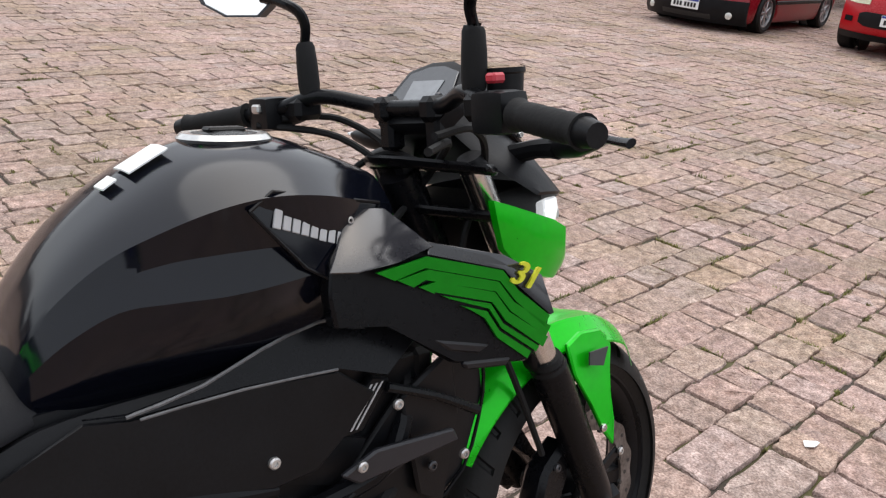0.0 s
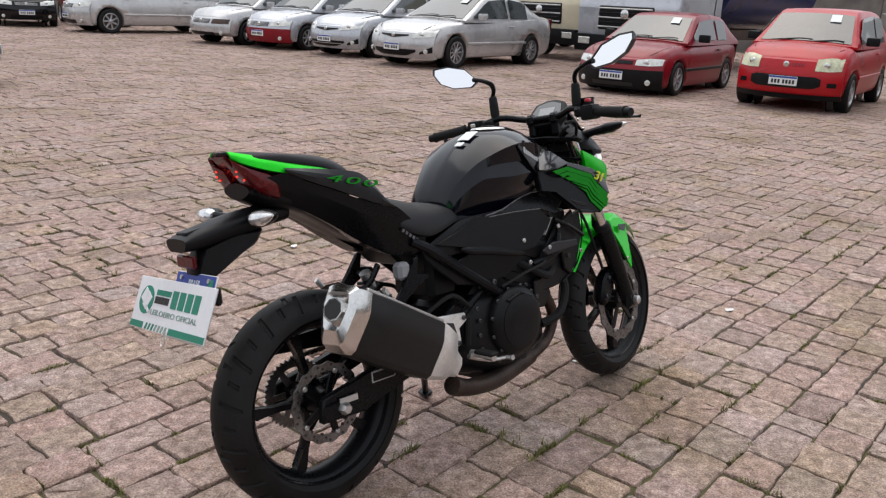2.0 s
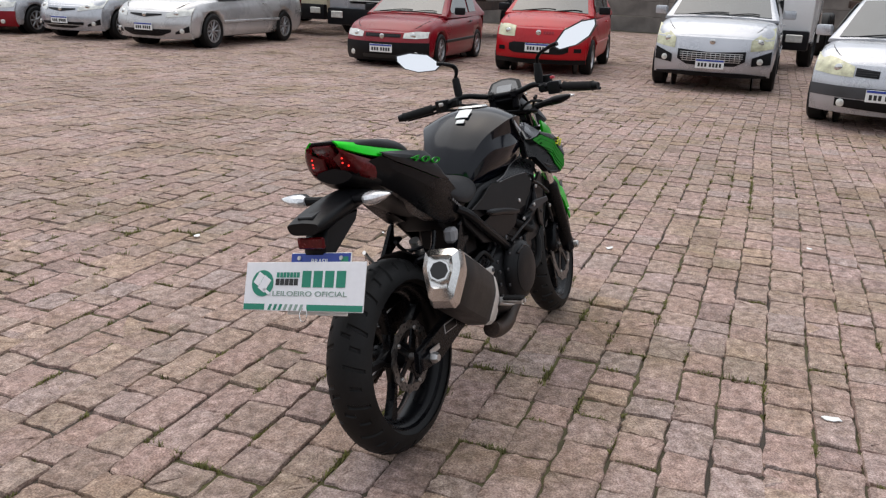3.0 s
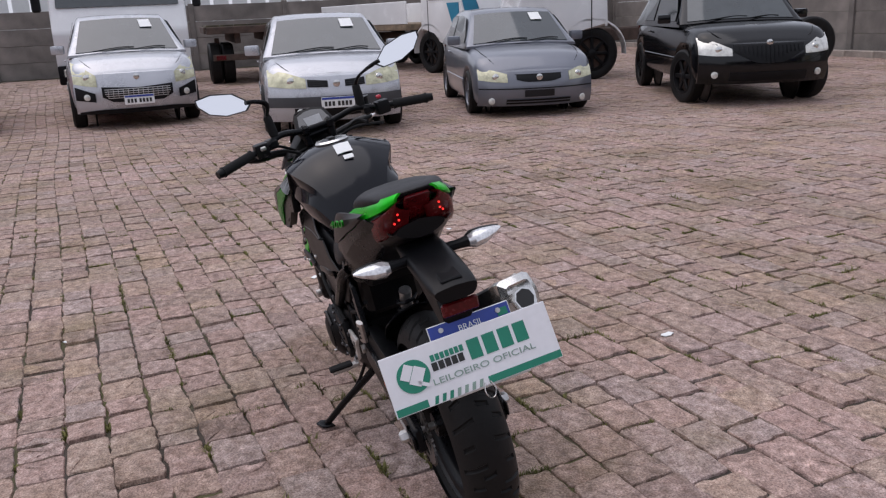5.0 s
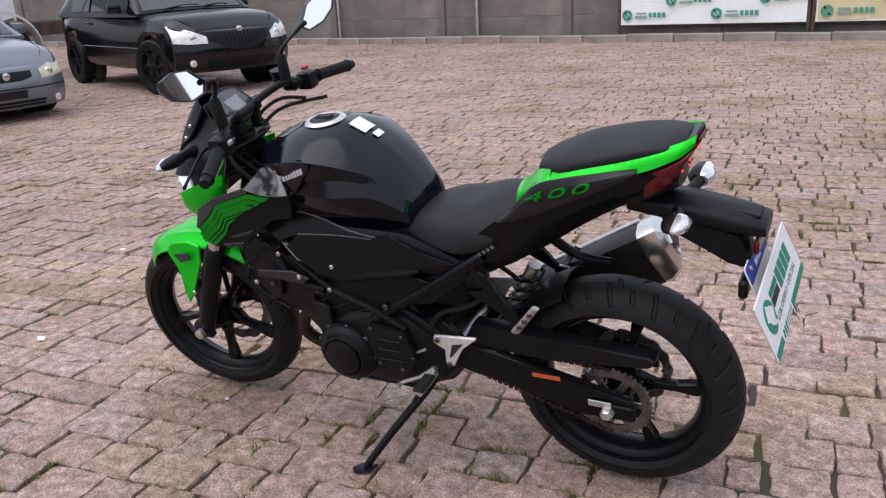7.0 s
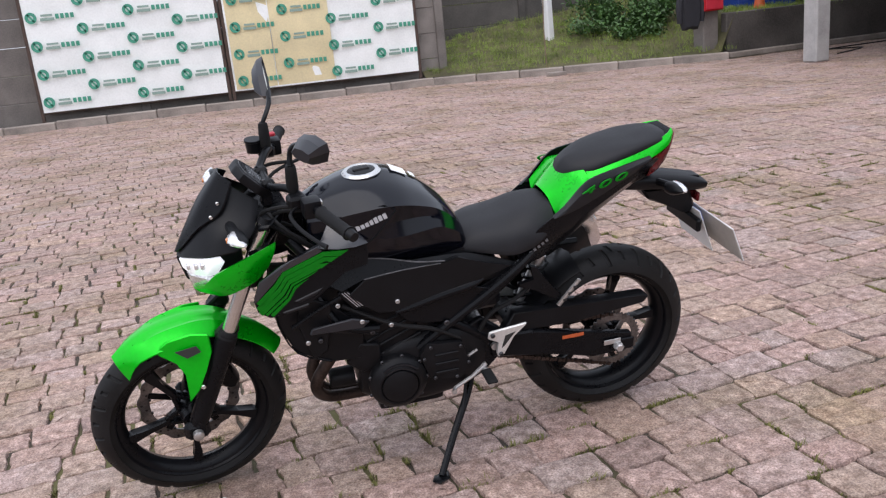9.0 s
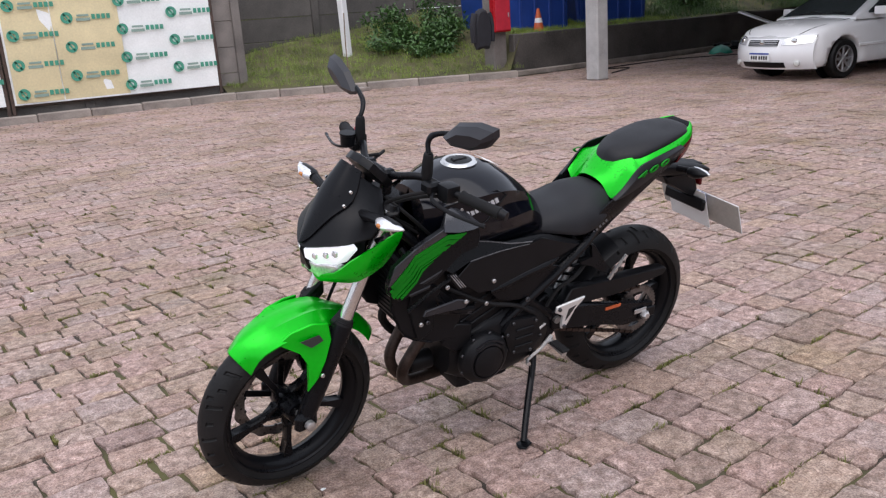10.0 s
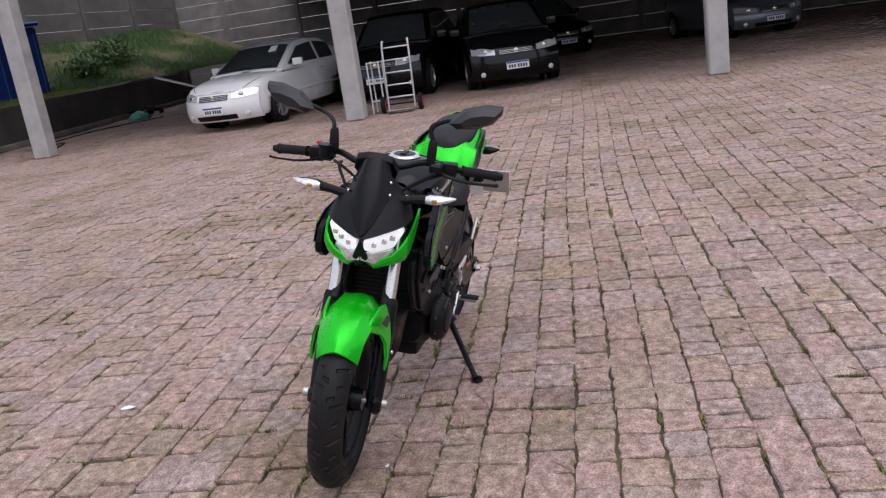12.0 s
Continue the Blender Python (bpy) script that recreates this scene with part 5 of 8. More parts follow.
part("door", box(B(), (.085, 0, .3), (.012, .38, .6), .008), M["red"], th)
part("handle", box(B(), (.1, .14, .3), (.02, .03, .09), .006), M["steel"], th)
bm = B()
skin(bm, [(-.09, [(0, .70), (.10, .66), (.16, .5), (.17, .2), (.13, 0), (0, .02)]), (0, [(0, .76), (.12, .72), (.21, .52), (.22, .2), (.17, -.04), (0, -.02)]), (.08, [(0, .70), (.09, .66), (.15, .5), (.17, .22), (.12, .02), (0, .04)])], 3, 2)
tube(bm, [(0, .18, .66), (.03, .25, .42), (.02, .24, .1)], [.06, .065, .05], 8, 3)
tube(bm, [(0, -.18, .66), (.03, -.25, .42), (.02, -.24, .1)], [.06, .065, .05], 8, 3)
tagged(part("jacket", bm, M["dark_cloth"], at=pose(-7.28, -12.3, .65, 0, 0, 96)), "dark jacket hanging from the pillar", "jacket")


def waste_bin(x, y, turn, w):
    th = thing("waste_container", pose(x, y, 0.72, 0, 0, turn), "large navy blue waste container behind the low wall", "container", "waste containers")
    bm = prism(B(), [(-w * .46, -.55, 0), (w * .46, -.55, 0), (w * .5, -.62, 1.75), (-w * .5, -.62, 1.75)], (0, 1.15, 0), .04)
    part("bin", bm, M["blue_paint"], th)
    for k in range(6):
        part("rib", box(B(), ((k - 2.5) * w * .165, .60, .85), (.06, .05, 1.5), .01), M["blue_paint"], th)
    part("lid", box(B(), (0, 0, 1.82), (w * 1.03, 1.3, .1), .04), M["blue_paint"], th)


waste_bin(-9.35, -14.1, -6, 2.3)
waste_bin(-12.0, -14.3, -7, 2.1)
th = thing("traffic_cone", pose(-9.35, -13.2, .82), "orange traffic cone with a white band on the low wall", "cone")
part("cone_body", lathe(B(), [(.13, 0), (.03, .5), (.0, .51)], 18, pose(0, 0, 0, 90)), M["orange"], th)
part("base", box(B(), (0, 0, .015), (.3, .3, .03), .01), M["orange"], th)
part("band", lathe(B(), [(.092, .2), (.07, .3), (.066, .3), (.088, .2)], 18, pose(0, 0, 0, 90), True), M["paper"], th)

bm = B()
for k in range(16):
    r_ = random.Random(k)
    box(bm, (r_.uniform(-.4, .4), r_.uniform(-.25, .25), .05 + r_.uniform(0, .16)), (r_.uniform(.08, .3), r_.uniform(.06, .2), r_.uniform(.03, .12)), .01, Matrix.Rotation(r_.uniform(0, 3), 4, "Z"))
tagged(part("debris", bm, M["dark_metal"], at=pose(-14.6, -12.35, 0, 0, 0, 20)), "heap of dark scrap beside the low wall", "debris")
tagged(part("tarpaulin", skin(B(), [(-.3, [(0, .05), (.1, .03), (.2, 0)]), (-.1, [(0, .2), (.16, .13), (.26, 0)]), (.15, [(0, .16), (.2, .1), (.28, 0)]), (.35, [(0, .04), (.08, .03), (.15, 0)])], 3, 3), M["print_green"], at=pose(-13.9, -12.1, 0, 0, 0, 40)), "crumpled green plastic sheet on the scrap heap", "tarpaulin")
tagged(part("plank", box(B(), (0, 0, 0), (1.9, .32, .04), .008), M["paper"], at=pose(-13.3, -9.9, .62, 0, 22, 120)), "pale board leaning behind the white saloon", "board")
tagged(part("trestle", box(B(), (0, 0, .3), (.5, .1, .6), .02), M["rust"], at=pose(-13.3, -9.9, 0, 0, 0, 30)), "dark trestle under the pale board", "trestle")
tagged(part("hose", tube(B(), [(-9.2, -10.6, .012), (-10.2, -11.2, .012), (-9.8, -11.6, .012), (-12, -11.9, .012), (-13.6, -11.2, .012)], .012, 6, 6), M["rubber"]), "black hose lying on the setts", "hose")
tagged(part("pipe", tube(B(), [(7.95, -14.35, -.03), (7.95, -14.35, 2.4)], .035, 10, 1), M["steel"]), "grey conduit pipe on the concrete wall", "pipe")
tagged(part("pipe", tube(B(), [(11.6, -14.35, -.03), (11.6, -14.35, 2.4)], .03, 10, 1), M["steel"]), "grey conduit pipe on the concrete wall", "pipe")

# ---- shelter on the west side ----
for i, (x, y) in enumerate(((-8.2, -9.85), (-8.86, -4.16), (-9.8, 1.4), (-10.7, 7.2), (-11.6, 13.0))):
    bm = box(B(), (0, 0, 1.65), (.30, .30, 3.3), .025)
    ob = part("shelter_post", bm, M["concrete_light"], at=pose(x, y, 0, 0, 0, 8))
    tagged(ob, "square pale concrete post of the parking shelter", "post", "shelter posts")
# out of view; its southern reach is added to shade the bank
th = thing("shelter_roof", Matrix.Identity(4), "unseen dark sheet roof of the parking shelter, drawn out southwards to shade the bank", "roof", kind="structure")
part("roof_sheet", prism(B(), [(-8.9, -13.2, 3.25), (-8.5, -9.9, 3.25), (-13.2, 22, 3.25), (-25.1, 22, 3.05), (-25.1, -13.2, 3.05)], (0, 0, .12)), M["roof"], th, smooth=False)
part("fascia", prism(B(), [(-8.4, -9.9, 3.0), (-13.1, 22, 3.0), (-13.18, 22, 3.0), (-8.48, -9.9, 3.0)], (0, 0, .26)), M["roof"], th, smooth=False)
panel_wall("wall_west", -25.2, -19.0, -25.2, 32.8, 3.0, 5.5, "dark slab wall at the back of the shelter")


def hand_truck():
    th = thing("hand_truck", pose(-9.35, -3.55, 0, 0, -8, 10), "grey steel hand truck with red-hubbed wheels", "hand truck")
    for s in (-1, 1):
        part("rail", tube(B(), [(0, s * .22, .06), (0, s * .22, 1.05), (-.06, s * .2, 1.16)], .017, 8, 2), M["steel"], th)
        wh = part("wheel", lathe(B(), [(.05, -.03), (.12, -.035), (.14, -.02), (.14, .02), (.12, .035), (.05, .03)], 20, closed=True), M["rubber"], th, at=pose(-.05, s * .31, .14))
        part("hub", lathe(B(), [(0, -.04), (.085, -.04), (.085, .04), (0, .04)], 16), M["red_bright"], wh)
    for k in range(5):
        part("rung", tube(B(), [(0, -.22, .25 + .2 * k), (.02, 0, .25 + .2 * k), (0, .22, .25 + .2 * k)], .013, 6, 2), M["steel"], th)
    part("toe_plate", box(B(), (.12, 0, .03), (.26, .44, .014), .004), M["steel"], th)
    part("axle", tube(B(), [(-.05, -.31, .14), (-.05, .31, .14)], .014, 8, 1), M["dark_metal"], th)
    th = thing("rack", pose(-9.55, -4.55 + .55, 0, 0, 0, 5), "narrow white wire rack beside the post", "rack")
    for s in (-1, 1):
        for x in (-.12, .12):
            part("leg", tube(B(), [(x, s * .1, 0), (x, s * .1, .85)], .012, 6, 1), M["white_paint"], th)
        for z in (.2, .5, .83):
            part("bar", tube(B(), [(-.12, s * .1, z), (.12, s * .1, z)], .01, 6, 1), M["white_paint"], th)
    for z in (.2, .5, .83):
        part("shelf", box(B(), (0, 0, z), (.24, .2, .012)), M["white_paint"], th)


hand_truck()

# ---- the motorcycle: x ahead, y to its left, leaning on its side stand ----
moto = thing("motorcycle", pose(-0.008, -0.038, 0.007, 0, 0, 2.0) @ pose(0, 0, 0, -11, 0, 0),
             "black and green naked motorcycle leaning on its side stand", "motorcycle")
AXIS = Vector((-math.sin(radians(24.5)), 0, math.cos(radians(24.5))))
PIVOT = Vector((1.052, 0, 0.90))
STEER = Matrix.Translation(PIVOT) @ Matrix.Rotation(radians(7.0), 4, AXIS) @ Matrix.Translation(-PIVOT)
BARS = STEER @ Matrix.Translation((.058, -.014, .018))       # handlebar and what is clamped to it
FRONT = STEER @ Matrix.Translation((.011, -.005, 0))         # fork, wheel and mudguard
HEAD = STEER @ Matrix.Translation((.020, -.002, 0))          # cowl, lamps and meter
HEAD_GROUP = ("upper_cowl", "flyscreen", "headlamp", "position_lamp", "green_cowl_side", "lamp_bridge", "lamp_backing", "indicator_stem", "indicator_lens", "indicator_shell")


BAR_GROUP = ("handlebar", "bar_clamp", "riser", "grip", "bar_end", "switch_box", "clutch_lever", "brake_lever", "lever_perch", "mirror_boot", "mirror_arm", "mirror_shell", "kill_switch", "switch_button", "brake_reservoir")
COWL = {"upper_cowl": .90, "flyscreen": .95, "headlamp": .88, "position_lamp": .88, "green_cowl_side": .93, "lamp_bridge": .9}
RISING = ("passenger_seat", "tail_front", "tail_cowl", "tail_light", "tail_bridge", "light_bridge")


def mp(name, bm, m, label="", front=False, up=None, angle=35, smooth=True):
    """A part of the motorcycle; front parts turn with the handlebar, tail parts rise a little to the rear."""
    if name in COWL:
        for v in bm.verts:
            v.co.y *= COWL[name]
    if name in RISING:
        for v in bm.verts:
            v.co.z += .04 * max(0.0, .25 - v.co.x) + .09 * max(0.0, .10 - v.co.x)
    return part(name, bm, M[m], up or moto, label, smooth, angle, at=(BARS if name in BAR_GROUP else HEAD if name in HEAD_GROUP else FRONT) if front and up is None else None)


def bolt(x, y, z, r=0.008, m="bolt_dark", front=False, up=None):
    r *= 0.82
    s = 1 if y > 0 else -1
    bm = lathe(B(), [(0, 0), (r, 0), (r, s * .004), (r * .75, s * .006), (r * .45, s * .006), (r * .4, s * .003), (0, s * .003)], 12, pose(x, y, z))
    return mp("bolt", bm, m, front=front, up=up)


def both(f):
    for s in (1, -1):
        f(s)


def facing(c, s, slope, yaw):
    """A pose for letters on a flank: slope is the fall of the line towards the front, yaw the flare of the panel, in degrees."""
    u = Vector((math.cos(radians(slope)), s * math.tan(radians(yaw)), math.sin(radians(slope)))).normalized()
    if s > 0:
        u = -u
    n = Vector((-math.sin(radians(yaw)), s, 0.0))
    n = (n - u * n.dot(u)).normalized()
    v = n.cross(u)
    return Matrix(((u.x, v.x, n.x, c[0]), (u.y, v.y, n.y, c[1]), (u.z, v.z, n.z, c[2]), (0, 0, 0, 1)))


def flip(pts, s):
    return [(p[0], s * p[1], p[2]) for p in pts]


def tyre_mesh(R, W, seed):
    """A road tyre with slanted tread grooves cut in."""
    n = 128
    prof = [(.224, -W * .33), (.245, -W * .44), (R - W * .44, -W * .5)]
    k = 12
    for i in range(k + 1):
        a = radians(-78 + 156 * i / k)
        prof.append((R - W * .5 + W * .5 * math.cos(a), W * .5 * math.sin(a)))
    prof += [(R - W * .44, W * .5), (.245, W * .44), (.224, W * .33), (.215, 0)]
    bm = B()
    rings = []
    mid = 3 + k / 2
    for i, (r, y) in enumerate(prof):
        turn = .016 * min(6.0, abs(i - mid))          # slants the tread towards the shoulders
        rings.append([bm.verts.new((r * math.cos(t), y, r * math.sin(t))) for t in (math.tau * j / n + turn for j in range(n))])
    cut = []
    m = len(rings)
    for i in range(m):
        a, b = rings[i], rings[(i + 1) % m]
        for j in range(n):
            f = bm.faces.new((a[j], a[(j + 1) % n], b[(j + 1) % n], b[j]))
            q = i - 3
            if 0 <= q < k:
                off = abs(q - (k - 1) / 2)
                side = 0 if q < k / 2 else 4
                if ((j + side) % 8 == 0 and 1 < off < 5.4) or ((j + side) % 8 == 4 and 2 < off < 4.4) or ((j + side) % 16 == 2 and off < 2):
                    cut.append(f)
    bmesh.ops.recalc_face_normals(bm, faces=bm.faces)
    bmesh.ops.inset_region(bm, faces=cut, thickness=.0035, depth=-.005, use_even_offset=True)
    return bm


def moto_wheel(name, c, R, W, front, disc_r, disc_y):
    t = mp(name, tyre_mesh(R, W, 1), "tyre", "black road tyre with slanted grooves", angle=30)
    t.matrix_basis = (FRONT if front else Matrix.Identity(4)) @ pose(*c, 0, 14 if front else 40, 0)
    w = W * .36
    bm = lathe(B(), [(.226, -w), (.232, -w), (.233, -w * .9), (.218, -w * .82), (.203, -w * .5), (.196, 0), (.203, w * .5), (.218, w * .82), (.233, w * .9), (.232, w), (.226, w), (.212, w * .5), (.207, 0), (.212, -w * .5)], 72, closed=True)
    mp("rim", bm, "satin_black", up=t)
    for k in range(5):
        m = Matrix.Rotation(math.tau * k / 5, 4, "Y")
        bm = B()
        pts = [(.070, 0, -.011), (.14, 0, -.0085), (.190, 0, -.012), (.205, 0, -.020), (.205, 0, .020), (.190, 0, .012), (.14, 0, .0085), (.070, 0, .011)]
        prism(bm, [(m @ Vector((p[0], -.015, p[2]))) for p in pts], (0, .030, 0), .004)
        for q in (-1, 1):
            leg = [(.034, 0, q * .024 - .008), (.085, 0, q * .004 - .008), (.085, 0, q * .004 + .008), (.034, 0, q * .024 + .008)]
            prism(bm, [(m @ Vector((p[0], -.014, p[2]))) for p in leg], (0, .028, 0), .003)
        mp("spoke", bm, "satin_black", up=t)
    mp("hub", lathe(B(), [(0, -.06), (.034, -.06), (.04, -.03), (.046, 0), (.04, .03), (.034, .06), (0, .06)], 28), "satin_black", up=t)
    # petal brake disc with drilled look
    bm = B()
    n = 120
    inner, outer = disc_r * .78, disc_r
    ro = [outer * (1 + .024 * math.cos(15 * math.tau * k / n)) for k in range(n)]
    a = [[bm.verts.new((r * math.cos(math.tau * k / n), y, r * math.sin(math.tau * k / n))) for k, r in enumerate(rs)] for rs, y in ((ro, disc_y - .0025), (ro, disc_y + .0025), ([inner] * n, disc_y + .0025), ([inner] * n, disc_y - .0025))]
    for i in range(4):
        p, q = a[i], a[(i + 1) % 4]
        for k in range(n):
            bm.faces.new((p[k], p[(k + 1) % n], q[(k + 1) % n], q[k]))
    d = mp("brake_disc", bm, "disc_steel", "drilled petal brake disc", up=t)
    bm = B()
    for k in range(45):
        an = math.tau * (k + .5) / 45
        rr = disc_r * (.78, .86, .94)[k % 3]
        lathe(bm, [(0, disc_y - .003), (.0042, disc_y - .003), (.0042, disc_y + .003), (0, disc_y + .003)], 8, pose(rr * math.cos(an), 0, rr * math.sin(an)))
    part("disc_hole", bm, M["print_black"], t)["kind"] = "stuff"
    for k in range(5):
        m = Matrix.Rotation(math.tau * (k + .5) / 5, 4, "Y")
        bm = box(B(), (disc_r * .52, disc_y * .96, 0), (disc_r * .62, .008, .022), .003, m)
        mp("disc_carrier", bm, "satin_black", up=t)
        v = m @ Vector((disc_r * .8, disc_y + (.004 if disc_y > 0 else -.004), 0))
        bolt(v.x, v.y, v.z, .009, "steel", up=t)
    return t


RA, FA = (0, 0, .303), (1.37, 0, .293)
rear_wheel = moto_wheel("rear_wheel", RA, .306, .150, False, .112, -.062)
front_wheel = moto_wheel("front_wheel", FA, .293, .112, True, .155, -.058)
# rear sprocket and chain
bm = B()
n = 82
ro = [.098 + (.005 if k % 2 else -.003) for k in range(n)]
a = [[bm.verts.new((r * math.cos(math.tau * k / n), y, r * math.sin(math.tau * k / n))) for k, r in enumerate(rs)] for rs, y in ((ro, .092), (ro, .098), ([.074] * n, .098), ([.074] * n, .092))]
for i in range(4):
    for k in range(n):
        bm.faces.new((a[i][k], a[i][(k + 1) % n], a[(i + 1) % 4][(k + 1) % n], a[(i + 1) % 4][k]))
sp = mp("sprocket", bm, "disc_steel", "worn steel rear sprocket")
sp.matrix_basis = pose(*RA)
for k in range(6):
    part("sprocket_arm", box(B(), (.055, .095, 0), (.05, .005, .02), .002, Matrix.Rotation(math.tau * k / 6, 4, "Y")), M["disc_steel"], sp)
bm = B()
for (x0, z0), (x1, z1) in (((0.0, .303 + .099), (.47, .385 + .036)), ((0.0, .303 - .099), (.47, .385 - .036))):
    d = math.hypot(x1 - x0, z1 - z0)
    n = int(d / .0155)
    an = math.atan2(z1 - z0, x1 - x0)
    for k in range(n):
        t = (k + .5) / n
        box(bm, (0, 0, 0), (.0125, .008 if k % 2 else .013, .012), 0, pose(x0 + (x1 - x0) * t, .095, z0 + (z1 - z0) * t, 0, -math.degrees(an), 0))
mp("chain", bm, "header_steel", "dark oily roller chain", smooth=False)["kind"] = "stuff"

# ---- fork, yokes, bar ----
FD = AXIS                                   # along the fork
FB = Vector(FA)


def fork(s):
    y = s * .096
    at = lambda u: tuple(FB + FD * u + Vector((0, y, 0)))
    bm = tube(B(), [at(-.02), at(.05), at(.20), at(.30), at(.335)], [.026, .029, .031, .031, .029], 20, 3)
    mp("fork_leg", bm, "satin_black", front=True)
    mp("stanchion", tube(B(), [at(.30), at(.70)], .0205, 20, 1), "chrome", "bright steel fork tube", front=True)
    mp("dust_seal", tube(B(), [at(.325), at(.345)], [.031, .026], 20, 1), "rubber", front=True)
    mp("fork_cap", tube(B(), [at(.695), at(.712)], [.022, .018], 16, 1), "dark_metal", front=True)
    mp("axle_nut", lathe(B(), [(0, 0), (.016, 0), (.016, s * .016), (.010, s * .02), (0, s * .02)], 16, pose(FA[0], s * .125, FA[2])), "steel", front=True)
    mp("fork_foot", box(B(), (FA[0] + .0, s * .105, FA[2] + .0), (.075, .035, .065), .014), "satin_black", front=True)


both(fork)
mp("front_axle", tube(B(), [(FA[0], -.12, FA[2]), (FA[0], .12, FA[2])], .012, 12, 1), "steel", front=True)
for u, nm in ((.60, "lower_yoke"), (.680, "upper_yoke")):
    c = FB + FD * u
    ax = PIVOT + AXIS * ((c - PIVOT).dot(AXIS))
    bm = prism(B(), [tuple(Vector((c.x + .02, .125, c.z))), tuple(Vector((c.x - .01, .135, c.z + .004))), tuple(Vector((ax.x - .045, .04, c.z + .02))), tuple(Vector((ax.x - .045, -.04, c.z + .02))), tuple(Vector((c.x - .01, -.135, c.z + .004))), tuple(Vector((c.x + .02, -.125, c.z)))], tuple(AXIS * .018), .005)
    mp(nm, bm, "satin_black", front=True)
mp("steering_stem", tube(B(), [tuple(PIVOT - AXIS * .16), tuple(PIVOT + AXIS * .02)], [.030, .030], 18, 1), "satin_black")
mp("stem_nut", tube(B(), [tuple(PIVOT + AXIS * .018), tuple(PIVOT + AXIS * .034)], .015, 6, 1), "dark_metal", front=True)
# brake caliper on the right leg
bm = prism(B(), [(1.30, -.085, .44), (1.235, -.085, .40), (1.205, -.085, .33), (1.225, -.085, .295), (1.265, -.085, .31), (1.30, -.085, .37)], (0, .05, 0), .010)
cal = mp("brake_caliper", bm, "satin_black", front=True)
for x, z in ((1.262, .40), (1.232, .335), (1.29, .415)):
    bolt(x, -.086, z, .009, up=cal)
BAR = [(.872, .385, .975), (.905, .30, .985), (.930, .22, .995), (.960, .15, 1.012), (.995, .085, .998), (1.0, .045, .992), (1.0, -.045, .992), (.995, -.085, .998), (.960, -.15, 1.012), (.930, -.22, .995), (.905, -.30, .985), (.872, -.385, .975)]
mp("handlebar", tube(B(), BAR, .0115, 12, 4), "satin_black", front=True)
for s in (1, -1):
    cl = mp("bar_clamp", box(B(), (1.003, s * .048, .990), (.040, .030, .036), .008), "satin_black", front=True)
    bolt(1.012, s * .048, 1.006, .007, up=cl)
    mp("riser", box(B(), (1.010, s * .048, .955), (.032, .028, .05), .006), "satin_black", front=True)
    a, b_ = Vector((.912, s * .275, .988)), Vector((.872, s * .392, .974))
    prof = [tuple(a + (b_ - a) * (i / 14)) for i in range(15)]
    rad = [.0195 if i in (0, 14) else (.0172 if i % 2 else .0162) for i in range(15)]
    gp = mp("grip", tube(B(), prof, rad, 16, 1), "rubber", front=True)
    e = b_ + (b_ - a).normalized() * .004
    mp("bar_end", tube(B(), [tuple(b_), tuple(b_ + (b_ - a).normalized() * .022)], [.0165, .013], 14, 1), "plastic", front=True)
    sw = mp("switch_box", box(B(), (.927, s * .235, .990), (.050, .050, .050), .012, pose(0, 0, 0, 0, 0, 0), 2), "plastic", front=True)
    bm = tube(B(), [(.955, s * .205, .985), (.985, s * .235, .978), (.975, s * .30, .965), (.948, s * .375, .958), (.935, s * .405, .957)], [.0065, .0065, .006, .0055, .007], 8, 3, .7)
    mp("clutch_lever" if s > 0 else "brake_lever", bm, "satin_black" if s < 0 else "dark_metal", front=True)
    mp("lever_perch", box(B(), (.955, s * .19, .995), (.05, .045, .035), .008), "plastic", front=True)
    # rear-view mirror: boot, arm, shell, glass
    base = (.955, s * .168, 1.005)
    mp("mirror_boot", tube(B(), [base, (.957, s * .170, 1.03), (.957, s * .172, 1.085), (.957, s * .173, 1.09)], [.012, .0165, .0145, .010], 12, 2), "rubber", front=True)
    bm = tube(B(), [(.957, s * .173, 1.08), (.957, s * .176, 1.115), (.953, s * .195, 1.14), (.945, s * .235, 1.158), (.938, s * .265, 1.165)], .0075, 10, 4)
    for v in bm.verts:
        k = max(0.0, min(1.0, (v.co.z - 1.09) / .06))
        v.co += Vector((-.010 * k, -.035 * k, -.004 * k)) if s > 0 else Vector((-.028 * k, -.006 * k, -.014 * k))
    mp("mirror_arm", bm, "satin_black", front=True)
    shell = [(.0, .245, 1.158), (.0, .272, 1.137), (.0, .345, 1.140), (.0, .402, 1.163), (.0, .432, 1.200), (.0, .432, 1.222), (.0, .375, 1.226), (.0, .300, 1.208)]
    c = Vector((.0, .345, 1.18))
    bm = B()
    ring0 = [bm.verts.new((.925, s * p[1], p[2])) for p in shell]
    ring1 = [bm.verts.new((.945, s * (c.y + (p[1] - c.y) * .93), c.z + (p[2] - c.z) * .9)) for p in shell]
    ring2 = [bm.verts.new((.966, s * (c.y + (p[1] - c.y) * .62), c.z + (p[2] - c.z) * .45)) for p in shell]
    ringi = [bm.verts.new((.925, s * (c.y + (p[1] - c.y) * .95), c.z + (p[2] - c.z) * .92)) for p in shell]
    ringd = [bm.verts.new((.930, s * (c.y + (p[1] - c.y) * .95), c.z + (p[2] - c.z) * .92)) for p in shell]
    for p, q in ((ring0, ring1), (ring1, ring2), (ringi, ring0), (ringd, ringi)):
        for k in range(8):
            bm.faces.new((p[k], p[(k + 1) % 8], q[(k + 1) % 8], q[k]))
    bm.faces.new(ring2)
    bm.faces.new(ringd)
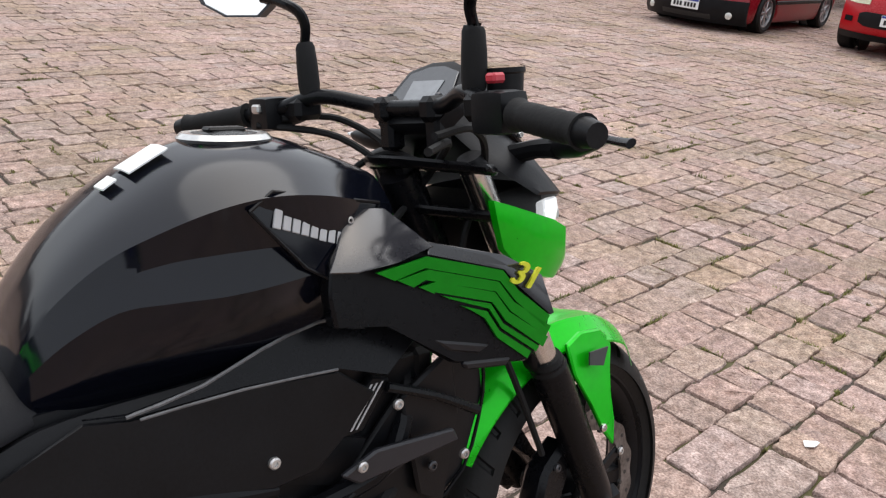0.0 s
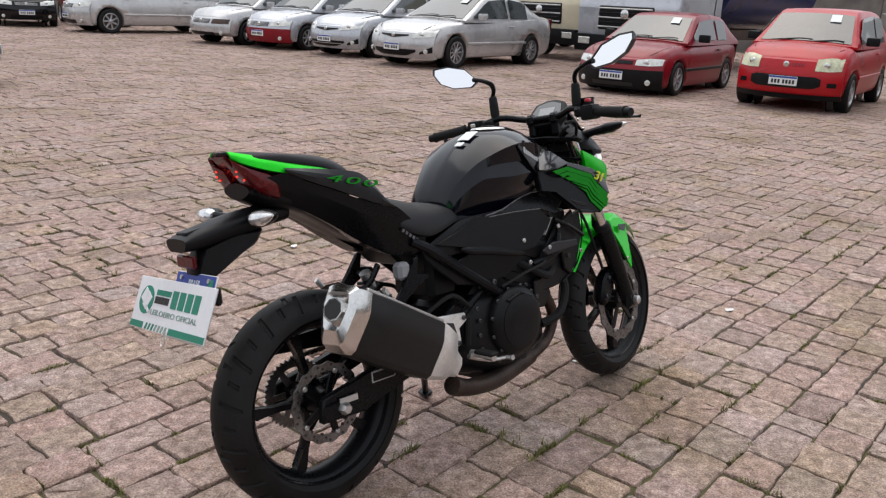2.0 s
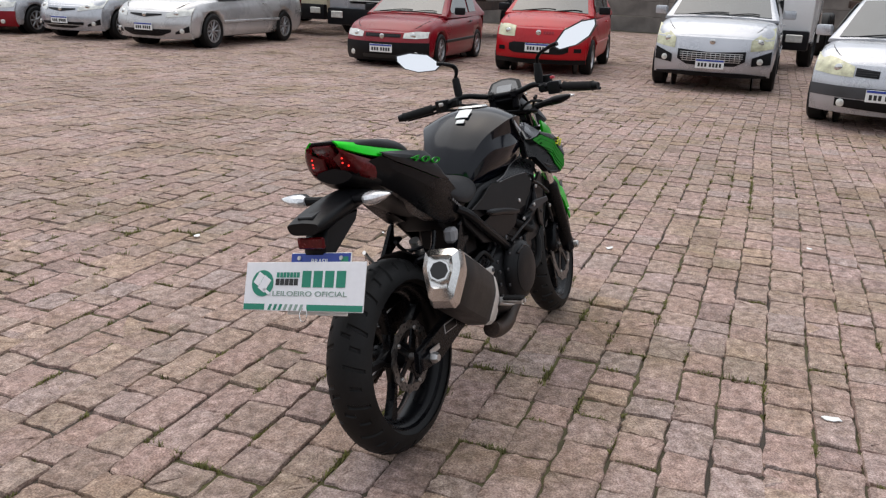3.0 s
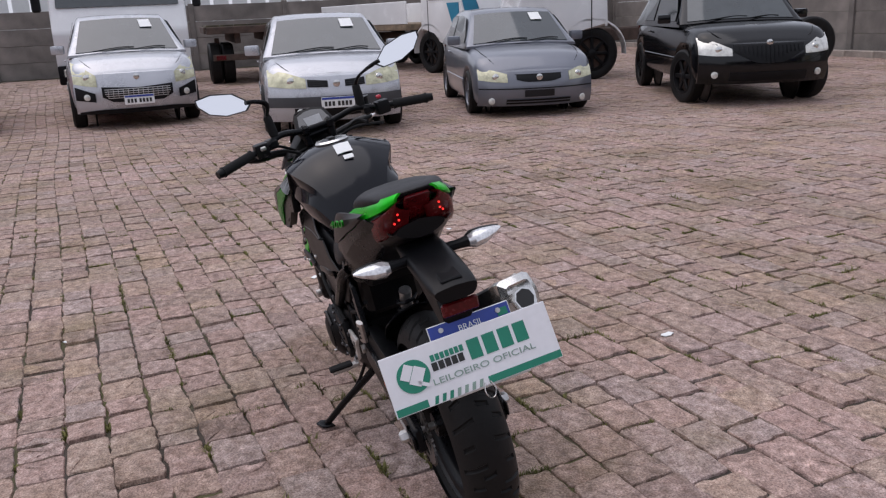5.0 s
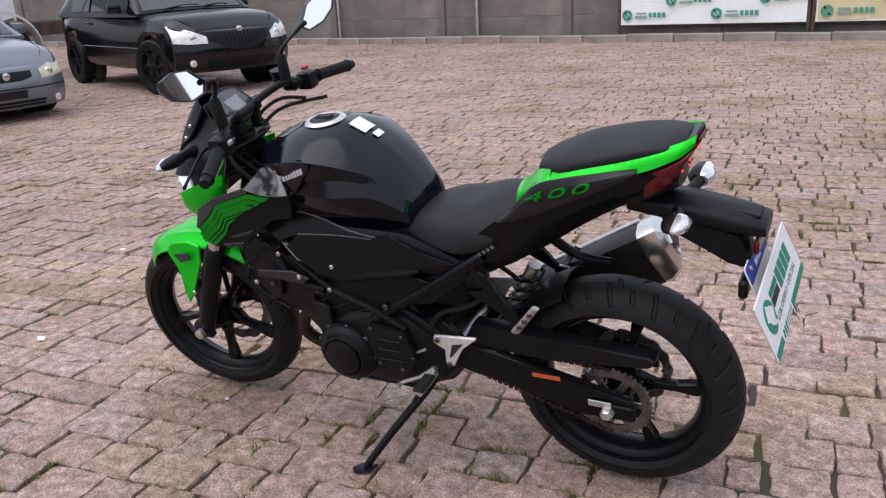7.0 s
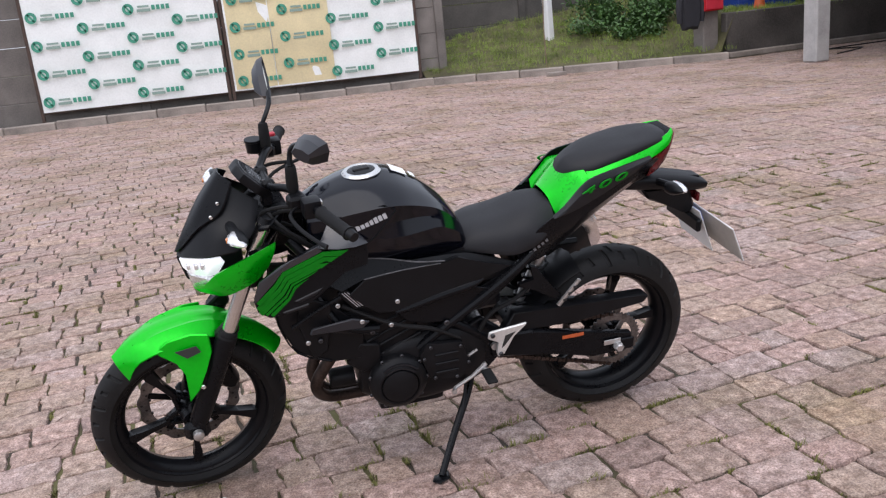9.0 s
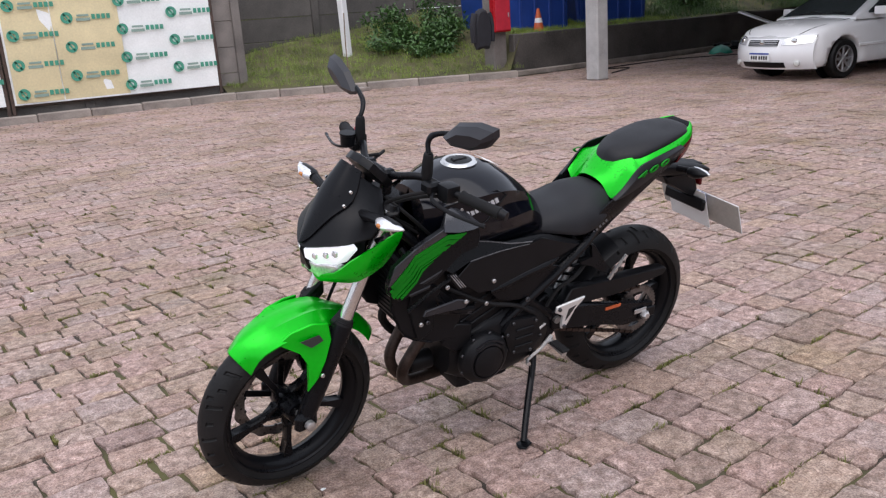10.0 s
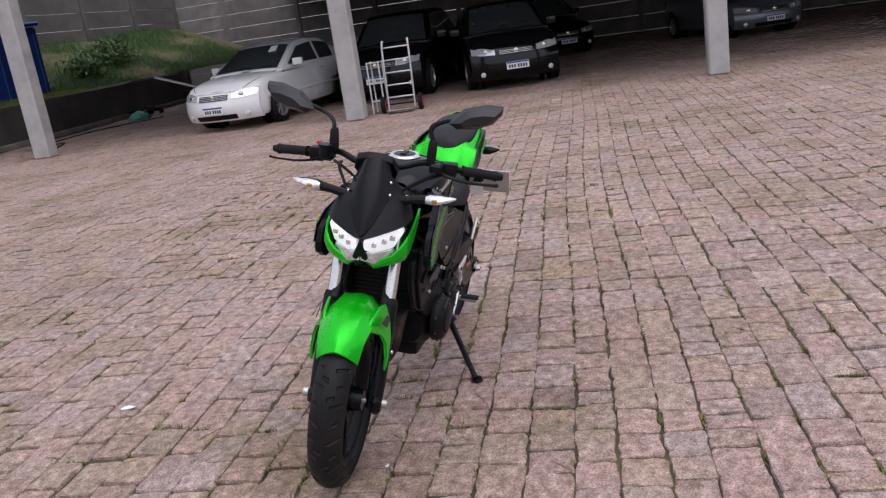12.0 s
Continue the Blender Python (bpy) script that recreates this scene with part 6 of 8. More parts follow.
    slide = Matrix.Translation((-.010, -.035, -.004) if s > 0 else (-.028, -.006, -.014))
    tip = slide @ Matrix.Translation((.94, s * .345, 1.18)) @ Matrix.Rotation(radians(10.5 if s > 0 else 11), 4, "Y") @ Matrix.Rotation(radians(s * 12), 4, "Z") @ Matrix.Translation((-.94, -s * .345, -1.18))
    bmesh.ops.transform(bm, matrix=tip, verts=bm.verts)
    ms = mp("mirror_shell", bm, "shell_black", "matt black angular mirror housing", front=True, angle=25)
    bm = B()
    bm.faces.new([bm.verts.new((.9285, s * (c.y + (p[1] - c.y) * .94), c.z + (p[2] - c.z) * .91)) for p in shell])
    bmesh.ops.transform(bm, matrix=tip, verts=bm.verts)
    mp("mirror_glass", bm, "mirror", "silvered mirror glass", up=ms, smooth=False)
mp("kill_switch", box(B(), (.925, -.232, 1.029), (.021, .016, .012), .003), "red", "red engine stop switch", front=True)
mp("switch_button", box(B(), (.902, .232, .998), (.012, .02, .014), .003), "steel", front=True)
# front brake reservoir on the right, cables and hoses
mp("brake_reservoir", lathe(B(), [(0, -.022), (.022, -.020), (.024, .012), (.026, .014), (.026, .020), (0, .020)], 20, pose(.990, -.190, 1.020, 90)), "plastic", front=True)
for pts in ([(.975, -.175, .99), (1.06, -.15, .99), (1.12, -.10, .93), (1.10, -.07, .78), (1.18, -.08, .62), (1.25, -.09, .44)],
            [(.965, .19, .99), (1.05, .16, .985), (1.09, .08, .93), (1.02, .05, .85), (.92, .08, .78)],
            [(.93, -.22, .98), (1.04, -.12, .97), (1.07, -.02, .90), (.98, -.03, .83)],
            [(.935, .215, .98), (1.03, .13, .96), (1.06, .03, .89), (.97, .04, .82)],
            [(1.06, -.05, .93), (1.07, .06, .94), (1.03, .12, .90), (.93, .10, .80)]):
    mp("control_cable", tube(B(), pts, .0055, 7, 6), "rubber", front=False)
mp("key_tag", box(B(), (1.058, .026, .990), (.014, .020, .030), .004), "yellow", "yellow plastic tag at the ignition", front=True)

# ---- meter, cowl, lamps ----
MM = pose(1.092, -.012, 1.012, 0, -46, 0) @ Matrix.Diagonal((.82, .72, .8, 1))
mt = part("meter", prism(B(), [MM @ Vector(p) for p in ((-.07, -.085, 0), (-.075, .085, 0), (-.02, .105, 0), (.05, .085, 0), (.07, .03, 0), (.07, -.03, 0), (.05, -.085, 0), (-.02, -.105, 0))], tuple((MM.to_3x3() @ Vector((0, 0, .034)))), .008, 2), M["plastic"], moto, "black instrument cluster with pale display", at=HEAD)
part("meter_face", prism(B(), [MM @ Vector(p) for p in ((-.055, -.065, .0345), (-.055, .065, .0345), (-.015, .085, .0345), (.04, .068, .0345), (.055, .02, .0345), (.055, -.02, .0345), (.04, -.068, .0345), (-.015, -.085, .0345))], tuple((MM.to_3x3() @ Vector((0, 0, .003)))), .001), M["meter_glass"], mt)
part("meter_screen", prism(B(), [MM @ Vector(p) for p in ((-.04, -.04, .038), (-.04, .04, .038), (.02, .045, .038), (.02, -.045, .038))], tuple((MM.to_3x3() @ Vector((0, 0, .001)))), 0), M["meter_screen"], mt)


def mirrored_rows(rows):
    """Rows over half the width, from the middle out, made whole."""
    out = []
    for r in rows:
        out.append([(x, -y, z) for x, y, z in reversed(r[1:])] + list(r))
    return out


rows = [[(1.314, 0, .834), (1.288, .068, .850), (1.240, .134, .870), (1.17, .154, .880)],
        [(1.270, 0, .896), (1.248, .062, .912), (1.190, .120, .925), (1.12, .135, .915)],
        [(1.218, 0, .970), (1.200, .050, .968), (1.150, .090, .955), (1.10, .105, .94)],
        [(1.158, 0, 1.036), (1.150, .028, 1.032), (1.118, .046, 1.006), (1.08, .060, .98)]]
g = [cr(r, 3) for r in mirrored_rows(rows)]
g = list(zip(*[cr(c, 3) for c in zip(*g)]))
mp("upper_cowl", sheet(B(), g, (-.006, 0, -.004)), "plastic", "matt black headlight cowl", front=True, angle=25)
rows = [[(1.318, 0, .845), (1.304, .018, .858), (1.292, .030, .874)],
        [(1.284, 0, .905), (1.268, .034, .916), (1.246, .058, .930)],
        [(1.232, 0, .985), (1.222, .040, .984), (1.184, .074, .972)],
        [(1.168, 0, 1.064), (1.163, .028, 1.060), (1.140, .046, 1.042)]]
g = [cr(r, 3) for r in mirrored_rows(rows)]
g = list(zip(*[cr(c, 3) for c in zip(*g)]))
mp("flyscreen", sheet(B(), g, (-.004, 0, -.003)), "satin_black", "dark smoked flyscreen", front=True, angle=25)
for s in (1, -1):
    bolt(1.218, s * .066, .958, .007, "chrome", front=True)
    bolt(1.194, s * .062, .993, .007, "chrome", front=True)
    lens = [(1.306, s * .010, .795), (1.312, s * .012, .830), (1.285, s * .070, .844), (1.240, s * .130, .864), (1.230, s * .141, .846), (1.252, s * .112, .798), (1.290, s * .050, .785)]
    hl = mp("headlamp", prism(B(), lens, (-.035, 0, 0), .004), "lamp_lens", "clear faceted headlamp", front=True)
    for k, (yy, zz) in enumerate(((.045, .812), (.078, .822), (.105, .832))):
        part("led_cell", box(B(), (1.2895 - .56 * (yy - .045), s * yy * .88, zz), (.012, .020, .018), .003), M["clear_lens"], hl)
    bm = prism(B(), [(1.300, s * .0, .757), (1.304, s * .0, .790), (1.290, s * .050, .780), (1.254, s * .106, .793), (1.240, s * .116, .768), (1.285, s * .055, .744)], (-.03, 0, 0), .003)
    mp("position_lamp", bm, "clear_lens", "clear lower lamp lens", front=True)
    rows = [[(1.288, s * .030, .745), (1.285, s * .045, .738), (1.275, s * .050, .728)],
            [(1.262, s * .105, .772), (1.255, s * .112, .755), (1.240, s * .108, .738)],
            [(1.232, s * .146, .818), (1.220, s * .151, .780), (1.200, s * .142, .745)],
            [(1.150, s * .157, .852), (1.140, s * .160, .815), (1.125, s * .151, .775)],
            [(1.060, s * .158, .884), (1.066, s * .158, .856), (1.085, s * .150, .812)]]
    g = [cr(r, 3) for r in rows]
    g = list(zip(*[cr(c, 2) for c in zip(*g)]))
    mp("green_cowl_side", sheet(B(), g, (-.004, -s * .008, 0)), "green", "glossy green side of the headlight cowl", front=True, angle=22)
    # indicator
    st_ = mp("indicator_stem", tube(B(), [(1.165, s * .08, .93), (1.165, s * .14, .943), (1.160, s * .182, .946)], [.016, .014, .017], 10, 2), "plastic", front=True)
    bm = B()
    ring = lambda y, a, b, dx, dz: [bm.verts.new((1.165 + dx + 1.1 * a * math.cos(q), s * (y - .014), .948 + dz + b * math.sin(q))) for q in (math.tau * k / 12 for k in range(12))]
    rr = [ring(.190, .014, .014, 0, 0), ring(.205, .021, .017, .002, .001), ring(.232, .023, .016, .002, .003), ring(.268, .014, .009, -.004, .008), ring(.288, .003, .003, -.010, .011)]
    for p, q in zip(rr, rr[1:]):
        for k in range(12):
            bm.faces.new((p[k], p[(k + 1) % 12], q[(k + 1) % 12], q[k]))
    bm.faces.new(rr[0])
    bm.faces.new(rr[-1])
    il = mp("indicator_lens", bm, "clear_lens", "clear pointed indicator lens", front=True)
    bm = B()
    rr = [ring(.186, .015, .015, -.002, 0), ring(.205, .018, .0185, -.005, .001), ring(.232, .020, .0175, -.005, .003), ring(.264, .013, .0105, -.009, .008), ring(.276, .004, .004, -.012, .010)]
    for p, q in zip(rr, rr[1:]):
        for k in range(12):
            bm.faces.new((p[k], p[(k + 1) % 12], q[(k + 1) % 12], q[k]))
    bm.faces.new(rr[0])
    bm.faces.new(rr[-1])
    mp("indicator_shell", bm, "plastic", "black back of the indicator", front=True)
    part("bulb", box(B(), (1.189, s * .208, .952), (.010, .018, .012), .003), M["amber"], il)
mp("lamp_bridge", prism(B(), [(1.30, -.03, .765), (1.318, 0, .835), (1.30, .03, .765), (1.285, 0, .735)], (-.05, 0, 0), .004), "plastic", front=True)
mp("lamp_backing", box(B(), (1.195, 0, .83), (.11, .17, .11), .03, seg=2), "plastic", front=True)
mp("horn", lathe(B(), [(0, -.02), (.035, -.02), (.042, .01), (.03, .02), (0, .02)], 18, pose(1.13, -.02, .70, 90, 0, 0)), "dark_metal", front=True)

# ---- front mudguard ----
bm = B()
g = []
na = 22
for i in range(na + 1):
    deg = 54 + 95 * i / na
    a = radians(deg)
    k = i / na
    wv = .066 + .020 * min(1, k * 3.2) - (.044 * max(0, k - .40) / .60)
    row = []
    for q in (-1, -.86, -.7, -.56, -.4, -.2, 0, .2, .4, .56, .7, .86, 1):
        rise = max(0.0, min(1.0, (k - .16) / .14)) * max(0.0, min(1.0, (.72 - k) / .2))
        ridge = .011 * rise * max(0.0, 1 - abs(abs(q) - .56) / .2)
        r = lerp([(51, .309), (63, .319), (87, .329), (108, .344), (149, .344)], deg) + .006 * (1 - abs(q)) + ridge - .034 * abs(q) ** 2.4 - .020 * max(0.0, .12 - k) / .12 * abs(q)
        row.append((FA[0] + r * math.cos(a), q * wv, FA[2] + r * math.sin(a)))
    g.append(row)
mud = mp("front_mudguard", sheet(bm, g, (0, 0, -.004)), "green", "glossy green front mudguard with raised ridges", front=True, angle=20)
for s in (1, -1):
    out = flip([(1.440, .074, .578), (1.400, .082, .606), (1.335, .088, .618), (1.285, .098, .610), (1.284, .114, .560), (1.312, .126, .505), (1.338, .130, .450), (1.372, .127, .412), (1.370, .128, .462), (1.366, .124, .510), (1.385, .110, .548), (1.425, .088, .565)], s)
    mp("mudguard_bracket", prism(B(), out, (0, -s * .010, 0), .003), "green", "green fang-shaped side of the mudguard", front=True, angle=25)
    mp("bracket_vent", prism(B(), flip([(1.385, .105, .583), (1.325, .110, .590), (1.315, .1165, .572), (1.355, .116, .560)], s), (0, s * .003, 0)), "print_black", front=True)
    bolt(1.328, s * .133, .462, .009, "chrome", front=True)
    mp("mudguard_stay", prism(B(), flip([(1.27, .10, .60), (1.20, .10, .655), (1.195, .10, .60), (1.245, .105, .545)], s), (0, -s * .03, 0), .006), "plastic", front=True)

# ---- tank ----
TS = [(.965, [(0, .938), (.055, .93), (.092, .898), (.098, .872), (.098, .85), (.092, .8), (.08, .755)]),
      (.905, [(0, .968), (.07, .956), (.132, .914), (.134, .88), (.136, .858), (.12, .8), (.1, .75)]),
      (.83, [(0, .993), (.086, .977), (.166, .936), (.16, .885), (.164, .852), (.142, .8), (.112, .745)]),
      (.76, [(0, .997), (.092, .981), (.178, .946), (.163, .888), (.172, .848), (.15, .797), (.114, .741)]),
      (.7, [(0, .986), (.09, .971), (.172, .94), (.153, .888), (.169, .846), (.15, .795), (.112, .739)]),
      (.645, [(0, .958), (.082, .945), (.148, .92), (.142, .885), (.16, .848), (.144, .793), (.11, .738)]),
      (.595, [(0, .922), (.072, .912), (.122, .894), (.130, .872), (.147, .846), (.134, .788), (.107, .738)]),
      (.55, [(0, .878), (.062, .87), (.1, .856), (.11, .84), (.124, .82), (.12, .774), (.104, .738)]),
      (.515, [(0, .828), (.054, .823), (.083, .814), (.094, .802), (.104, .788), (.105, .762), (.097, .738)]),
      (.5, [(0, .786), (.046, .783), (.068, .777), (.077, .77), (.087, .762), (.09, .75), (.085, .738)])]


def tank_section(sec):
    """Rounded above, a crease along the shoulder, a hollow flank, a second crease and a tucked foot."""
    out = cr([(y, z, 0) for y, z in sec[:3]], 4)
    for a, b in ((2, 3), (3, 4)):
        (ya, za), (yb, zb) = sec[a], sec[b]
        out += [Vector((ya + (yb - ya) * k / 3, za + (zb - za) * k / 3, 0)) for k in (1, 2, 3)]
    out += cr([(y, z, 0) for y, z in sec[4:]], 4)[1:]
    return [(v.x, v.y) for v in out]


tank = mp("fuel_tank", skin(B(), [(x, tank_section(sec)) for x, sec in TS], 5, 1), "gloss_black", "glossy black fuel tank with sharp creases", angle=21)
for s in (1, -1):
    kite = flip([(.727, .178, .934), (.757, .172, .951), (.918, .134, .912), (.892, .148, .868), (.830, .172, .836), (.790, .177, .862)], s)
    tp = mp("tank_panel", prism(B(), kite, (0, -s * .020, 0), .004, 2), "gloss_black", "black emblem panel on the tank shoulder", angle=25)
    rim = flip([(.727, .1785, .934), (.757, .173, .951), (.918, .1348, .912), (.892, .149, .868), (.830, .1725, .836), (.790, .1775, .862)], s)
    part("panel_edge", tube(B(), rim + rim[:1], .0022, 6, 1), M["satin_black"], tp)
cap = part("fuel_cap_ring", lathe(B(), [(.038, 0), (.056, 0), (.058, .004), (.052, .010), (.042, .010), (.038, .006)], 40, closed=True), M["chrome"], moto, "polished filler cap ring", at=pose(.785, 0, .9885, 0, 3, 0) @ pose(0, 0, 0, 90, 0, 0))
part("fuel_cap", lathe(B(), [(0, .006), (.04, .006), (.04, .010), (.02, .013), (0, .013)], 32), M["satin_black"], cap)
part("cap_flap", box(B(), (.0, .014, 0), (.05, .006, .024), .003), M["dark_metal"], cap)
g = [[(.700 - .046 * i / 3, -.038 + .052 * k / 2, .9925 - .50 * (.046 * i / 3) - (.0015 if k != 1 else 0)) for k in range(3)] for i in range(4)]
lb = mp("paper_label", sheet(B(), g, (0, 0, -.002)), "paper", "white paper sticker on the tank")
g = [[(.642 - .016 * i, -.032 + .032 * k / 2, .9618 - .0098 * i) for k in range(3)] for i in range(2)]
mp("paper_label", sheet(B(), g, (0, 0, -.002)), "paper", "small white sticker on the tank")
for s in (1, -1):
    # plain emblem strip on each shoulder of the tank
    u = Vector((-s * .912, .20, s * .385)).normalized()
    n = Vector((.22, s * .95, .20))
    n = (n - u * n.dot(u)).normalized()
    v = n.cross(u)
    em = Matrix(((u.x, v.x, n.x, .803), (u.y, v.y, n.y, s * .1665), (u.z, v.z, n.z, .9010), (0, 0, 0, 1)))
    for k in range(8):
        mp("emblem_bar", box(B(), ((k - 3.5) * .0138, (.002 if k in (0, 5) else 0), 0), (.0108, .021 if k in (0, 5) else .0155, .003), .0006, em), "paper_grey", smooth=False)


# ---- shrouds with green strips ----
def sy(x, z=0.8):
    """Half width of the shroud's face."""
    return .184 + .07 * (x - .82) - 1.0 * max(0.0, z - .855)


def band(pts, th):
    """The outline of a stripe of height th below the line pts, cut square at the bends."""
    low = [(x + th * (1.8 if i == 0 else -.7 if i == len(pts) - 1 else -.35), z - th) for i, (x, z) in enumerate(pts)]
    return pts + low[::-1]


SHROUD = [(.822, .862), (.878, .905), (.911, .899), (.944, .860), (1.065, .823), (1.125, .786), (1.145, .735), (1.138, .700), (1.105, .676), (1.038, .690), (.981, .703), (.888, .778), (.820, .782), (.814, .823)]
STRIPES = [([(.872, .843), (.944, .851), (1.058, .814), (1.084, .782), (1.139, .736)], .0135),
           ([(.900, .829), (.944, .8350), (1.051, .800), (1.076, .768), (1.141, .7205)], .0125),
           ([(.930, .815), (.956, .8175), (1.045, .787), (1.068, .756), (1.136, .706)], .0125),
           ([(.962, .7985), (1.038, .7730), (1.058, .742), (1.120, .696)], .0065),
           ([(.990, .780), (1.032, .7640), (1.052, .733), (1.106, .692)], .0090)]


def shroud(s):
    mp("radiator_shroud", prism(B(), [(x, s * sy(x, z), z) for x, z in SHROUD], (0, -s * .026, 0), .004), "satin_black", "black radiator shroud with green stripes", angle=20)
    top = [(.812, .852), (.872, .912), (.918, .906), (.956, .860), (.900, .850), (.850, .846)]
    mp("shroud_top", prism(B(), [(x, s * (sy(x, z) + .002), z) for x, z in top], (0, s * .004, .001), .0015), "gloss_grey", "glossy upper corner of the shroud")
    edge = [(.952, .866), (1.060, .834), (1.124, .796), (1.147, .738), (1.139, .737), (1.086, .786), (1.060, .816), (.944, .853)]
    mp("shroud_edge", prism(B(), [(x, s * (sy(x, z) + .002), z) for x, z in edge], (0, s * .003, 0), .001), "gloss_grey", "dark grey band along the shroud")
    for pts, th in STRIPES:
        mp("green_stripe", prism(B(), [(x, s * (sy(x, z) + .001), z) for x, z in band(pts, th)], (0, s * .0035, 0)), "green_deep", smooth=False)
    if s < 0:
        bm = B()
        for dx in (0, .003):
            text_mesh(bm, "31", .044, facing((1.090 + dx, s * (sy(1.09) + .008), .801), s, -25, 8), .002, .2)
        mp("race_number", bm, "yellow", "yellow numerals 31", smooth=False)
    for pl in ([(.952, .742), (1.040, .716), (1.020, .708), (.975, .722)], [(.995, .702), (1.075, .690), (1.066, .680), (1.000, .690)]):
        mp("shroud_fin", prism(B(), [(x, s * (sy(x) + .003), z) for x, z in pl], (0, -s * .012, 0), .003), "grey_panel")
    bolt(.866, s * (sy(.866, .900) + .004), .900, .006, "steel")
    # inner skin below the tank, then the plates laid over it
    rows = [[(.340, .128, .672), (.345, .134, .655), (.40, .134, .635)],
            [(.470, .122, .722), (.480, .138, .690), (.500, .138, .640)],
            [(.540, .120, .738), (.560, .140, .700), (.585, .140, .622)],
            [(.680, .122, .742), (.690, .144, .710), (.690, .142, .626)],
            [(.770, .130, .750), (.785, .148, .715), (.790, .138, .640)],
            [(.870, .142, .775), (.900, .148, .735), (.880, .135, .680)]]
    g = [cr(r, 3) for r in [flip(r, s) for r in rows]]
    g = list(zip(*[cr(c, 3) for c in zip(*g)]))
    mp("side_cover", sheet(B(), g, (0, -s * .006, 0)), "plastic", "matt black side cover", angle=25)
    yy = lambda x, z: s * (.156 + .04 * max(0, x - .75) - .55 * max(0, z - .722) - .10 * max(0, .50 - x))
    for nm, m_, pl in (("knee_plate", "satin_black", [(.545, .745), (.590, .737), (.671, .746), (.747, .765), (.826, .779), (.905, .776), (.960, .742), (.900, .700), (.832, .729), (.715, .735), (.600, .734)]),
                       ("side_blade", "plastic", [(.371, .681), (.461, .707), (.545, .742), (.590, .731), (.715, .731), (.832, .724), (.881, .684), (.842, .645), (.796, .606), (.741, .602), (.640, .628), (.566, .647), (.511, .649), (.440, .668)]),
                       ("lower_cover", "satin_black", [(.443, .615), (.511, .636), (.620, .612), (.740, .588), (.708, .552), (.660, .540), (.603, .532), (.547, .543)])):
        mp(nm, prism(B(), [(x, yy(x, z) - (s * .008 if nm == "lower_cover" else 0), z) for x, z in pl], (0, s * .005, 0), .002), m_, angle=20)
    # pale tubes paint the light caught along the cover's upper edges
    mp("cover_edge_glint", tube(B(), [(x, yy(x, z) + s * .0045, z) for x, z in ((.587, .737), (.671, .746), (.747, .765), (.826, .779), (.905, .776))], .0024, 6, 2), "glint_print_grey", "pale line painted as the highlight along the cover's edge")
    mp("cover_edge_glint", tube(B(), [(x, yy(x, z) + s * .0045, z) for x, z in ((.600, .732), (.715, .732), (.832, .726))], .0018, 6, 2), "glint_print_grey")
    mp("cover_ridge", tube(B(), [(x, yy(x, z) - s * .002, z) for x, z in ((.470, .655), (.511, .643), (.600, .628), (.690, .607), (.745, .596))], [.006, .013, .014, .013, .008], 10, 3), "satin_black")
    mp("gusset", prism(B(), flip([(.815, .153, .628), (.868, .154, .630), (.912, .155, .690), (.885, .154, .700)], s), (0, -s * .014, 0), .003), "plastic")
    for k in range(3):
        mp("gusset_print", prism(B(), flip([(.840 + .008 * k, .1545, .637), (.843 + .008 * k, .1545, .637), (.884 + .008 * k, .1550, .690), (.881 + .008 * k, .1550, .690)], s), (0, s * .001, 0)), "paper_grey", smooth=False)
    mp("side_fin", prism(B(), flip([(.826, .168, .588), (.876, .172, .609), (.997, .176, .601), (1.006, .176, .581), (.850, .170, .570)], s), (0, -s * .010, 0), .003), "shell_black", "angular grey-black fin beside the engine")
    mp("fin_strut", tube(B(), flip([(.903, .158, .682), (.980, .160, .648), (1.051, .158, .606)], s), [.007, .006, .008], 8, 2), "satin_black")
    for x, z in ((.915, .657), (.851, .597), (1.013, .559), (.764, .562), (.740, .637)):
        bolt(x, s * (.174 if x > .82 and z < .62 else .163), z, .009, "steel")


both(shroud)

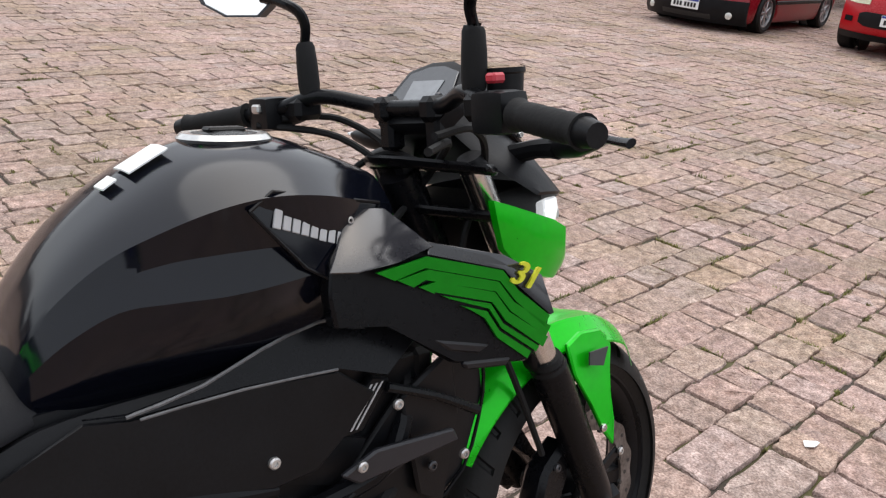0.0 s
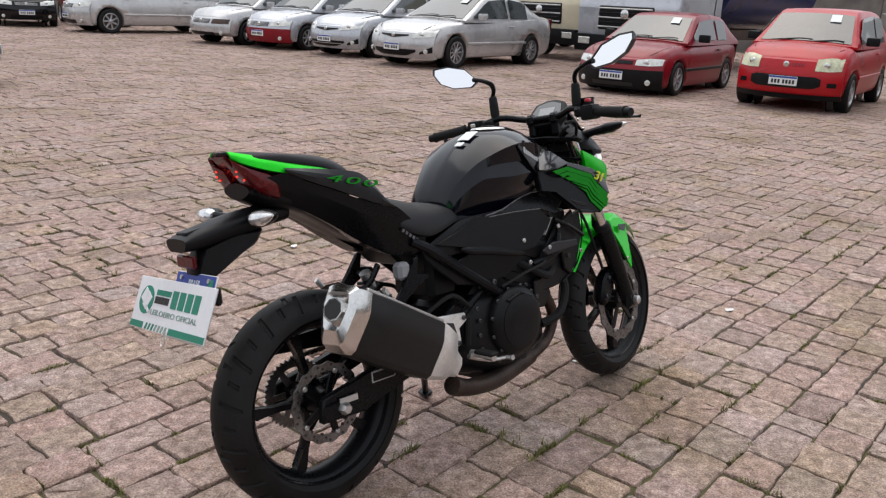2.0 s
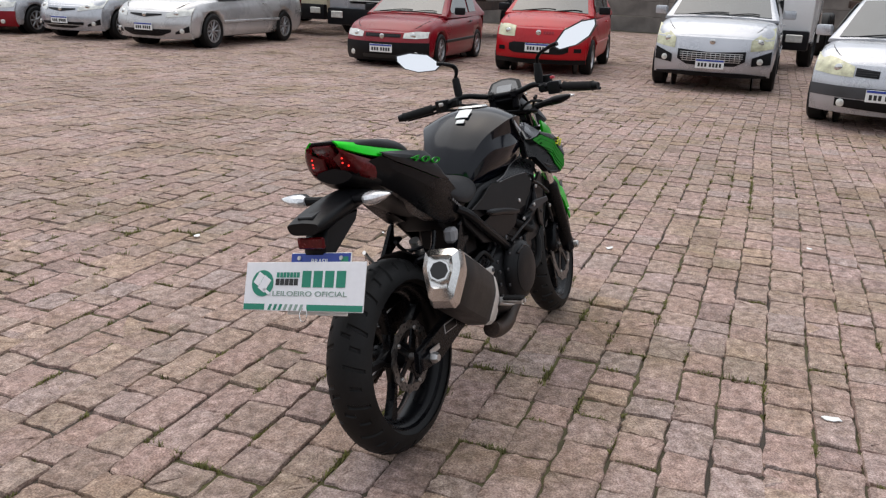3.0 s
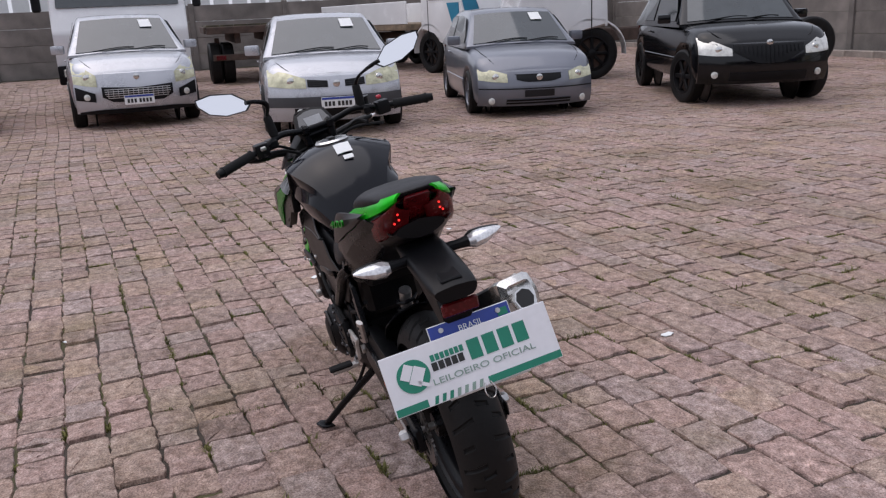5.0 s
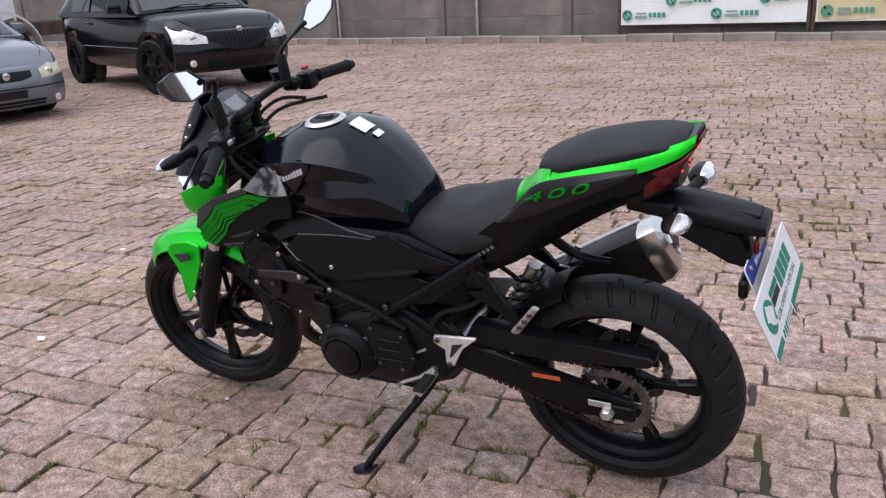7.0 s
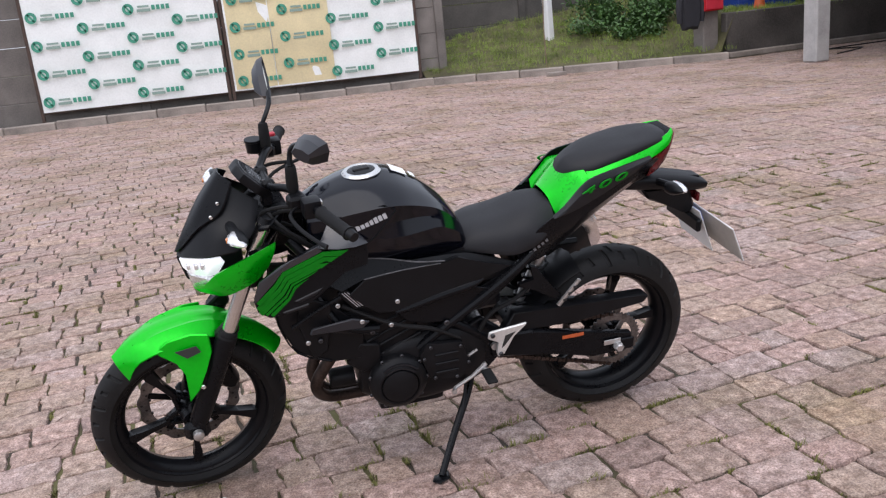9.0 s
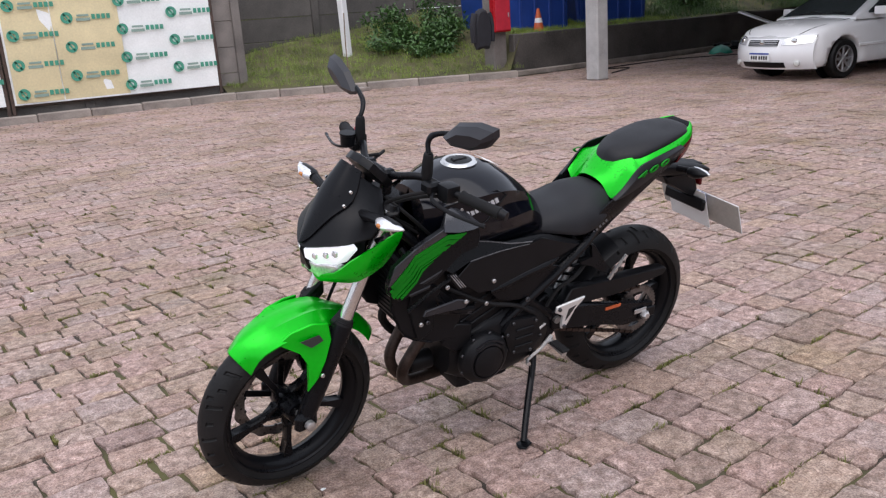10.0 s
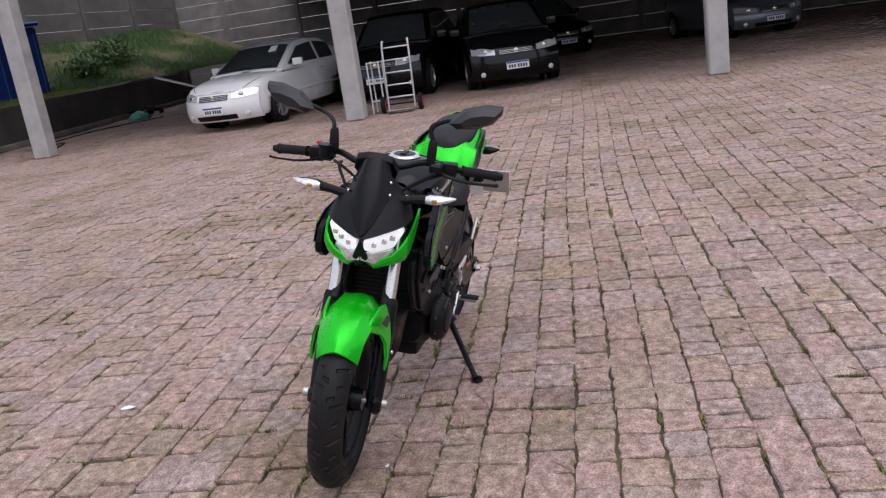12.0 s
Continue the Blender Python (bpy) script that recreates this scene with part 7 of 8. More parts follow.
# ---- frame ----
def frame_side(s):
    mp("frame_tube", tube(B(), [(1.02, s * .04, .83), (.92, s * .105, .72), (.82, s * .118, .66), (.72, s * .118, .585), (.60, s * .116, .520), (.50, s * .113, .455), (.43, s * .108, .40)], .0165, 12, 4), "satin_black")
    mp("frame_tube", tube(B(), [(.68, s * .138, .445), (.605, s * .146, .503), (.451, s * .148, .604), (.354, s * .146, .672), (.300, s * .128, .705)], .0155, 10, 4), "satin_black")
    mp("frame_tube", tube(B(), [(1.01, s * .04, .76), (.96, s * .12, .66), (.905, s * .150, .575), (.80, s * .14, .545)], .014, 10, 4), "satin_black")
    mp("inner_cover", prism(B(), flip([(.98, .125, .70), (.80, .128, .70), (.62, .124, .60), (.52, .118, .50), (.70, .122, .48), (.86, .126, .50), (.97, .124, .56)], s), (0, -s * .012, 0), .003), "plastic", "black plastic cover inside the frame")
    mp("seat_rail_cover", prism(B(), flip([(.52, .137, .600), (.37, .137, .668), (.33, .137, .680), (.34, .135, .645), (.46, .136, .545), (.56, .136, .525)], s), (0, -s * .012, 0), .003), "plastic")
    mp("pivot_plate", prism(B(), [(.47, s * .118, .50), (.53, s * .118, .47), (.51, s * .118, .33), (.46, s * .118, .29), (.39, s * .118, .36), (.40, s * .118, .44)], (0, -s * .022, 0), .006), "satin_black")
    mp("engine_bracket", prism(B(), [(.93, s * .150, .60), (.86, s * .150, .575), (.80, s * .150, .525), (.86, s * .150, .540), (.955, s * .150, .565)], (0, -s * .012, 0), .003), "grey_panel")
    for x, y, z, r in ((.593, .160, .531, .011), (.563, .1275, .520, .011), (.44, .1175, .40, .012), (.48, .1175, .33, .009), (.50, .1175, .44, .009), (.82, .150, .54, .009)):
        bolt(x, s * y, z, r)
    # rider's heel guard, peg and hanger
    hg = flip([(.458, .152, .464), (.332, .152, .476), (.336, .152, .466), (.378, .152, .438), (.408, .152, .374), (.428, .152, .368), (.434, .152, .386), (.424, .152, .425), (.462, .152, .440)], s)
    hp = mp("heel_guard", prism(B(), hg, (0, s * .010, 0), .003), "pale_alloy", "bare alloy heel guard plate")
    part("guard_slot", prism(B(), flip([(.405, .1625, .444), (.372, .1625, .452), (.408, .1625, .408), (.418, .1625, .400)], s), (0, s * .001, 0)), M["print_black"], hp)
    bolt(.447, s * .163, .452, .009)
    bolt(.420, s * .163, .380, .009)
    mp("footpeg", tube(B(), [(.475, s * .155, .335), (.478, s * .20, .333), (.480, s * .245, .330)], [.010, .012, .011], 10, 1), "steel")
    mp("footpeg_rubber", box(B(), (.478, s * .215, .342), (.034, .075, .012), .004), "rubber")
    if s > 0:
        mp("shift_lever", tube(B(), [(.470, .160, .355), (.52, .165, .318), (.575, .168, .292), (.585, .19, .290)], [.008, .006, .006, .008], 8, 2), "steel", "bare steel gear lever")
        mp("shift_rod", tube(B(), [(.495, .150, .405), (.575, .150, .362)], .0045, 8, 1), "steel")
    else:
        mp("brake_pedal", tube(B(), [(.455, -.165, .330), (.53, -.175, .300), (.60, -.178, .290), (.61, -.20, .290)], [.009, .007, .006, .009], 8, 2), "steel", "bare steel brake pedal")
        mp("master_cylinder", tube(B(), [(.468, -.150, .36), (.478, -.150, .44)], .012, 10, 1), "dark_metal")
    # passenger hanger and folded peg
    hang = flip([(.318, .138, .665), (.292, .138, .655), (.262, .142, .600), (.205, .146, .540), (.214, .146, .520), (.250, .146, .545), (.300, .142, .580), (.352, .136, .590), (.350, .136, .605), (.296, .140, .608)], s)
    mp("peg_hanger", prism(B(), hang, (0, -s * .014, 0), .004), "satin_black")
    pg = mp("passenger_peg", tube(B(), [(.222, s * .152, .512), (.158, s * .160, .596)], [.013, .011], 8, 1, .6), "steel", "folded alloy passenger peg")
    for k in range(3):
        t = .25 + .25 * k
        part("peg_slot", box(B(), (0, 0, 0), (.012, .004, .010), .001, pose(.222 - .064 * t, s * (.152 + .008 * t) + s * .008, .512 + .084 * t)), M["print_black"], pg)


both(frame_side)
mp("swing_axle", tube(B(), [(.43, -.14, .395), (.43, .14, .395)], .014, 12, 1), "steel")

# ---- engine ----
eng = mp("crankcase", skin(B(), [(.46, [(0, .46), (.09, .46), (.115, .42), (.12, .34), (.09, .27), (0, .26)]), (.54, [(0, .50), (.11, .49), (.14, .43), (.145, .33), (.10, .245), (0, .235)]), (.66, [(0, .50), (.12, .49), (.15, .43), (.15, .32), (.11, .235), (0, .225)]), (.78, [(0, .47), (.12, .46), (.14, .41), (.135, .31), (.10, .245), (0, .235)]), (.86, [(0, .40), (.09, .40), (.11, .37), (.11, .32), (.08, .28), (0, .275)])], 3, 3), "dark_metal", "black-painted engine case")
CY = pose(.745, 0, .44, 0, 22, 0)
mp("cylinder_block", box(B(), (0, 0, .07), (.175, .25, .15), .02, CY, 2), "dark_metal")
mp("cylinder_head", box(B(), (0, 0, .175), (.195, .27, .07), .02, CY, 2), "dark_metal")
mp("head_cover", box(B(), (0, 0, .235), (.165, .25, .07), .028, CY, 2), "dark_metal")
for k in range(4):
    mp("cooling_fin", box(B(), (0, 0, .02 + .032 * k), (.188, .262, .008), .003, CY), "dark_metal")
mp("sump", box(B(), (.70, 0, .225), (.22, .17, .06), .025, seg=2), "dark_metal")
mp("oil_filter", lathe(B(), [(0, 0), (.034, 0), (.034, .07), (.028, .08), (0, .08)], 20, pose(.87, 0, .30, 0, 0, -90)), "dark_metal")


def round_cover(c, r, s, name, ribs):
    bm = lathe(B(), [(r, 0), (r, s * .02), (r * .93, s * .032), (r * .72, s * .046), (r * .66, s * .046), (r * .62, s * .040), (0, s * .040)], 44, pose(*c))
    o = mp(name, bm, "dark_metal", "round black engine cover")
    for k in range(ribs):
        a = math.tau * (k + .5) / ribs
        bolt(c[0] + r * 1.0 * math.cos(a), c[1] + s * .018, c[2] + r * 1.0 * math.sin(a), .0075, up=o)
    return o


round_cover((.677, -.145, .390), .112, -1, "clutch_cover", 12)
mp("clutch_step", lathe(B(), [(.086, 0), (.085, -.008), (.070, -.012), (.030, -.013), (0, -.013)], 40, pose(.677, -.183, .390)), "dark_metal")
mp("cover_badge", prism(B(), [(.615, -.180, .470), (.680, -.180, .486), (.738, -.180, .462), (.718, -.180, .447), (.678, -.180, .462), (.632, -.180, .453)], (0, -.010, 0), .003), "satin_black")
for k in range(2):
    mp("cover_rib", tube(B(), [(.677 + (.076 + .014 * k) * math.cos(radians(a)), -.183 + .004 * k, .390 + (.076 + .014 * k) * math.sin(radians(a))) for a in (100, 130, 160, 190, 220)], .004, 6, 3), "dark_metal")
round_cover((.755, .140, .352), .092, 1, "alternator_cover", 9)
mp("alternator_step", lathe(B(), [(.055, 0), (.055, .012), (.04, .018), (0, .018)], 28, pose(.755, .178, .352)), "dark_metal")
for k in range(2):
    mp("cover_rib", tube(B(), [(.755 + (.062 + .014 * k) * math.cos(radians(a)), .184, .352 + (.062 + .014 * k) * math.sin(radians(a))) for a in (50, 80, 110, 140)], .0045, 6, 3), "grey_panel")
sc = mp("sprocket_cover", prism(B(), [(.545, .140, .455), (.660, .140, .470), (.685, .140, .430), (.655, .140, .340), (.56, .140, .320), (.52, .140, .37)], (0, .028, 0), .012, 2), "dark_metal")
for k in range(3):
    mp("cover_rib", box(B(), (.60, .170, .425 - .032 * k), (.075, .006, .008), .002), "dark_metal")
for x, z in ((.555, .445), (.65, .458), (.672, .42), (.57, .335), (.64, .345), (.53, .38)):
    bolt(x, .169, z, .007)
mp("drain_bolt", lathe(B(), [(0, 0), (.014, 0), (.014, -.014), (0, -.014)], 6, pose(.56, -.15, .30)), "steel")
for x, z in ((.52, .46), (.53, .42), (.525, .375), (.53, .33), (.60, .275), (.75, .49), (.80, .44)):
    bolt(x, -.148, z, .0085)
mp("throttle_body", box(B(), (.60, 0, .60), (.12, .24, .09), .02), "plastic")
mp("battery_box", box(B(), (.45, 0, .59), (.12, .18, .18), .02), "plastic", "black box under the rider seat")
mp("airbox", box(B(), (.66, 0, .69), (.34, .22, .12), .03, seg=2), "plastic")
mp("coolant_hose", tube(B(), [(.93, -.12, .52), (.86, -.15, .50), (.80, -.14, .53), (.75, -.12, .56)], .014, 10, 4), "rubber")
mp("clutch_cable", tube(B(), [(.93, -.10, .62), (.85, -.155, .555), (.74, -.165, .535), (.62, -.165, .51)], .005, 8, 5), "plastic")
for pts in ([(.55, .15, .46), (.64, .162, .52), (.76, .158, .56), (.90, .14, .64)], [(.48, .13, .46), (.44, .135, .52), (.36, .13, .55), (.28, .11, .60)], [(.50, -.14, .47), (.43, -.145, .52), (.36, -.135, .50), (.30, -.12, .46), (.22, -.11, .41)]):
    mp("wiring_hose", tube(B(), pts, .007, 8, 5), "rubber")
# radiator
rad = mp("radiator", box(B(), (.985, 0, .585), (.035, .26, .24), .008, pose(0, 0, 0)), "dark_metal", "black radiator behind the front wheel")
for k in range(14):
    part("radiator_fin", box(B(), (1.004, 0, .48 + .016 * k), (.004, .24, .004)), M["satin_black"], rad)
for s in (1, -1):
    mp("radiator_guard", prism(B(), flip([(1.02, .145, .70), (.93, .150, .655), (.955, .150, .505), (1.0, .145, .475), (1.035, .14, .60)], s), (0, -s * .012, 0), .004), "plastic")
    bolt(.975, s * .152, .545, .009)

    mp("radiator_duct", prism(B(), flip([(1.082, .126, .690), (1.092, .126, .610), (1.046, .130, .500), (.945, .136, .452), (.850, .136, .445), (.840, .138, .560), (.94, .140, .66)], s), (0, -s * .012, 0), .004), "plastic", "black plastic duct beside the radiator")
    mp("duct_edge", tube(B(), flip([(1.084, .129, .680), (1.088, .129, .610), (1.044, .133, .505), (.948, .139, .458)], s), .003, 6, 3), "satin_black")
    mp("engine_mount", prism(B(), flip([(.86, .140, .50), (.80, .146, .49), (.80, .146, .40), (.86, .132, .39), (.905, .126, .43)], s), (0, -s * .02, 0), .005), "dark_metal")
mp("front_hose", tube(B(), [(.99, -.10, .48), (.985, -.12, .42), (.93, -.13, .35), (.86, -.11, .33)], .015, 10, 4), "rubber", "black coolant hose ahead of the engine")

# ---- exhaust ----
for s in (1, -1):
    mp("header_pipe", tube(B(), [(.84, s * .055, .490), (.900, s * .058, .462), (.955, s * .055, .40), (.998, s * .045, .315), (.955, s * .02 - .02, .235), (.82, -.05 + s * .015, .205)], .0195, 14, 5), "header_steel", "heat-stained header pipe")
mp("collector", tube(B(), [(.86, -.045, .208), (.74, -.07, .200), (.60, -.115, .205), (.47, -.145, .225), (.40, -.160, .25)], [.030, .033, .030, .027, .027], 16, 4), "header_steel", "rust-brown collector pipe")
ED = Vector((-.322, -.062, .172))
E0 = Vector((.270, -.180, .402))
EU = ED.normalized()
ES = EU.cross(Vector((0, 0, 1))).normalized()
EV = ES.cross(EU).normalized()


def muff_ring(bm, u, w, h, shift=0.0):
    """A six-sided section across the silencer."""
    c = E0 + EU * u + EV * shift
    pts = [(-.42, .5), (.42, .5), (.5, .12), (.30, -.5), (-.30, -.5), (-.5, .12)]
    out = []
    for i, (a, b) in enumerate(pts):
        p, q = Vector((a, b)), Vector(pts[(i + 1) % 6])
        for t in (.12, .5, .88):
            m_ = (p + (q - p) * t) * 1.16
            out.append(bm.verts.new(c + ES * (m_.x * w) + EV * (m_.y * h)))
    return out


def muffler(name, rings, m, label, capped):
    bm = B()
    rs = [muff_ring(bm, *r) for r in rings]
    for a, b in zip(rs, rs[1:]):
        for k in range(len(a)):
            bm.faces.new((a[k], a[(k + 1) % len(a)], b[(k + 1) % len(b)], b[k]))
    if capped:
        bm.faces.new(rs[0])
        bm.faces.new(rs[-1])
    return mp(name, bm, m, label, angle=30)


LE_ = ED.length
muffler("silencer_cone", [(-.155, .052, .052, -.02), (-.12, .060, .070, -.015), (-.08, .094, .122, 0), (-.02, .112, .142, 0), (.005, .114, .146, 0)], "pale_alloy", "brushed steel front cone of the silencer", True)
muffler("silencer_body", [(.000, .110, .142, 0), (.006, .112, .146, 0), (LE_ * .62, .112, .148, 0), (LE_ - .035, .108, .144, 0), (LE_ - .030, .104, .140, 0)], "silencer_black", "matt black silencer body", True)
muffler("silencer_end", [(LE_ - .036, .110, .146, 0), (LE_ - .015, .112, .148, 0), (LE_ + .012, .100, .132, .006), (LE_ + .026, .070, .085, .012), (LE_ + .020, .050, .060, .014)], "chrome", "polished steel silencer end cap", True)
c = E0 + EU * (LE_ + .018) + EV * .014
mp("tail_pipe", tube(B(), [tuple(c - EU * .03), tuple(c + EU * .016)], [.034, .032], 8, 1), "chrome")
mp("tail_pipe_bore", tube(B(), [tuple(c + EU * .012), tuple(c + EU * .0175)], [.027, .027], 8, 1), "print_black")
a, b_ = E0 + EV * .089 + EU * .0 - ES * .036, E0 + EV * .089 + EU * (LE_ * .92) - ES * .036
mp("heat_shield", prism(B(), [tuple(a + ES * .010), tuple(a - ES * .012), tuple(b_ - ES * .008), tuple(b_ + ES * .006)], tuple(EV * -.010), .003), "steel", "pale steel strip along the silencer")
mp("silencer_clamp", tube(B(), [(.41, -.158, .245), (.375, -.165, .262)], .029, 16, 1), "header_steel")
mp("silencer_bracket", prism(B(), [(.20, -.142, .545), (.235, -.142, .54), (.17, -.185, .49), (.13, -.185, .505)], (0, .01, 0), .002), "steel")

# ---- swing arm, shock, guards ----
def arm(s):
    y = s * .105
    mp("swing_arm", prism(B(), [(.45, y, .428), (.30, y, .420), (.10, y, .370), (-.055, y, .340), (-.065, y, .272), (.08, y, .268), (.25, y, .320), (.44, y, .350)], (0, s * .026, 0), .006), "satin_black", "black box-section swing arm")
    mp("axle_adjuster", box(B(), (-.02, y + s * .030, .303), (.085, .008, .042), .004), "satin_black")
    mp("axle_nut", lathe(B(), [(0, 0), (.018, 0), (.018, s * .014), (.012, s * .022), (0, s * .022)], 6, pose(0, y + s * .034, .303)), "steel")
    mp("adjuster_plate", box(B(), (.02, y + s * .034, .322), (.06, .004, .018), .001, None), "steel")


both(arm)
mp("rear_axle", tube(B(), [(0, -.14, .303), (0, .14, .303)], .011, 12, 1), "steel")
mp("arm_bridge", box(B(), (.33, 0, .40), (.07, .22, .06), .015), "satin_black")
mp("arm_label", box(B(), (.16, .1325, .372), (.075, .002, .012), 0, pose(0, 0, 0)), "orange", "orange warning label on the swing arm")
pl = mp("arm_plate", box(B(), (.150, -.1325, .355), (.084, .0025, .032), .001), "paper_grey", "small plate with a pale rim on the swing arm")
part("plate_field", box(B(), (.150, -.1342, .355), (.076, .0015, .024), 0), M["satin_black"], pl)
mp("shock_spring", tube(B(), [(.33 + .03 * math.cos(a * .9) - .0022 * a, .03 * math.sin(a * .9), .40 + .0042 * a) for a in range(0, 48)], .0055, 7, 1), "satin_black", "black coil spring")
mp("shock_body", tube(B(), [(.33, 0, .40), (.22, 0, .62)], .018, 12, 1), "steel")
mp("chain_guard", prism(B(), [(.36, .118, .492), (.20, .118, .480), (-.10, .118, .470), (-.118, .118, .458), (-.10, .118, .436), (.15, .118, .414), (.40, .118, .418)], (0, -.045, 0), .005), "plastic", "black plastic chain guard")
g = []
for i in range(15):
    a = radians(30 + 38 * i / 14)
    g.append([(.332 * math.cos(a) * (1 if abs(q) < .9 else .965), q * .088, .303 + .332 * math.sin(a) - .03 * q * q) for q in (-1, -.7, 0, .7, 1)])
mp("rear_hugger", sheet(B(), g, (0, 0, -.004)), "plastic", "black inner rear mudguard")
mp("inner_guard", prism(B(), [(.36, -.085, .62), (.30, -.085, .63), (.25, -.085, .68), (.22, -.085, .74), (.34, -.085, .72)], (0, .17, 0), .01), "plastic")
mp("rear_reservoir", box(B(), (.262, -.118, .625), (.045, .04, .05), .010), "tarp", "pale brake fluid reservoir")
bm = tube(B(), [(.20, -.09, .65), (.14, -.105, .60), (.05, -.10, .595)], [.014, .012, .010], 8, 3, .6)
mp("grab_bracket", bm, "satin_black")

# ---- seats and tail ----
SS = [(.520, [(0, .772), (.05, .770), (.085, .760), (.100, .742), (.09, .73), (0, .725)]),
      (.45, [(0, .794), (.06, .792), (.110, .778), (.132, .742), (.12, .722), (0, .715)]),
      (.37, [(0, .806), (.07, .803), (.128, .778), (.147, .730), (.13, .706), (0, .70)]),
      (.305, [(0, .826), (.075, .821), (.127, .789), (.148, .746), (.13, .720), (0, .71)]),
      (.262, [(0, .834), (.068, .828), (.113, .798), (.140, .762), (.12, .742), (0, .73)]),
      (.222, [(0, .838), (.058, .831), (.096, .806), (.120, .772), (.09, .758), (0, .74)])]
mp("rider_seat", skin(B(), SS, 4, 3), "seat", "black vinyl rider seat", angle=40)
PS = [(.178, [(0, .888), (.010, .884), (.016, .877), (.014, .871), (.008, .866), (0, .862)]),
      (.160, [(0, .934), (.030, .926), (.052, .912), (.048, .886), (.03, .870), (0, .862)]),
      (.108, [(0, .955), (.05, .950), (.086, .933), (.092, .908), (.07, .888), (0, .88)]),
      (.045, [(0, .965), (.066, .961), (.100, .946), (.104, .924), (.08, .90), (0, .90)]),
      (-.06, [(0, .966), (.064, .963), (.096, .957), (.098, .935), (.07, .92), (0, .92)]),
      (-.140, [(0, .966), (.052, .963), (.078, .954), (.080, .942), (.06, .931), (0, .926)]),
      (-.172, [(0, .958), (.038, .956), (.055, .949), (.055, .940), (.04, .935), (0, .932)])]
mp("passenger_seat", skin(B(), PS, 4, 3), "seat", "black vinyl passenger seat", angle=40)

rows = [[(.230, 0, .855), (.224, .055, .842), (.214, .100, .800), (.210, .1370, .828)],
        [(.206, 0, .868), (.200, .055, .866), (.190, .098, .846), (.176, .1390, .864)],
        [(.172, 0, .902), (.165, .050, .905), (.152, .090, .898), (.146, .1420, .892)],
        [(.138, 0, .930), (.128, .046, .938), (.120, .082, .924), (.114, .1200, .900)]]
g = [cr(q, 4) for q in mirrored_rows(rows)]
g = list(zip(*[cr(c, 4) for c in zip(*g)]))
mp("tail_front", sheet(B(), g, (-.003, 0, -.004)), "green", "green saddle of the tail between the seats", angle=30)


def tail(s):
    rows = [[(.114, .086, .920), (.116, .112, .906), (.118, .1325, .892)],
            [(.06, .094, .934), (.06, .114, .916), (.06, .1325, .897)],
            [(.0, .096, .940), (0, .113, .922), (0, .127, .904)],
            [(-.10, .085, .950), (-.10, .099, .934), (-.10, .108, .914)],
            [(-.165, .066, .957), (-.165, .079, .943), (-.165, .084, .929)],
            [(-.194, .040, .963), (-.194, .052, .953), (-.193, .054, .944)]]
    g = [cr(r, 3) for r in [flip(r, s) for r in rows]]
    g = list(zip(*[cr(c, 3) for c in zip(*g)]))
    mp("tail_cowl", sheet(B(), g, (0, -s * .006, -.002)), "green", "glossy green tail cowl", angle=30)
    # grey blade with the numerals, and the black underside tucked in below it
    edge = [(-.085, .128, .9535, .9440), (-.03, .138, .9475, .9160), (.03, .147, .9390, .8910), (.085, .153, .9300, .8670), (.130, .156, .9180, .8480), (.165, .157, .8900, .8340), (.205, .156, .8450, .8200), (.240, .151, .8150, .8110)]
    g = [[(x, s * (y - .012), zt), (x, s * (y - .002), zt * .7 + zb * .3), (x, s * y, zt * .4 + zb * .6), (x, s * (y - .004), zb)] for x, y, zt, zb in edge]
    g = list(zip(*[cr(c, 2) for c in zip(*g)]))
    mp("tail_side", sheet(B(), g, (0, -s * .006, 0)), "grey_panel", "dark grey tail side panel", angle=25)
    under = [(-.150, .088, .925, .896, .060), (-.085, .116, .942, .868, .074), (-.03, .128, .914, .842, .080), (.03, .137, .889, .808, .084), (.085, .143, .865, .772, .086), (.130, .146, .846, .740, .088), (.165, .147, .832, .718, .092), (.205, .146, .820, .694, .096), (.247, .143, .812, .672, .104), (.300, .140, .768, .662, .116), (.350, .138, .716, .676, .126)]
    g = [[(x, s * y, zt), (x, s * (y - .004), zt * .65 + zb * .35), (x, s * (y * .5 + yb * .5), zt * .3 + zb * .7), (x, s * yb, zb), (x, s * yb * .4, zb + .006)] for x, y, zt, zb, yb in under]
    g = list(zip(*[cr(c, 2) for c in zip(*g)]))
    mp("tail_underside", sheet(B(), g, (0, -s * .004, 0)), "satin_black", "glossy black lower tail panel", angle=28)
    for k in range(6):
        mp("tail_print", box(B(), (0, 0, 0), (.0085, .0015, .009), 0, pose(.262 + .0125 * k, s * (.1435 - .0006 * k), .742 - .0085 * k, 0, 34, 0)), "glint_print_grey", smooth=False)
    # wide numerals on the tail panel
    m4 = facing((.088, s * .1565, .902), s, -13.0, 4) @ Matrix.Diagonal((2.7, .80, 1, 1))
    for k, digit in enumerate("400"):
        bm = B()
        text_mesh(bm, digit, .034, m4 @ Matrix.Translation(((k - 1) * .0205, 0, 0)), .0025, .25)
        mp("model_number", bm, "green_deep", "green numeral of the number 400", smooth=False)
    rows = [[(-.205, .030, .950), (-.20, .052, .944), (-.190, .050, .928), (-.18, .02, .915)],
            [(-.165, .070, .926), (-.165, .086, .915), (-.148, .082, .870), (-.14, .03, .862)],
            [(-.105, .098, .906), (-.105, .104, .895), (-.096, .098, .850), (-.09, .04, .842)]]
    g = [cr(r, 3) for r in [flip(r, s) for r in rows]]
    g = list(zip(*[cr(c, 3) for c in zip(*g)]))
    tl = mp("tail_light", sheet(B(), g, (.006, -s * .004, 0)), "red_lens", "dark red tail light lens")
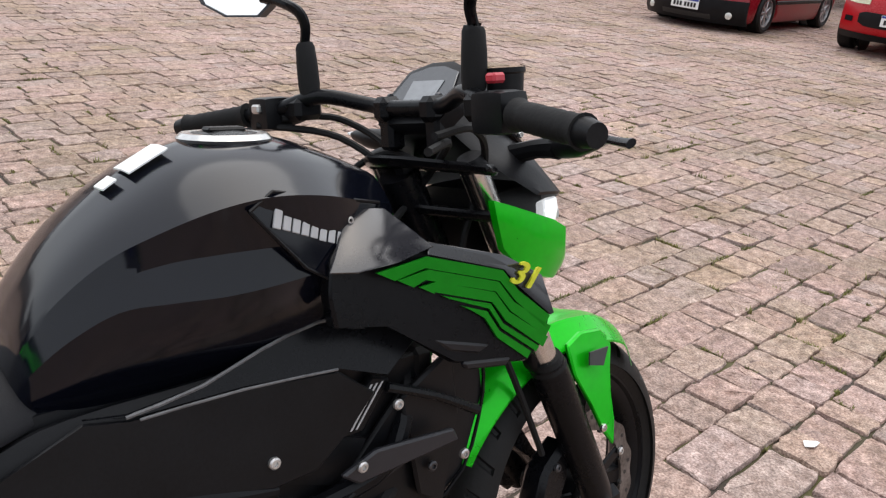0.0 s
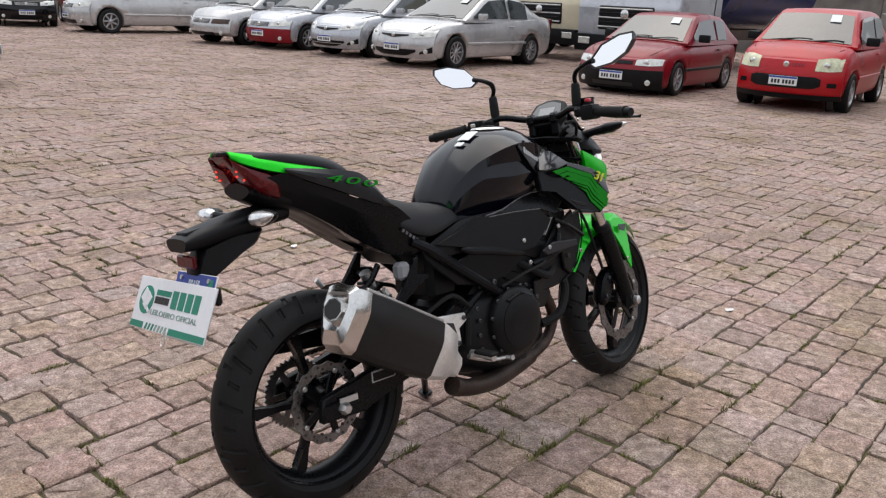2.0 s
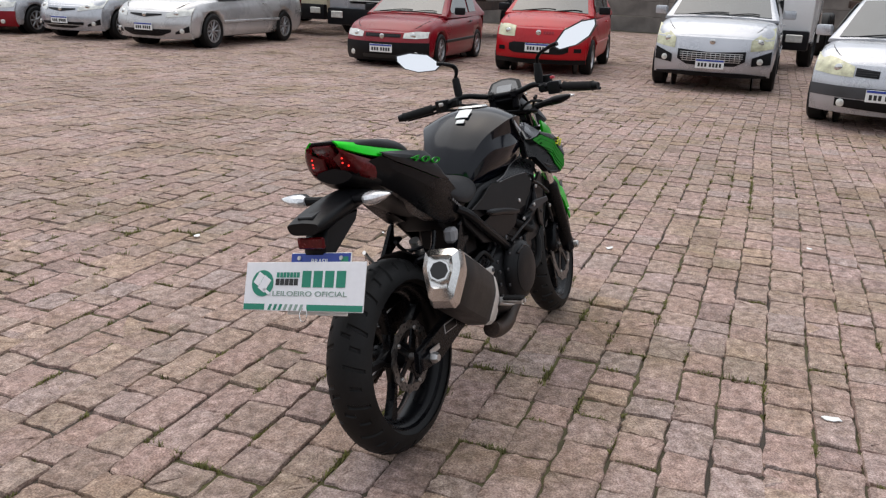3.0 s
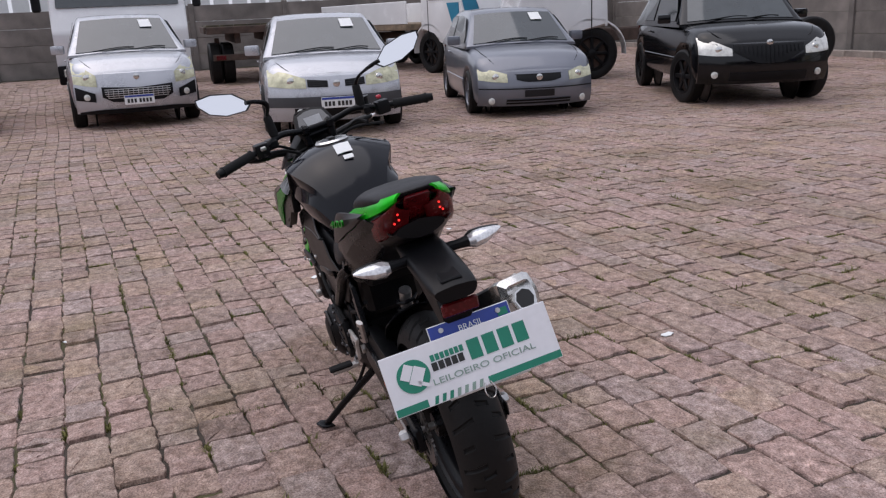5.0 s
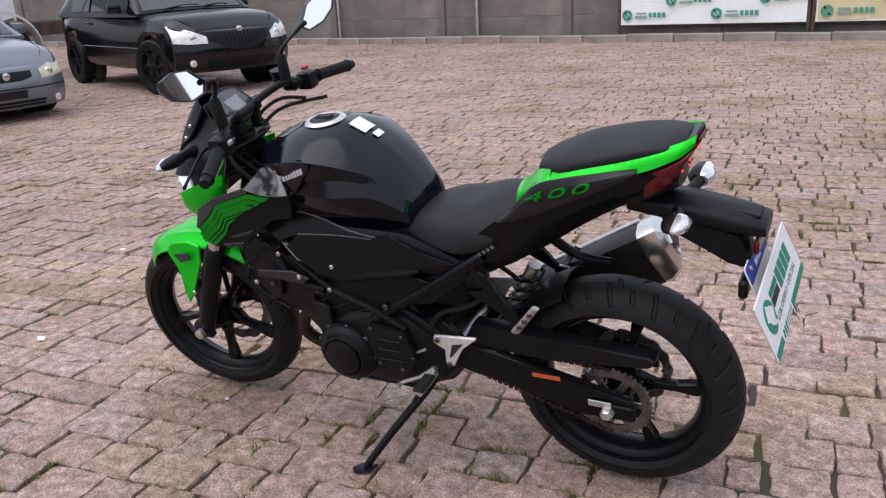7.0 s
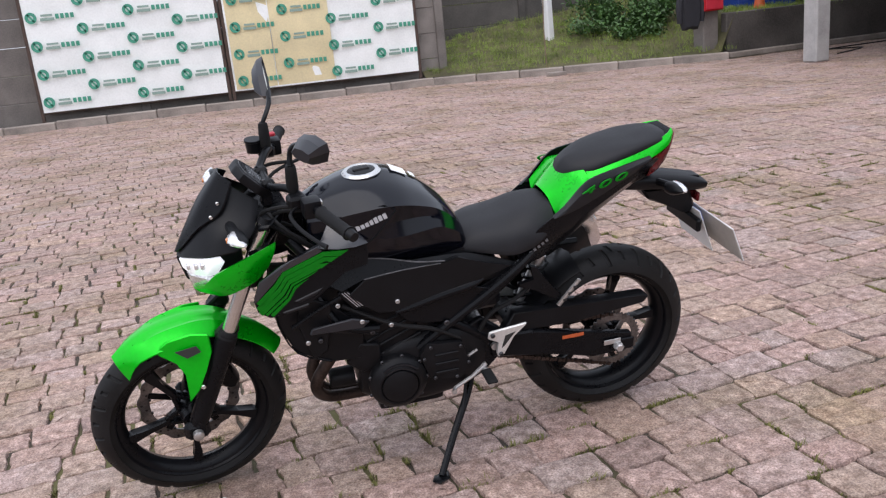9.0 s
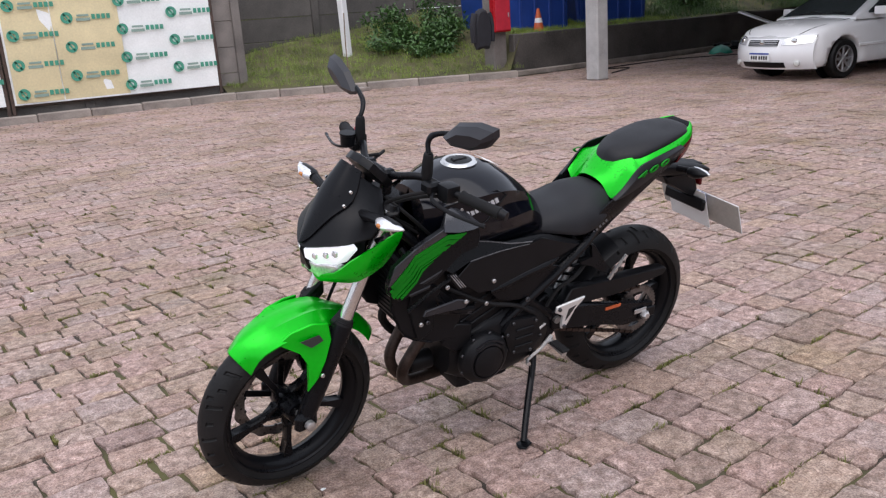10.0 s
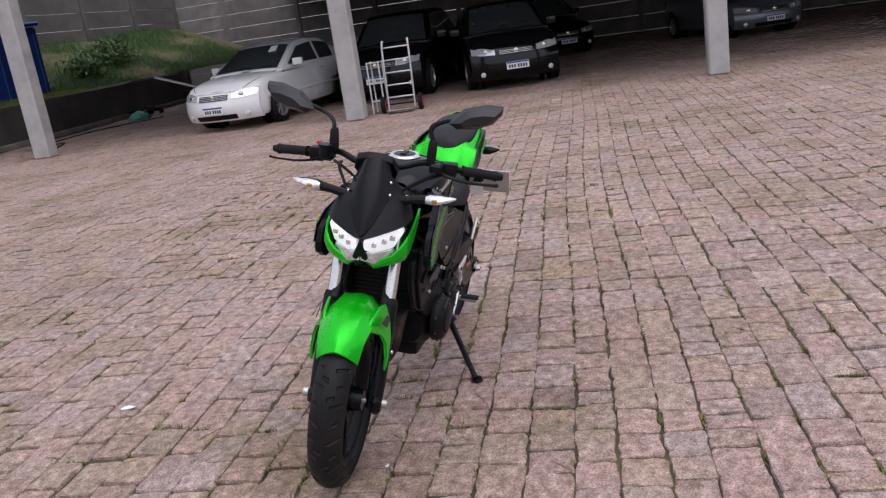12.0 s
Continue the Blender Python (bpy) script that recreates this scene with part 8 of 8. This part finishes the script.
    for k in range(5):
        t = .12 + .19 * k
        for row in (0, 1):
            part("led_cell", box(B(), (-.190 + .07 * t, s * (.045 + .05 * t), .962 - .054 * t - .013 * row), (.005, .005, .005), .0015), M["red_led"], tl)
    # rear indicator
    mp("indicator_stem", tube(B(), [(-.15, s * .035, .832), (-.165, s * .075, .836), (-.17, s * .105, .838)], [.014, .012, .015], 10, 2), "plastic")
    for nm, x0, kx, m_, lb in (("indicator_lens", -.176, 1.0, "clear_lens", "clear pointed indicator lens"), ("indicator_shell", -.164, .95, "plastic", "black front of the indicator")):
        bm = B()
        rr = []
        for y, a, b, dz in ((.100, .014, .014, 0), (.114, .025, .020, .001), (.140, .025, .019, .003), (.170, .016, .010, .008), (.186, .004, .003, .011)):
            rr.append([bm.verts.new((x0 + kx * a * math.cos(q), s * y, .838 + dz + b * math.sin(q) * (1.03 if kx < 1 else 1))) for q in (math.tau * k / 12 for k in range(12))])
        for p, q in zip(rr, rr[1:]):
            for k in range(12):
                bm.faces.new((p[k], p[(k + 1) % 12], q[(k + 1) % 12], q[k]))
        bm.faces.new(rr[0])
        bm.faces.new(rr[-1])
        mp(nm, bm, m_, lb)


both(tail)
mp("tail_floor", skin(B(), [(.30, [(0, .74), (.09, .72), (.11, .69), (.06, .67), (0, .67)]), (.15, [(0, .82), (.09, .80), (.105, .77), (.06, .735), (0, .735)]), (0, [(0, .90), (.08, .88), (.095, .85), (.06, .825), (0, .825)]), (-.10, [(0, .92), (.07, .905), (.085, .88), (.05, .858), (0, .858)]), (-.16, [(0, .925), (.05, .915), (.06, .900), (.03, .885), (0, .88)])], 3, 3), "plastic")
mp("tail_bridge", prism(B(), [(-.194, -.042, .963), (-.194, .042, .963), (-.165, .066, .955), (-.165, -.066, .955)], (0, 0, -.012), .003), "satin_black")
mp("light_bridge", prism(B(), [(-.204, -.032, .948), (-.204, .032, .948), (-.14, .032, .880), (-.14, -.032, .880)], (.012, 0, .004), .003), "red_lens")

# ---- plate holder ----
HS = [(-.04, [(0, .862), (.040, .854), (.048, .838), (.036, .818), (0, .812)]),
      (-.13, [(0, .860), (.046, .851), (.056, .832), (.042, .806), (0, .800)]),
      (-.22, [(0, .846), (.046, .838), (.058, .818), (.042, .792), (0, .787)]),
      (-.30, [(0, .826), (.046, .820), (.056, .802), (.040, .780), (0, .776)]),
      (-.340, [(0, .810), (.044, .806), (.050, .795), (.036, .778), (0, .776)])]
mp("rear_fender", skin(B(), HS, 4, 3), "plastic", "matt black plate holder arm")
mp("fender_rib", prism(B(), [(-.06, -.022, .860), (-.06, .022, .860), (-.325, .026, .814), (-.325, -.026, .814)], (0, 0, .008), .003), "plastic")
mp("fender_leg", prism(B(), [(-.11, -.036, .806), (-.20, -.036, .795), (-.285, -.036, .782), (-.312, -.036, .722), (-.296, -.036, .690), (-.262, -.036, .706), (-.205, -.036, .738), (-.135, -.036, .768)], (0, .072, 0), .008), "plastic")
mp("plate_bracket", box(B(), (-.302, -.012, .668), (.02, .20, .045), .006), "plastic")
mp("rear_reflector", box(B(), (-.320, -.005, .750), (.012, .088, .032), .004, pose(0, 0, 0)), "red_lens", "dark red reflector")
PM = pose(-.335, -.020, .640, 0, 0, 0) @ pose(0, 0, 0, 0, 23, 0)
np_ = part("number_plate", box(B(), (0, 0, 0), (.004, .20, .17), .0015), M["paper"], moto, "motorcycle number plate with blue band", at=PM)
part("plate_band", box(B(), (-.003, 0, .063), (.002, .196, .040)), M["blue_plate"], np_)
bm = B()
text_mesh(bm, "BRASIL", .020, pose(-.0045, 0, .060, 90, 0, -90), .0006)
part("plate_word", bm, M["paper"], np_, "white word BRASIL", smooth=False)
bm = B()
for k in range(7):
    box(bm, (-.003, -.075 + .025 * k, -.02), (.002, .016, .06))
part("plate_bars", bm, M["print_black"], np_)["kind"] = "stuff"
for s in (1, -1):
    part("plate_bolt", lathe(B(), [(0, -.004), (.006, -.004), (.006, 0)], 10, pose(-.004, s * .07, .07, 0, 0, -90)), M["steel"], np_)
part("plate_flag", box(B(), (-.0045, -.08, .065), (.0012, .024, .017)), M["print_green"], np_)

# ---- side stand ----
mp("side_stand", tube(B(), [(.505, .105, .285), (.53, .145, .245), (.604, .225, .155), (.668, .298, .068)], [.013, .0125, .012, .011], 10, 3), "satin_black", "black side stand leg")
mp("stand_foot", prism(B(), [(.641, .275, .058), (.691, .285, .058), (.704, .315, .063), (.686, .335, .066), (.648, .318, .064)], (0, .002, .009), .003), "satin_black")
mp("stand_spring", tube(B(), [(.52, .118, .33), (.545, .160, .245), (.575, .205, .185)], .006, 8, 2), "dark_metal")

# ---- card held before the number plate by a clip ----
card = thing("auction_card", moto.matrix_basis @ pose(-.3700, .0095, .6430, 0, 0, 0) @ pose(0, 0, 0, 0, 24, 0) @ Matrix.Diagonal((1, 1.04, 1.01, 1)), "white printed card with green emblem clipped over the number plate", "card")
part("card_sheet", box(B(), (0, 0, 0), (.003, .385, .132), .001), M["sign_white"], card)
part("card_back", box(B(), (.0026, 0, 0), (.0015, .383, .130)), M["card_grey"], card, "plain grey-brown back of the card")
F = lambda y, z, w, h, x=-.0022: box(B(), (x, y, z), (.0012, w, h))
part("green_band", F(-.105, -.056, .172, .016), M["print_green"], card)
part("green_band", F(.155, -.056, .070, .016), M["print_green"], card)
for k in range(7):
    bm = prism(B(), [(-.0016, .108 - .017 * k, -.064), (-.0016, .100 - .017 * k, -.064), (-.0016, .094 - .017 * k, -.048), (-.0016, .102 - .017 * k, -.048)], (-.0012, 0, 0))
    part("green_slash", bm, M["print_green" if k < 3 else "print_grey"], card, smooth=False)
em = part("emblem_disc", lathe(B(), [(0, -.0012), (.036, -.0012), (.036, .0012), (0, .0012)], 40, pose(-.0022, .132, .008, 0, 0, 90)), M["print_green"], card)
for k, (dy, dz, w, h, an) in enumerate(((.012, .012, .020, .034, 32), (-.008, -.002, .026, .040, 32), (-.016, -.022, .026, .008, 32))):
    part("emblem_mark", box(B(), (0, 0, 0), (.0012, w, h), 0, pose(-.0040, .132 + dy, .008 + dz, an, 0, 0)), M["sign_white"], em)
for z, h, y0, n, w, m_ in ((.031, .014, .085, 7, .0085, "print_green"), (.012, .018, .085, 5, .0125, "print_black")):
    for k in range(n):
        part("word_bar", F(y0 - k * (w + .0025) - .003, z, w, h), M[m_], card, smooth=False)
for k in range(4):
    part("word_bar", F(-.012 - k * .036, .020, .028, .044), M["print_green"], card, smooth=False)
bm = B()
text_mesh(bm, "LEILOEIRO OFICIAL", .020, pose(-.0025, -.022, -.020, 90, 0, -90) @ Matrix.Diagonal((1.38, .95, 1, 1)), .0006)
part("card_line", bm, M["print_grey"], card, "thin grey words LEILOEIRO OFICIAL", smooth=False)
clip = part("binder_clip", tube(B(), [(-.004, -.020, -.058), (-.006, -.026, -.075), (-.005, -.020, -.092), (-.005, -.008, -.092), (-.006, -.002, -.075), (-.004, -.008, -.058)], .0014, 6, 3), M["chrome"], card, "wire binder clip")

# ---- small pale scraps on the setts ----
def scraps():
    rnd = random.Random(31)
    for x, y, r_ in ((1.24, 2.12, .03), (2.41, .09, .03), (.93, -1.22, .035), (1.32, .15, .012), (3.1, -.9, .02), (1.9, 1.3, .012)):
        bm = B()
        ring = [(r_ * rnd.uniform(.5, 1.2) * math.cos(a), r_ * rnd.uniform(.3, .8) * math.sin(a), .002 + rnd.uniform(0, .006)) for a in (math.tau * k / 8 for k in range(8))]
        prism(bm, ring, (0, 0, .003), .0008)
        tagged(part("litter", bm, M["paper"], at=pose(x, y, .004, 0, 0, rnd.uniform(0, 180))), "small pale scrap lying on the setts", "litter", "scraps on the setts")


scraps()
lay_setts()
